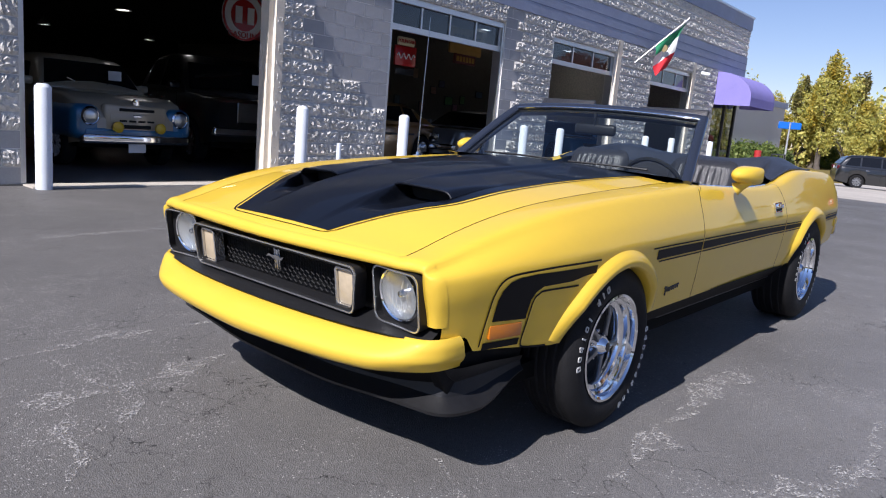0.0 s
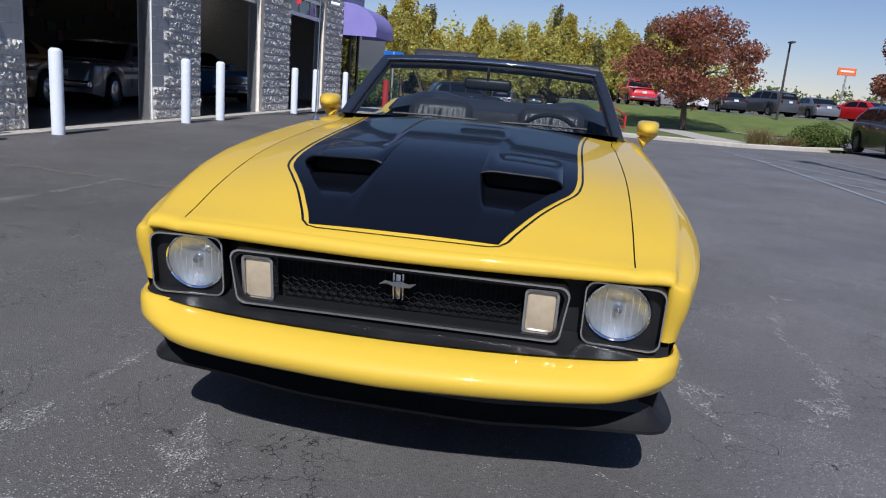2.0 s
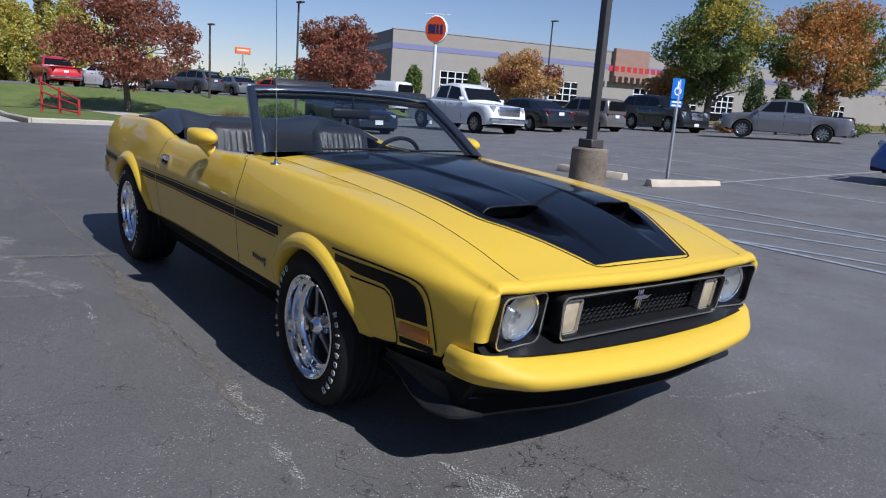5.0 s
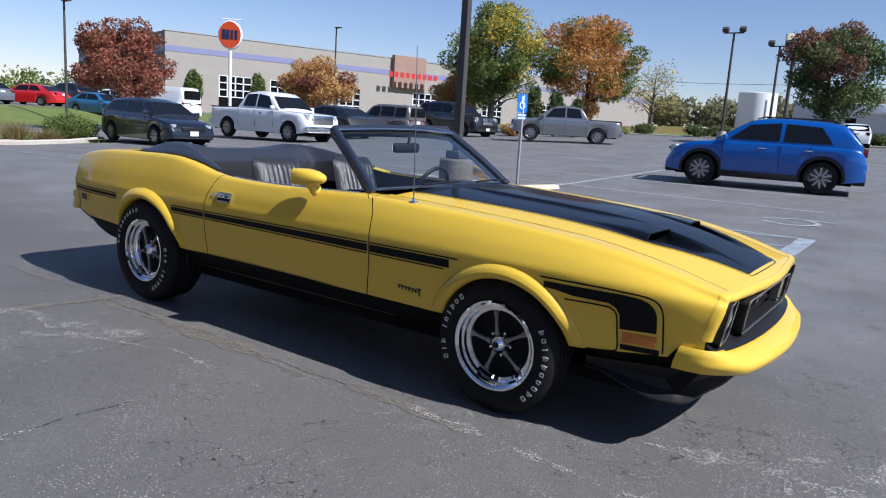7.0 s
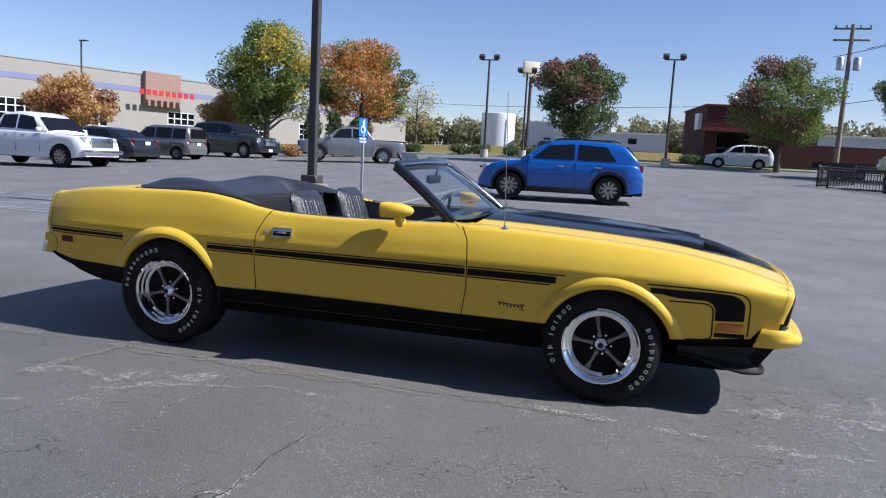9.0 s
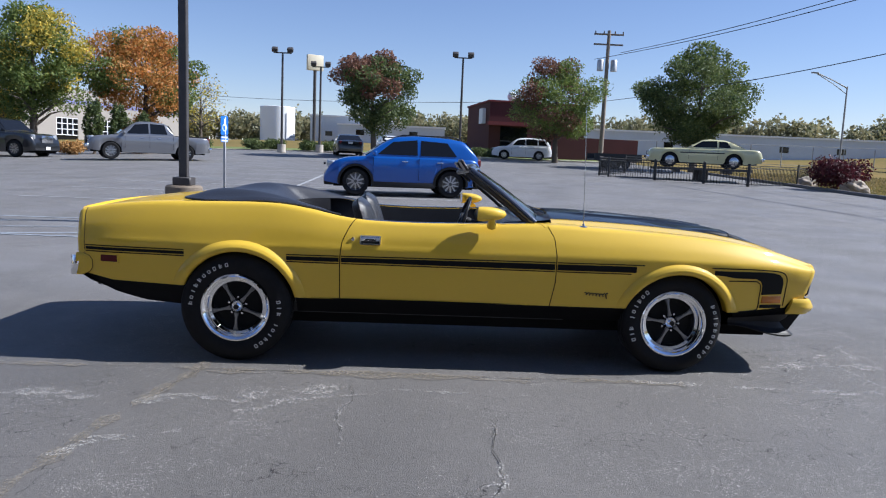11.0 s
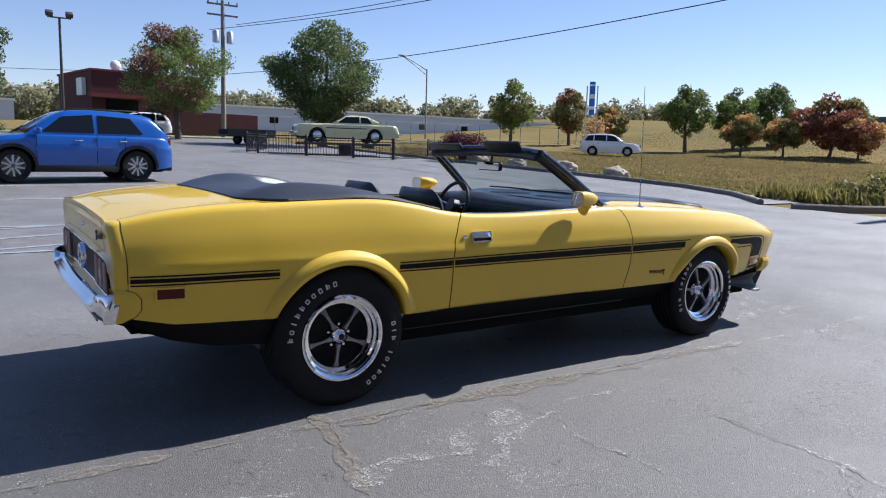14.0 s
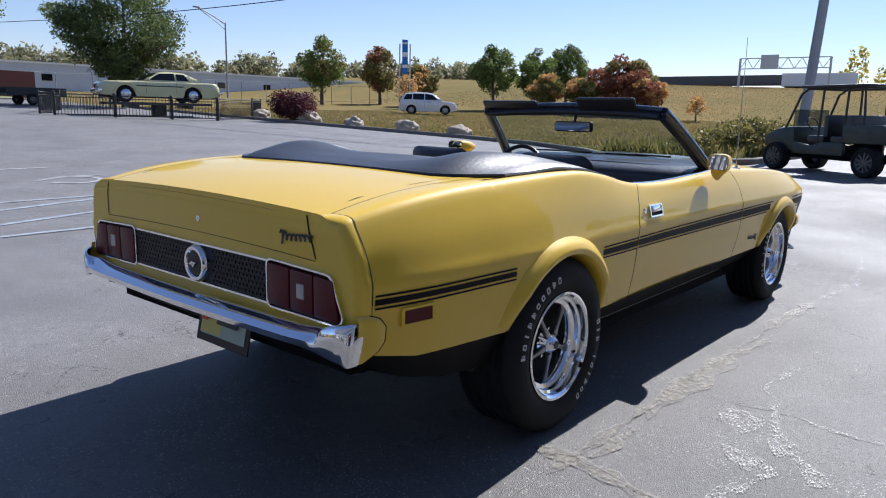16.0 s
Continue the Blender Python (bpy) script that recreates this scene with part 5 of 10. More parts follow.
# chrome rear bumper
YE = side_y(-2.36, 0.57) + 0.014
half_r = [(-2.350, YE), (-2.386, YE - 0.004), (-2.424, YE - 0.034), (-2.446, YE - 0.082), (-2.455, YE - 0.16), (-2.464, 0.40)]
plan_r = spline_pts([(x, -y, 0) for x, y in half_r] + [(-2.470, 0, 0)] + [(x, y, 0) for x, y in reversed(half_r)], 6)
bm = bmesh.new()
rings = []
for i, p in enumerate(plan_r):
    d = (plan_r[min(i + 1, len(plan_r) - 1)] - plan_r[max(i - 1, 0)]).normalized()
    nrm = Vector((-d.y, d.x, 0))
    zt = lerp_table([(0, 0.590), (0.6, 0.592), (YE - 0.10, 0.602), (YE - 0.06, 0.624), (YE, 0.630)], abs(p.y))
    zb = lerp_table([(0, 0.542), (0.66, 0.542), (YE - 0.08, 0.534), (YE - 0.02, 0.512), (YE, 0.508)], abs(p.y))
    h, k, end = zt - zb, sstep(YE - 0.115, YE - 0.075, abs(p.y)), sstep(YE - 0.034, YE, abs(p.y))
    bow = [(-0.05, zb + 0.006), (-0.012, zb), (0.002, zb + 0.12 * h), (0.004, zb + 0.50 * h), (-0.012, zb + 0.66 * h), (-0.034, zt), (-0.07, zt - 0.004)]
    flat = [(-0.010, zb + 0.003), (-0.004, zb), (0.0, zb + 0.06 * h), (0.003, zb + 0.50 * h), (0.001, zb + 0.93 * h), (-0.004, zt), (-0.010, zt - 0.002)]
    row = []
    for (a, b), (c, d_) in zip(bow, flat):
        z = b * (1 - k) + d_ * k
        row.append(bm.verts.new(Vector((p.x - 0.030 * end * (zt - z) / h, p.y, 0)) + nrm * (a * (1 - k) + c * k) + Vector((0, 0, z))))
    rings.append(row)
for a, b in zip(rings, rings[1:]):
    for k in range(7):
        bm.faces.new((a[k], b[k], b[(k + 1) % 7], a[(k + 1) % 7]))
bm.faces.new(rings[0]), bm.faces.new(rings[-1][::-1])
bmesh.ops.recalc_face_normals(bm, faces=bm.faces)
part("rear_bumper", bm, CHROME, car, "chrome rear bumper with wrapped ends", angle=60)
cap_front = [(0.508, -2.345), (0.530, -2.300), (0.560, -2.280), (0.605, -2.280), (0.632, -2.302), (0.648, -2.345)]
for side in (-1, 1):
    def bumper_cap(u, v, side=side):
        """The body-coloured filler that swells out to meet the end of the bumper."""
        z = 0.508 + 0.140 * v
        xf = lerp_table(cap_front, z)
        x = -2.380 + (xf + 0.002 + 2.380) * u
        swell = 0.013 * min(1, 3.0 * (1 - u)) ** 0.6 * min(1, 8 * (1 - v)) ** 0.5
        return (x, side * (side_y(max(x, -2.36), z) + 0.0012 + swell), z)
    grid("bumper_end_filler", bumper_cap, linspace(0, 1, 18), linspace(0, 1, 18), YELLOW, car, "yellow filler wrapped round the bumper end", flip=side < 0, angle=60)
    line_strip("panel_seam", [(lerp_table(cap_front, z) + 0.003, side * (side_y(lerp_table(cap_front, z) + 0.003, z) + 0.0016), z) for z in linspace(0.512, 0.646, 20)], 0.004, DARK, car, (0, side, 0))
grid("rear_valance", lambda u, v: (-2.37 + 0.14 * v * v, (0.80 - 0.05 * v) * (2 * u - 1), 0.540 - (0.110 + 0.03 * (1 - (2 * u - 1) ** 2)) * v), linspace(0, 1, 21), linspace(0, 1, 4), LOWER_BLACK, car, flip=True)
grid("rear_pan", lambda u, v: (-2.26 + 0.50 * v, 0.70 * (2 * u - 1), 0.425 - 0.02 * v), linspace(0, 1, 9), linspace(0, 1, 4), UNDER, car, flip=True)
plate = part("number_plate", box_bm(0.006, 0.31, 0.155, 0.003, 1, at=T(-2.356, -0.12, 0.476) @ Matrix.Rotation(radians(12), 4, "Y")), BLACK_PAINT, car, "dealer plate with green and yellow marks")
for n_, (dy, dz, w, h, c) in enumerate(((0.0, 0.0, 0.26, 0.095, (0.36, 0.44, 0.34)), (0.07, 0.0, 0.12, 0.085, (0.58, 0.50, 0.12)), (0.10, 0.022, 0.04, 0.035, (0.6, 0.05, 0.03)), (-0.03, 0.012, 0.12, 0.024, (0.02, 0.03, 0.02)), (-0.04, -0.024, 0.10, 0.016, (0.03, 0.05, 0.03)), (0.0, -0.058, 0.22, 0.008, (0.4, 0.4, 0.4)))):
    part("plate_mark", box_bm(0.002, w, h, 0.0, 1, at=T(-2.3605 - 0.0008 * n_ - 0.2 * dz, -0.12 + dy, 0.476 + dz) @ Matrix.Rotation(radians(12), 4, "Y")), paint("plate_colour", c, 0.5), plate)

# ---- side details ----
def side_strip(name, side, x0, x1, zlo, zhi, material=None, lift=0.0022, k=40, parent=None):
    fn = lambda u, v: (lambda x: (lambda z: (x, side * (side_y(x, z) + lift), z))(zlo(x) + (zhi(x) - zlo(x)) * v))(x0 + (x1 - x0) * u)
    return grid(name, fn, linspace(0, 1, k), linspace(0, 1, 3), material or TAPE_BLACK, parent or car, flip=side < 0)


top_l = smooth_table([(-2.38, 0.703), (-1.65, 0.698), (-1.1, 0.690), (-0.4, 0.692), (0.6, 0.697), (1.3, 0.697), (2.0, 0.672)])
thick_l = smooth_table([(-2.38, 0.044), (-1.65, 0.045), (-1.1, 0.050), (0.6, 0.064), (1.3, 0.066)])
for side in (-1, 1):
    for x0, x1 in ((-2.318, -1.70), (-1.075, -0.752), (-0.738, 0.603), (0.618, 1.10)):
        side_strip("stripe_pin", side, x0, x1 + (0.07 if x1 > 1 else 0), lambda x: top_l(x) - 0.0065, top_l)
        side_strip("stripe_band", side, x0, x1 + (0.02 if x1 > 1 else 0), lambda x: top_l(x) - thick_l(x) + 0.013, lambda x: top_l(x) - 0.013)
        side_strip("stripe_pin", side, x0, x1 - (0.01 if x1 > 1 else 0), lambda x: top_l(x) - thick_l(x), lambda x: top_l(x) - thick_l(x) + 0.0065)
    # the black flag ahead of the front wheel
    fl_top = lambda x: lerp_table([(1.60, 0.677), (1.96, 0.674), (2.03, 0.668), (2.07, 0.656), (2.095, 0.632), (2.105, 0.60)], x)
    fl_bot = lambda x: lerp_table([(1.60, 0.650), (1.68, 0.645), (1.76, 0.632), (1.91, 0.628), (1.94, 0.612), (1.956, 0.585), (1.9565, 0.522), (2.105, 0.527)], x)
    side_strip("flag_band", side, 1.62, 2.105, fl_bot, fl_top, k=160)
    side_strip("flag_base", side, 1.962, 2.118, lambda x: 0.432, lambda x: 0.456)
    for a in ([(1.60, 0.693), (1.83, 0.691), (1.96, 0.686), (2.06, 0.678), (2.105, 0.660), (2.126, 0.622), (2.130, 0.56), (2.132, 0.445)], [(1.72, 0.613), (1.89, 0.613), (1.925, 0.604), (1.944, 0.580), (1.948, 0.50), (1.950, 0.440), (1.93, 0.418), (1.82, 0.408)]):
        P = spline_pts([(x, z, 0) for x, z in a], 6)
        line_strip("flag_pin", [(p.x, side * (side_y(p.x, p.y) + 0.0024), p.y) for p in P], 0.007, TAPE_BLACK, car, (0, side, 0))
    mk = part("side_marker", prism_bm([(a, b) for a, b in rrect(0.140, 0.046, 0.006)], -0.012, 0.007, "xz", 0.002), AMBER, car, "amber side marker lens")
    mk.matrix_basis = T(2.037, side * side_y(2.037, 0.49), 0.490) @ Matrix.Rotation(math.atan2(side * (side_y(2.10, 0.49) - side_y(1.97, 0.49)), 0.13), 4, "Z") @ Matrix.Diagonal((1, side, 1, 1))
    turn_r = T(-2.165, side * side_y(-2.165, 0.622), 0.622) @ Matrix.Rotation(math.atan2(side * (side_y(-2.10, 0.622) - side_y(-2.23, 0.622)), 0.13), 4, "Z") @ Matrix.Diagonal((1, side, 1, 1))
    rm = part("rear_marker", frame_bm(rrect(0.128, 0.058, 0.006), rrect(0.108, 0.042, 0.004), -0.010, 0.008, "xz"), YELLOW, car, "red side marker in a yellow frame", at=turn_r)
    part("red_lens", prism_bm(rrect(0.110, 0.044, 0.004), -0.010, 0.005, "xz"), RED_LENS, rm)
    # flush door handle and lock
    yh = side_y(-0.56, 0.79)
    lean = Matrix.Rotation(side * radians(14), 4, "X")
    dh = part("door_handle", frame_bm(rrect(0.130, 0.058, 0.008), rrect(0.116, 0.044, 0.005), -0.004, 0.010, "xz"), CHROME, car, "flush chrome door handle", at=T(-0.56, side * yh, 0.790) @ lean @ Matrix.Diagonal((1, side, 1, 1)))
    part("handle_flap", prism_bm([(-0.058, -0.006), (0.058, -0.006), (0.058, 0.022), (-0.058, 0.022)], 0.000, 0.009, "xz", 0.002), CHROME, dh)
    part("handle_pocket", prism_bm([(-0.058, -0.022), (0.058, -0.022), (0.058, -0.006), (-0.058, -0.006)], -0.002, 0.002, "xz"), DARK, dh)
    part("door_lock", lathe_bm([(0.0, 0.006), (0.011, 0.005), (0.013, 0.0)], 16, "y"), CHROME, car, at=T(-0.668, side * (side_y(-0.668, 0.79) - 0.001), 0.795) @ Matrix.Diagonal((1, side, 1, 1)))
    # racing mirror
    mb = part("door_mirror", lathe_bm([(0.050, -0.085), (0.056, -0.080), (0.058, -0.05), (0.055, 0.0), (0.044, 0.045), (0.026, 0.082), (0.0, 0.098)], 24, "x"), YELLOW, car, "yellow bullet-shaped door mirror", at=T(0.185, side * 0.876, 0.984) @ Matrix.Rotation(side * radians(-8), 4, "Z") @ Matrix.Diagonal((1, 1.05, 0.82, 1)))
    mg = part("mirror_glass", lathe_bm([(0.0, -0.083), (0.049, -0.083), (0.049, -0.080)], 24, "x"), MIRROR, mb)
    # the open end is squarer and turned towards the driver
    for ob in (mb, mg):
        for v in ob.data.vertices:
            r_, back_ = math.hypot(v.co.y, v.co.z), min(1, max(0, 0.4 - v.co.x / 0.083))
            if r_ > 1e-6:
                f_ = 0.93 * ((abs(v.co.y) / r_) ** 5 + (abs(v.co.z) / r_) ** 5) ** -0.2
                v.co.y, v.co.z = v.co.y * (1 + (f_ - 1) * back_), v.co.z * (1 + (f_ - 1) * back_)
            v.co.x -= 0.30 * side * v.co.y * min(1, max(0, -v.co.x / 0.083))
    part("mirror_foot", tube_bm([(0.195, side * 0.845, 0.912), (0.190, side * 0.875, 0.932), (0.185, side * 0.905, 0.962)], [0.034, 0.022, 0.024], 12), YELLOW, mb).matrix_parent_inverse = mb.matrix_basis.inverted()
    # bright strip along the door top and the inner door
    bar("door_top_trim", [(x, side * (yt_f(x) - 0.050), zs_f(x) + 0.001) for x in linspace(-0.60, 0.42, 16)], 0.018, 0.010, CHROME, car, (0, 0, 1))
    grid("inner_door", lambda u, v: (-0.74 + 1.2 * u, side * (0.735 - 0.03 * v - 0.015 * math.sin(3 * v)), zs_f(-0.74 + 1.2 * u) - 0.008 - 0.50 * v), linspace(0, 1, 14), linspace(0, 1, 8), VINYL, car, flip=side > 0)
    bar("arm_rest", [(x, side * 0.675, 0.70) for x in linspace(-0.45, 0.15, 6)], 0.06, 0.05, VINYL, car, (0, 0, 1))
    grid("inner_quarter", lambda u, v: (-1.75 + 1.02 * u, side * (0.735 - 0.05 * v), zs_f(-1.75 + 1.02 * u) - 0.008 - 0.5 * v), linspace(0, 1, 14), linspace(0, 1, 5), VINYL, car, flip=side > 0)

part("antenna_base", lathe_bm([(0.0, 0.022), (0.008, 0.020), (0.010, 0.006), (0.024, 0.004), (0.026, 0.0)], 16), CHROME, car, at=T(0.793, -0.755, zs_f(0.793) + 0.002))
part("antenna_mast", tube_bm([(0.793, -0.755, 0.92), (0.780, -0.757, 1.30), (0.765, -0.76, 1.68)], [0.0035, 0.0025, 0.0018], 6), STEEL, car)

# ---- cockpit ----
box("floor_pan", -1.30, 2.05, -0.72, 0.72, 0.235, 0.300, UNDER, car)
box("engine_block", 0.75, 2.20, -0.60, 0.60, 0.30, 0.70, UNDER, car)
box("trunk_tub", -2.30, -1.75, -0.70, 0.70, 0.43, 0.90, UNDER, car)
for x in (-1.375, 1.408):
    part("axle", tube_bm([(x, -0.7, 0.33), (x, 0.7, 0.33)], 0.05, 10), UNDER, car)
box("cabin_floor", -1.75, 0.70, -0.74, 0.74, 0.30, 0.36, VINYL, car)
grid("dashboard", lambda u, v: (lambda y: [(0.46, y, 0.935), (0.30, y, 0.925 + 0.02 * math.exp(-((y - 0.37) / 0.2) ** 2)), (0.22, y, 0.905), (0.20, y, 0.87), (0.24, y, 0.74), (0.30, y, 0.62)][v])((2 * u - 1) * 0.70), linspace(0, 1, 21), list(range(6)), VINYL, car, "black padded dashboard", angle=60)
box("console", -0.75, 0.28, -0.10, 0.10, 0.36, 0.56, VINYL, car, bevel=0.03)
wheel = part("steering_wheel", lathe_bm([(0.180 + 0.013 * math.cos(a), 0.013 * math.sin(a)) for a in linspace(0, 2 * math.pi, 9)[:-1]], 36, "x", closed=True), MATT_BLACK, car, at=T(0.075, 0.36, 0.845) @ Matrix.Rotation(radians(22), 4, "Y"))
part("hub_pad", lathe_bm([(0.0, -0.02), (0.05, -0.016), (0.06, 0.03), (0.0, 0.05)], 20, "x"), VINYL, wheel)
for a in (0.15, math.pi - 0.15, -math.pi / 2):
    part("spoke", tube_bm([(0.01, 0.04 * math.cos(a), 0.04 * math.sin(a)), (0.0, 0.172 * math.cos(a), 0.172 * math.sin(a))], 0.011, 8), STEEL, wheel)
part("steering_column", tube_bm([(0.09, 0.36, 0.84), (0.30, 0.36, 0.76)], 0.035, 12), MATT_BLACK, car)


def seat_width(v):
    t = max(0, (v - 0.86) / 0.14)
    return 0.455 - 0.03 * v - 0.13 * (1 - math.sqrt(max(0, 1 - t * t)))


def seat(y0):
    s = part("front_seat", box_bm(0.50, 0.50, 0.15, 0.05, 3, at=T(-0.30, y0, 0.50)), VINYL, car, "black pleated vinyl bucket seat")

    def back(u, v):
        y = (u - 0.5)
        z = 0.52 + 0.505 * v
        x = -0.50 - 0.17 * v
        wdt = seat_width(v)
        puff = 0.060 * (1 - abs(2 * u - 1) ** 5) * (1 - abs(2 * v - 1) ** 10)
        if 0.12 < u < 0.88 and v < 0.90:
            puff += 0.012 * abs(math.sin(math.pi * 8 * (u - 0.12) / 0.76)) ** 0.5 - 0.012
        return (x + puff, y0 + y * wdt, z)
    grid("seat_back", back, linspace(0, 1, 61), linspace(0, 0.85, 16) + [0.86 + 0.14 * math.sin(math.pi / 20 * k) for k in range(11)], VINYL, s, "pleated seat back", flip=False, angle=80)
    grid("seat_rear", lambda u, v: (-0.505 - 0.17 * v - 0.065 * (1 - abs(2 * u - 1) ** 4) * (1 - abs(2 * v - 1) ** 10), y0 + (u - 0.5) * seat_width(v), 0.52 + 0.505 * v), linspace(0, 1, 13), linspace(0, 0.85, 14) + [0.86 + 0.14 * math.sin(math.pi / 20 * k) for k in range(11)], VINYL, s, flip=True)


seat(0.365), seat(-0.365)
# rear bench
grid("rear_seat_back", lambda u, v: (-1.18 - 0.14 * v + 0.04 * (1 - abs(2 * v - 1) ** 6) + (0.010 * abs(math.sin(math.pi * 22 * u)) ** 0.5 if v < 0.9 and (0.08 < u < 0.44 or 0.56 < u < 0.92) else 0), 1.26 * (u - 0.5), 0.50 + 0.44 * v), linspace(0, 1, 111), linspace(0, 1, 12), VINYL, car, "pleated black rear seat back", angle=80)
box("rear_seat_cushion", -1.20, -0.78, -0.63, 0.63, 0.40, 0.56, VINYL, car, bevel=0.05, segs=3)
# vinyl boot over the folded top
def boot(u, v):
    s = 2 * u - 1
    e = abs(s)
    y = 0.742 * s
    xr = -1.800 + 0.02 * s * s + 2.2 * max(0, e - 0.72) ** 2
    xf = -1.22 + 0.46 * sstep(0.68, 1.0, e)
    x = xr + (xf - xr) * v
    base = zs_f(x) + 0.006 + 0.010 * (1 - s * s)
    hump = 0.040 * math.exp(-((e - 0.72) / 0.22) ** 2) + 0.022
    hump *= math.sin(math.pi * min(1, v)) ** 0.8 if 0 < v < 1 else 0
    fall = 1 - sstep(0.965, 1.0, e)
    z = base + hump * fall * (0.55 + 0.45 * sstep(0.985, 0.80, e))
    z += 0.006 * noise.noise(Vector((x * 6, y * 5, 1.7))) * (1 if 0.05 < v < 0.95 else 0)
    z -= 0.06 * sstep(0.72, 1.0, v) * (1 - sstep(0.70, 0.95, e))
    return (x, y, z)


bt = grid("top_boot", boot, linspace(0, 1, 61), linspace(0, 1, 25), BOOT_VINYL, car, "blue-black vinyl boot over the folded top", angle=70)
grid("boot_front", lambda u, v: (lambda p: (p[0] + 0.02 * v * (1 - v), p[1] * (1 - 0.02 * v), p[2] - (p[2] - 0.80) * v))(boot(0.08 + 0.84 * u, 1.0)), linspace(0, 1, 31), linspace(0, 1, 5), VINYL, bt)
grid("tulip_panel", lambda u, v: (-1.76 + 0.34 * u, 0.735 * v, zs_f(-1.76 + 0.34 * u) + 0.002), linspace(0, 1, 8), linspace(-1, 1, 15), YELLOW, car)
part("boot_piping", tube_bm([Vector(boot(u, 0.0)) + Vector((0, 0, 0.002)) for u in linspace(0, 1, 41)], 0.007, 6), BOOT_VINYL, bt)
for side in (0, 1):
    part("boot_piping", tube_bm([Vector(boot(side, v)) + Vector((0, 0, 0.002)) for v in linspace(0, 1, 21)], 0.007, 6), BOOT_VINYL, bt)

# ---- wheels ----
MARK_MESHES = []
for k_, bits in enumerate((((0.0, 0.023, 0.031, True),), ((0.0, 0.008, 0.034, False),), ((-0.005, 0.009, 0.034, False), (0.007, 0.012, 0.022, True)), ((0.0, 0.024, 0.025, True),))):
    bm_ = bmesh.new()
    for dx_, w_, h_, hollow in bits:
        sub = frame_bm([(dx_ + a, b) for a, b in rrect(w_, h_, 0.006, 3)], [(dx_ + a, b) for a, b in rrect(w_ * 0.5, h_ * 0.55, 0.003, 3)], -0.002, 0.0018, "xz") if hollow else prism_bm([(dx_ + a, b) for a, b in rrect(w_, h_, 0.002, 2)], -0.002, 0.0018, "xz")
        tmp_ = bpy.data.meshes.new("tmp")
        sub.to_mesh(tmp_), sub.free()
        bm_.from_mesh(tmp_)
        bpy.data.meshes.remove(tmp_)
    me_ = bpy.data.meshes.new("sidewall_mark")
    bm_.to_mesh(me_), bm_.free()
    me_.materials.append(WHITE_LETTER)
    MARK_MESHES.append(me_)


def sidewall_marks(a_mid, spread, kinds, r, y, parent):
    """Raised white marks on the sidewall, as plain hollow and solid bars."""
    for i, k in enumerate(kinds):
        if k >= 0:
            a = a_mid + (i - (len(kinds) - 1) / 2) * spread / len(kinds)
            part_me("sidewall_mark", MARK_MESHES[k], parent, at=Matrix.Rotation(-a, 4, "Y") @ T(0, y, r) @ Matrix.Scale(0.86, 4))


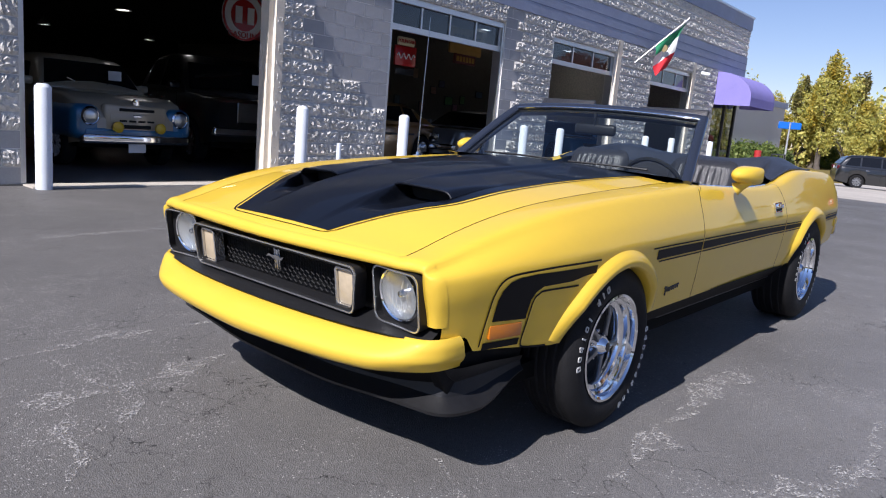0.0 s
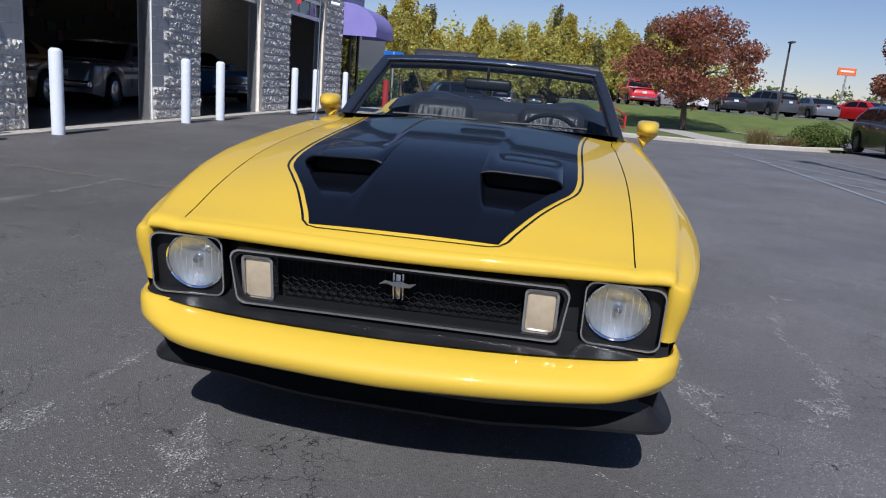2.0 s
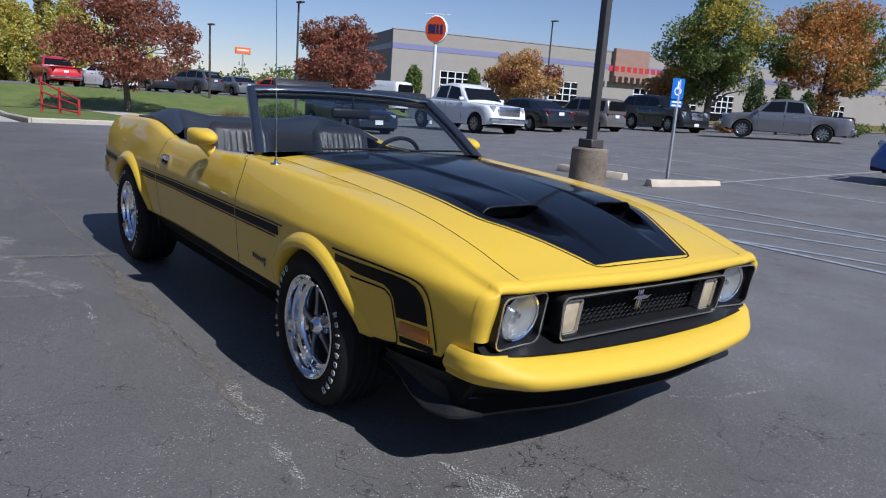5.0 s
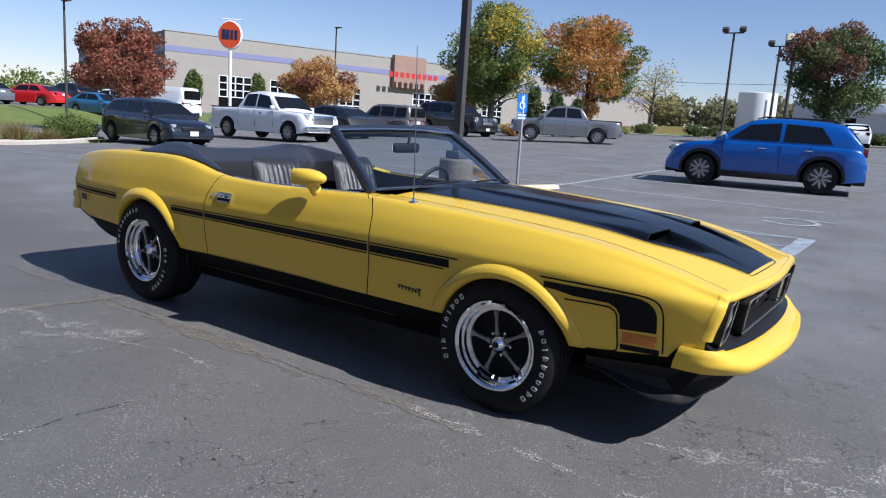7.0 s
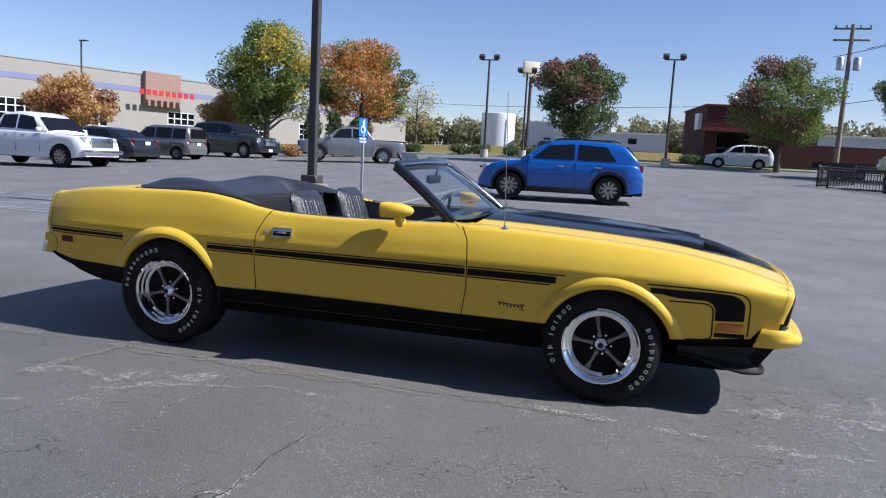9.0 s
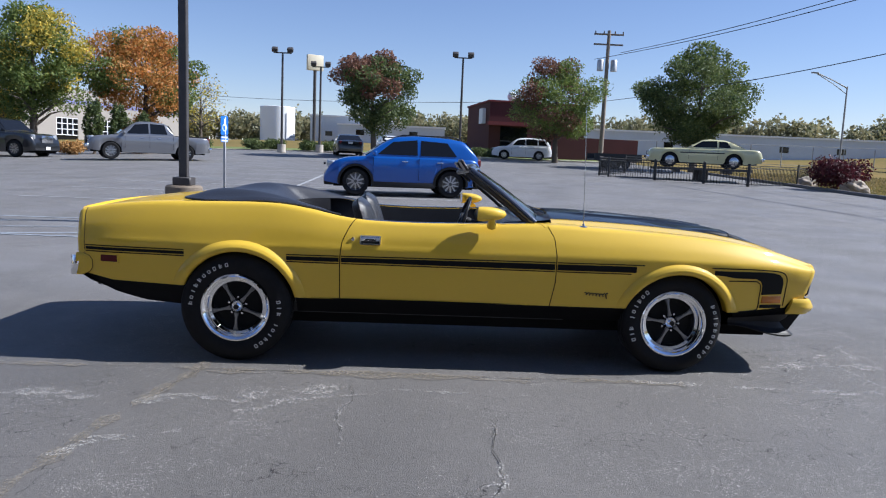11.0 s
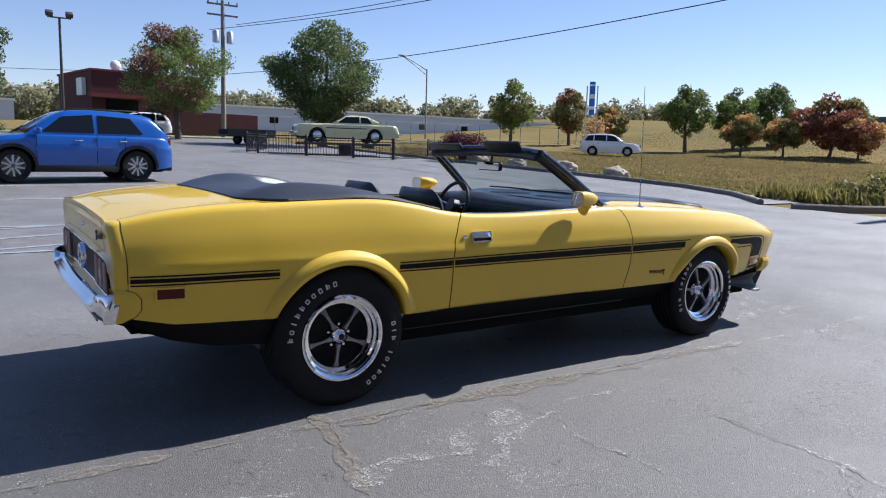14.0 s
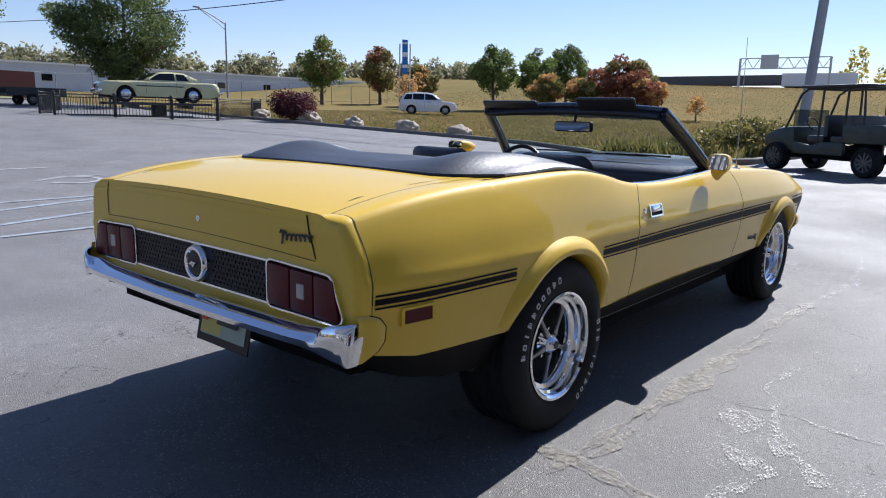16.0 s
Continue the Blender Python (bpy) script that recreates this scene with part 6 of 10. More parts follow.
def road_wheel(x, y, side, r, width, turn, long_at, short_at):
    """A tyre on a five-spoke steel wheel, outer face towards side."""
    w = part("wheel", bmesh.new(), STEEL, car, "five-spoke chrome wheel with white-marked tyre", at=T(x, y, r) @ Matrix.Diagonal((1, side, 1, 1)))
    rr = 0.206
    h = width / 2
    prof = [(rr - 0.004, -h + 0.02), (rr + 0.012, -h + 0.006), (rr + 0.05, -h - 0.006), (r - 0.045, -h - 0.002), (r - 0.014, -h + 0.014), (r, -h + 0.035)]
    for k in range(5):
        yy = -h + 0.045 + (2 * h - 0.09) * k / 4
        prof += [(r, yy - 0.012 + 0.004), (r, yy + 0.012 - 0.004), (r - 0.007, yy + 0.012), (r - 0.007, yy + 0.016)] if k < 4 else [(r, yy)]
    prof += [(r, h - 0.035), (r - 0.014, h - 0.014), (r - 0.045, h + 0.002), (rr + 0.05, h + 0.006), (rr + 0.012, h - 0.006), (rr - 0.004, h - 0.02)]
    ty = part("tyre", lathe_bm(prof, 64, "y"), RUBBER, w, "black tyre with raised white marks")
    part("rim", lathe_bm([(rr + 0.002, h - 0.018), (rr + 0.006, h - 0.004), (rr - 0.003, h - 0.002), (rr - 0.012, h - 0.010), (rr - 0.015, h - 0.030), (rr - 0.026, h - 0.035), (rr - 0.030, h - 0.050), (rr - 0.046, h - 0.056), (rr - 0.052, h - 0.066), (rr - 0.056, h - 0.10)], 56, "y"), CHROME, w, angle=25)
    part("wheel_disc", lathe_bm([(0.0, h - 0.090), (rr - 0.07, h - 0.105), (rr - 0.055, h - 0.095)], 40, "y"), DARK, w)
    for k in range(5):
        a = turn + 2 * math.pi * k / 5
        o = [(-0.014, 0.042), (0.014, 0.042), (0.0075, 0.075), (0.008, 0.120), (0.015, 0.154), (-0.015, 0.154), (-0.008, 0.120), (-0.0075, 0.075)]
        bm = prism_bm(o, h - 0.060, h - 0.078, "xz", 0.003)
        for v in bm.verts:
            q = math.hypot(v.co.x, v.co.z)
            v.co.y += 0.018 * (1 - q / 0.154)
        part("spoke", bm, SPOKE, w, at=Matrix.Rotation(a, 4, "Y"))
        b = a + math.pi / 5
        part("lug_nut", lathe_bm([(0.0, 0.016), (0.007, 0.014), (0.009, 0.0)], 8, "y"), CHROME, w, at=T(0.056 * math.sin(b), h - 0.080, 0.056 * math.cos(b)))
    part("centre_cap", lathe_bm([(0.0, h - 0.026), (0.018, h - 0.027), (0.026, h - 0.036), (0.036, h - 0.046), (0.040, h - 0.066), (0.046, h - 0.085)], 28, "y"), CHROME, w)
    part("cap_disc", lathe_bm([(0.0, h - 0.0245), (0.016, h - 0.0255), (0.017, h - 0.028)], 20, "y"), BLACK_PAINT, w)
    sidewall_marks(long_at, 1.45, (0, 2, 0, 3, 3, 2, 2, 1, 3, 2), rr + 0.066, h + 0.004, ty)
    sidewall_marks(short_at, 1.36, (0, 3, 2, 1, 3, 1, -1, 2, 1, 0), rr + 0.066, h + 0.004, ty)
    return w


for side in (-1, 1):
    road_wheel(1.385, side * 0.755, side, 0.322, 0.235, 0.3 + 0.5 * side, (-1.76, 2.1)[side > 0], (1.36, -1.05)[side > 0])
    road_wheel(-1.385, side * 0.755, side, 0.342, 0.265, 1.1 + 0.4 * side, (0.84, 2.0)[side > 0], (-2.02, -1.1)[side > 0])


# ---- vehicles ----
GLASS_DARK = CAR_GLASS
ALLOY = paint("alloy_wheel", (0.50, 0.50, 0.51), 0.3, metal=0.9)
DARK_ALLOY = paint("dark_alloy_wheel", (0.13, 0.13, 0.135), 0.35, metal=0.8)
HEAD_CLEAR = paint("clear_lamp", (0.42, 0.44, 0.46), 0.10, coat=1.0, metal=0.3)
PLATE = paint("plate_white", (0.7, 0.7, 0.7), 0.5)


def car_paint(name, col, metal=0.0, rough=0.3):
    return paint(name, col, rough, metal=metal, coat=1.0, vary=0.02, scale=2)


def wheel_for(parent, x, y, r, w, side, rim):
    wh = part("wheel", bmesh.new(), rim, parent, at=T(x, y, r) @ Matrix.Diagonal((1, side, 1, 1)))
    h = w / 2
    part("tyre", lathe_bm([(r * 0.64, -h + 0.01), (r * 0.70, -h), (r * 0.93, -h), (r, -h + 0.03), (r, h - 0.03), (r * 0.93, h), (r * 0.70, h), (r * 0.64, h - 0.01)], 32, "y"), RUBBER, wh)
    rm = part("rim", lathe_bm([(0.0, h - 0.02), (r * 0.12, h - 0.022), (r * 0.16, h - 0.05), (r * 0.52, h - 0.075), (r * 0.60, h - 0.02), (r * 0.66, h - 0.006), (r * 0.66, -h + 0.02)], 32, "y"), DARK_ALLOY, wh)
    for k in range(5):
        a = 2 * math.pi * k / 5 + 0.3
        for d in (-0.16, 0.16):
            part("spoke", prism_bm([(-0.020, r * 0.12), (0.020, r * 0.12), (0.026 + d * 0.25, r * 0.62), (-0.012 + d * 0.25, r * 0.62)], h - 0.045, h - 0.012, "xz"), rim, rm, at=Matrix.Rotation(a + d, 4, "Y"))


def soft(table, x, r=0.10):
    """A table's line with its corners rounded."""
    return sum(w * lerp_table(table, x + d * r) for d, w in ((-1, 0.12), (-0.5, 0.22), (0, 0.32), (0.5, 0.22), (1, 0.12)))


def vehicle(name, label, category, x, y, heading, spec, body_mat, group="", z=None, rim=ALLOY, lower=None):
    """A road vehicle. spec: length, width, wheelbase, wheel radius, top line, roof line, window breaks and lamp heights.
    x, y: its middle; heading: degrees from east of its front."""
    L, W, WB, R = spec["L"], spec["W"], spec["WB"], spec["R"]
    base = gxy(x, y) if z is None else z
    ob = thing(name, label, category, pose(x, y, base, 0, 0, heading), group)
    xf, xr = L / 2, -L / 2
    top = spec["top"]           # (x, z) of bonnet, belt and boot, from the tail to the nose
    roof = spec.get("roof")     # (x, z) from the rear base over the roof to the screen's base
    ax_f = spec.get("axle", xf - 0.20 * L)
    axles = (ax_f, ax_f - WB)
    cl = spec.get("clear", 0.22)
    hw = W / 2

    def width(px):
        e = max(0.0, (abs(px) - (L / 2 - 0.45)) / 0.45)
        return hw * (1 - 0.16 * e ** 2.2)

    def low(px):
        zz = cl + 0.10 * max(0, (abs(px) - (L / 2 - 0.6)) / 0.6)
        for a in axles:
            r = R * 1.18
            if abs(px - a) < r:
                zz = max(zz, R * 0.96 + math.sqrt(r * r - (px - a) ** 2))
        return zz
    xs = sorted(set([round(v, 3) for v in linspace(xr, xf, 60)] + [round(a + d * R * 1.18, 3) for a in axles for d in (-1, -0.98, -0.9, -0.7, -0.4, 0, 0.4, 0.7, 0.9, 0.98, 1)]))

    def sec(px, v):
        w, zt, zb = width(px), soft(top, px), low(px)
        zb = min(zb, zt - 0.12)
        P = [(w * 0.955, zb), (w * 0.985, zb + 0.35 * (zt - zb)), (w, zb + 0.62 * (zt - zb)), (w * 0.985, zt - 0.07), (w * 0.955, zt - 0.015), (w * 0.90, zt), (w * 0.5, zt + 0.012), (0, zt + 0.016)]
        yy, zz = P[v]
        return yy, zz
    bm = bmesh.new()
    rows = []
    for px in xs:
        half = [sec(px, v) for v in range(8)]
        ring = [(px, -a, b) for a, b in half] + [(px, a, b) for a, b in half[-2::-1]]
        rows.append([bm.verts.new(p) for p in ring])
    for a, b in zip(rows, rows[1:]):
        for k in range(len(a) - 1):
            bm.faces.new((a[k], a[k + 1], b[k + 1], b[k]))
    bm.faces.new(rows[0]), bm.faces.new(rows[-1][::-1])
    bmesh.ops.recalc_face_normals(bm, faces=bm.faces)
    body = part("body", bm, body_mat, ob, angle=50)
    box("underbody", xr + 0.25, xf - 0.25, -hw * 0.86, hw * 0.86, cl - 0.02, cl + 0.22, UNDER, ob)
    if lower:
        for s in (-1, 1):
            box("sill_cladding", axles[1] + R * 1.2, axles[0] - R * 1.2, s * hw * 0.95, s * (hw + 0.006), cl - 0.01, cl + 0.13, lower, ob, bevel=0.01)
            for a in axles:
                part("arch_cladding", frame_bm([(a + R * 1.34 * math.cos(t), R * 0.96 + R * 1.34 * math.sin(t)) for t in linspace(0, math.pi, 20)] + [(a - R * 1.3, R * 0.8), (a + R * 1.3, R * 0.8)], [(a + R * 1.17 * math.cos(t), R * 0.96 + R * 1.17 * math.sin(t)) for t in linspace(0, math.pi, 20)] + [(a - R * 1.17, R * 0.8), (a + R * 1.17, R * 0.8)], s * hw * 0.93, s * (hw + 0.012), "xz"), lower, ob)
        box("lower_bumper", xf - 0.25, xf + 0.01, -hw * 0.80, hw * 0.80, cl, cl + 0.22, lower, ob, bevel=0.04)
        box("lower_bumper", xr - 0.01, xr + 0.25, -hw * 0.80, hw * 0.80, cl, cl + 0.22, lower, ob, bevel=0.04)
    if roof:
        wr = spec.get("wr", hw * 0.74)
        rx0, rx1 = roof[0][0], roof[-1][0]
        zmax = max(p[1] for p in roof)

        def side_at(px, pz):
            zb = lerp_table(top, px)
            t = min(1, max(0, (pz - zb) / max(0.05, zmax - zb)))
            return width(px) * 0.945 + (wr - width(px) * 0.945) * t ** 1.15
        gx = sorted(set([round(v, 3) for v in linspace(rx0, rx1, 36)] + [round(p[0], 3) for p in roof]))
        bm = bmesh.new()
        rows = []
        for px in gx:
            zr, zb = soft(roof, px, 0.14), lerp_table(top, px) - 0.03
            pts = []
            for t in linspace(0, 1, 6):
                zz = zb + (zr - zb) * t
                yy = side_at(px, zz)
                if t == 1:
                    yy -= 0.05 if zr - zb > 0.2 else 0
                pts.append((yy, zz if t < 1 else zr))
            pts += [(pts[-1][0] * 0.5, zr + 0.02), (0, zr + 0.025)]
            ring = [(px, -a, b) for a, b in pts] + [(px, a, b) for a, b in pts[-2::-1]]
            rows.append([bm.verts.new(p) for p in ring])
        for a, b in zip(rows, rows[1:]):
            for k in range(len(a) - 1):
                bm.faces.new((a[k], a[k + 1], b[k + 1], b[k]))
        bm.faces.new(rows[0]), bm.faces.new(rows[-1][::-1])
        bmesh.ops.recalc_face_normals(bm, faces=bm.faces)
        part("cabin", bm, spec.get("roof_mat", body_mat), ob, angle=55)
        # side windows
        for poly in spec["win"]:
            for s in (-1, 1):
                bm = bmesh.new()
                n = 5
                # each pane: four corners (x, z) in order, drawn as a small grid on the cabin side
                (ax, az), (bx, bz), (cx, cz), (dx, dz) = poly
                vs = []
                for i in range(n + 1):
                    u = i / n
                    for j in range(n + 1):
                        v = j / n
                        px = (ax * (1 - u) + bx * u) * (1 - v) + (dx * (1 - u) + cx * u) * v
                        pz = (az * (1 - u) + bz * u) * (1 - v) + (dz * (1 - u) + cz * u) * v
                        vs.append(bm.verts.new((px, s * (side_at(px, pz) + 0.008), pz)))
                for i in range(n):
                    for j in range(n):
                        bm.faces.new((vs[i * (n + 1) + j], vs[(i + 1) * (n + 1) + j], vs[(i + 1) * (n + 1) + j + 1], vs[i * (n + 1) + j + 1]))
                part("side_window", bm, GLASS_DARK, ob)
        for nm, (p0, p1), sg in (("windscreen", spec["ws"], 1), ("rear_window", spec["rw"], -1)):
            (x0, z0), (x1, z1) = p0, p1
            vs = []
            for u in linspace(-1, 1, 9):
                for v in linspace(0, 1, 4):
                    px, pz = x0 + (x1 - x0) * v, z0 + (z1 - z0) * v
                    vs.append((px + sg * (0.014 + 0.0), u * (side_at(px, pz) - 0.05) * 0.97, pz + 0.016))
            fs = [(i * 4 + j, (i + 1) * 4 + j, (i + 1) * 4 + j + 1, i * 4 + j + 1) for i in range(8) for j in range(3)]
            part_me(nm, mesh_of(nm, vs, fs, GLASS_DARK), ob)
        if spec.get("mirrors", True):
            mx, mz = spec["ws"][0][0] - 0.22, spec["ws"][0][1] + 0.06
            for s in (-1, 1):
                part("wing_mirror", box_bm(0.12, 0.20, 0.14, 0.04, 3, at=T(mx, s * (hw + 0.06), mz)), spec.get("mirror_mat", body_mat), ob)
    for s in (-1, 1):
        for a in axles:
            part("wheel_well", prism_bm([(a + R * 1.19 * math.cos(t), R * 0.96 + R * 1.19 * math.sin(t)) for t in linspace(0, math.pi, 15)] + [(a - R * 1.1, cl + 0.05), (a + R * 1.1, cl + 0.05)], s * hw * 0.40, s * hw * 0.78, "xz"), UNDER, ob)
            wheel_for(ob, a, s * (hw - 0.115), R, 0.22, s, rim)
    hz, tz = spec.get("hz", 0.72), spec.get("tz", 0.85)
    for s in (-1, 1):
        part("headlamp", box_bm(0.20, spec.get("hl_w", 0.34) * 0.9, spec.get("hl_h", 0.14), 0.05, 3, at=T(xf - 0.215, s * (hw * 0.84 - 0.145), hz) @ Matrix.Rotation(s * radians(-30), 4, "Z")), HEAD_CLEAR, ob)
        part("tail_lamp", box_bm(0.16, 0.22, spec.get("tl_h", 0.20), 0.03, 3, at=T(xr + 0.125, s * (hw * 0.84 - 0.10), tz) @ Matrix.Rotation(s * radians(20), 4, "Z")), RED_LENS, ob)
        for hx in spec.get("handles", ()):
            part("door_handle", box_bm(0.17, 0.03, 0.03, 0.01, 2, at=T(hx, s * (hw * 0.985 + 0.006), lerp_table(top, hx) - 0.13)), spec.get("handle_mat", CHROME), ob)
        for dx in spec.get("door_gaps", ()):
            part("door_gap", box_bm(0.010, 0.010, lerp_table(top, dx) - cl - 0.22, 0.0, 1, at=T(dx, s * (hw * 0.992), (lerp_table(top, dx) + cl + 0.16) / 2)), DARK, ob)
    part("front_grille", box_bm(0.06, hw * spec.get("gr_w", 0.95), spec.get("gr_h", 0.16), 0.02, 2, at=T(xf - 0.012, 0, spec.get("gr_z", 0.60))), spec.get("gr_mat", MATT_BLACK), ob)
    part("plate", box_bm(0.012, 0.30, 0.15, 0.0, 1, at=T(xf + 0.024, 0, spec.get("pz", 0.45))), PLATE, ob)
    part("plate", box_bm(0.012, 0.30, 0.15, 0.0, 1, at=T(xr - 0.010, 0, tz - 0.02)), PLATE, ob)
    if spec.get("bumper"):
        part("front_bumper", box_bm(0.16, W * 0.95, 0.15, 0.04, 3, at=T(xf + 0.01, 0, spec["bumper"])), CHROME, ob)
        part("rear_bumper", box_bm(0.16, W * 0.95, 0.15, 0.04, 3, at=T(xr - 0.01, 0, spec["bumper"])), CHROME, ob)
    if spec.get("mouldings"):
        for s in (-1, 1):
            box("side_moulding", axles[1] + R * 1.3, axles[0] - R * 1.3, s * (hw - 0.012), s * (hw + 0.008), spec["mouldings"], spec["mouldings"] + 0.045, MATT_BLACK, ob)
            for a in axles:
                part("wheel_cover", lathe_bm([(0.0, 0.03), (R * 0.2, 0.028), (R * 0.5, 0.015), (R * 0.62, 0.0)], 24, "y"), STEEL, ob, "bright wheel cover", at=T(a, s * (hw - 0.005), R) @ Matrix.Diagonal((1, s, 1, 1)))
    if spec.get("bed"):
        b0, b1 = spec["bed"]
        zt = lerp_table(top, (b0 + b1) / 2)
        box("load_bed", b0, b1, -hw * 0.80, hw * 0.80, zt - 0.02, zt + 0.020, DARK, ob)
        for s in (-1, 1):
            box("bed_rail", b0, b1, s * hw * 0.80, s * hw * 0.93, zt, zt + 0.035, spec.get("rail_mat", MATT_BLACK), ob, bevel=0.01)
    if spec.get("rack"):
        for s in (-1, 1):
            part("roof_rail", tube_bm([(spec["rack"][0], s * 0.56, spec["rack"][2]), (spec["rack"][0] + 0.15, s * 0.56, spec["rack"][2] + 0.05), (spec["rack"][1] - 0.15, s * 0.56, spec["rack"][2] + 0.05), (spec["rack"][1], s * 0.56, spec["rack"][2])], 0.018, 6), MATT_BLACK, ob)
    return ob


def q(*p):
    return list(p)


CROSSOVER = dict(L=4.27, W=1.80, WB=2.57, R=0.36, axle=1.31, clear=0.24, top=q((-2.135, 0.55), (-2.10, 0.95), (-1.9, 1.04), (-0.9, 1.06), (0.75, 1.05), (1.0, 1.04), (1.50, 0.995), (1.80, 0.915), (2.02, 0.76), (2.135, 0.48)),
                 roof=q((-2.02, 1.02), (-1.85, 1.30), (-1.65, 1.52), (-1.2, 1.58), (-0.3, 1.61), (0.25, 1.56), (0.65, 1.34), (1.06, 1.03)), win=q(((-1.42, 1.10), (-0.42, 1.10), (-0.44, 1.50), (-1.16, 1.46)), ((-0.34, 1.10), (0.74, 1.10), (0.32, 1.44), (-0.34, 1.51))),
                 ws=((1.04, 1.06), (0.28, 1.53)), rw=((-2.0, 1.10), (-1.68, 1.49)), hz=0.80, tz=0.96, handles=(-0.95, 0.0), door_gaps=(-1.0, -0.38, 0.85), hl_h=0.18, rack=(-1.5, 0.2, 1.585), gr_h=0.06, gr_z=0.80)
HATCH = dict(L=4.40, W=1.78, WB=2.67, R=0.32, axle=1.30, clear=0.18, top=q((-2.2, 0.5), (-2.17, 0.88), (-2.0, 0.96), (-0.9, 0.97), (0.8, 0.94), (1.1, 0.93), (1.75, 0.82), (2.1, 0.70), (2.2, 0.45)),
             roof=q((-2.05, 0.95), (-1.85, 1.22), (-1.5, 1.42), (-0.8, 1.48), (0.0, 1.48), (0.45, 1.36), (1.2, 0.95)), win=q(((-1.75, 1.04), (-0.55, 1.02), (-0.55, 1.40), (-1.45, 1.36)), ((-0.46, 1.02), (0.75, 1.0), (0.30, 1.35), (-0.46, 1.40))),
             ws=((1.15, 0.98), (0.45, 1.37)), rw=((-2.02, 1.02), (-1.62, 1.38)), hz=0.66, tz=0.85, handles=(-1.0, 0.1), door_gaps=(-0.5, 0.8), gr_z=0.58, gr_h=0.15)
SEDAN = dict(L=4.95, W=1.87, WB=2.87, R=0.33, axle=1.50, clear=0.19, top=q((-2.47, 0.55), (-2.43, 0.92), (-2.1, 1.02), (-1.6, 1.0), (0.9, 0.95), (1.2, 0.93), (2.0, 0.84), (2.38, 0.72), (2.47, 0.45)),
             roof=q((-1.95, 1.0), (-1.3, 1.32), (-0.8, 1.45), (0.1, 1.46), (0.55, 1.35), (1.3, 0.94)), win=q(((-1.35, 1.04), (-0.42, 1.03), (-0.42, 1.39), (-0.95, 1.36)), ((-0.34, 1.03), (0.85, 1.0), (0.40, 1.34), (-0.34, 1.39))),
             ws=((1.26, 0.98), (0.55, 1.37)), rw=((-1.9, 1.03), (-1.2, 1.37)), hz=0.70, tz=0.88, handles=(-0.9, 0.15), door_gaps=(-0.38, 0.9))
SUV = dict(L=4.75, W=1.90, WB=2.75, R=0.36, axle=1.40, clear=0.24, top=q((-2.37, 0.6), (-2.34, 1.05), (-2.2, 1.12), (0.8, 1.08), (1.1, 1.06), (1.9, 1.0), (2.28, 0.85), (2.37, 0.5)),
           roof=q((-2.25, 1.1), (-2.05, 1.5), (-1.8, 1.68), (-0.8, 1.74), (0.1, 1.72), (0.5, 1.58), (1.15, 1.08)), win=q(((-2.0, 1.18), (-1.3, 1.18), (-1.3, 1.62), (-1.75, 1.58)), ((-1.22, 1.18), (-0.32, 1.17), (-0.32, 1.65), (-1.22, 1.64)), ((-0.24, 1.17), (0.75, 1.15), (0.35, 1.57), (-0.24, 1.64))),
           ws=((1.1, 1.12), (0.5, 1.60)), rw=((-2.24, 1.2), (-1.92, 1.60)), hz=0.86, tz=1.05, handles=(-0.9, 0.1), door_gaps=(-1.26, -0.28, 0.82), gr_h=0.2, gr_z=0.8)
BIG_SUV = dict(SUV, L=5.20, W=2.04, WB=2.95, R=0.40, axle=1.58, top=q((-2.6, 0.6), (-2.57, 1.15), (-2.4, 1.22), (0.8, 1.2), (1.2, 1.18), (2.2, 1.14), (2.5, 1.0), (2.6, 0.55)), roof=q((-2.5, 1.2), (-2.35, 1.6), (-2.15, 1.82), (-0.8, 1.9), (0.1, 1.87), (0.5, 1.74), (1.1, 1.2)),
               win=q(((-2.25, 1.3), (-1.4, 1.3), (-1.4, 1.76), (-2.1, 1.72)), ((-1.32, 1.3), (-0.35, 1.29), (-0.35, 1.8), (-1.32, 1.78)), ((-0.27, 1.29), (0.75, 1.27), (0.4, 1.7), (-0.27, 1.79))), ws=((1.06, 1.24), (0.5, 1.76)), rw=((-2.49, 1.32), (-2.22, 1.74)), hz=0.95, gr_h=0.36, gr_z=0.88, gr_w=0.75, gr_mat=STEEL, hl_h=0.3, hl_w=0.26)
PICKUP = dict(L=5.85, W=2.03, WB=3.68, R=0.40, axle=1.98, clear=0.34, top=q((-2.92, 0.62), (-2.90, 1.20), (-1.05, 1.24), (-0.6, 1.24), (1.1, 1.22), (1.4, 1.22), (2.5, 1.14), (2.84, 1.02), (2.92, 0.62)),
              roof=q((-1.0, 1.22), (-0.86, 1.60), (-0.70, 1.84), (0.0, 1.93), (0.55, 1.90), (0.95, 1.68), (1.42, 1.22)), win=q(((-0.72, 1.32), (0.02, 1.31), (0.02, 1.82), (-0.60, 1.78)), ((0.10, 1.31), (1.08, 1.27), (0.72, 1.74), (0.10, 1.82))),
              ws=((1.38, 1.26), (0.90, 1.74)), rw=((-1.0, 1.32), (-0.80, 1.74)), hz=0.98, tz=0.98, hl_h=0.28, tl_h=0.36, gr_h=0.34, gr_z=0.93, gr_w=1.05, gr_mat=STEEL, bumper=0.60, bed=(-2.85, -1.05), handles=(-0.35, 0.4), door_gaps=(-0.98, 0.06, 1.12), pz=0.60)
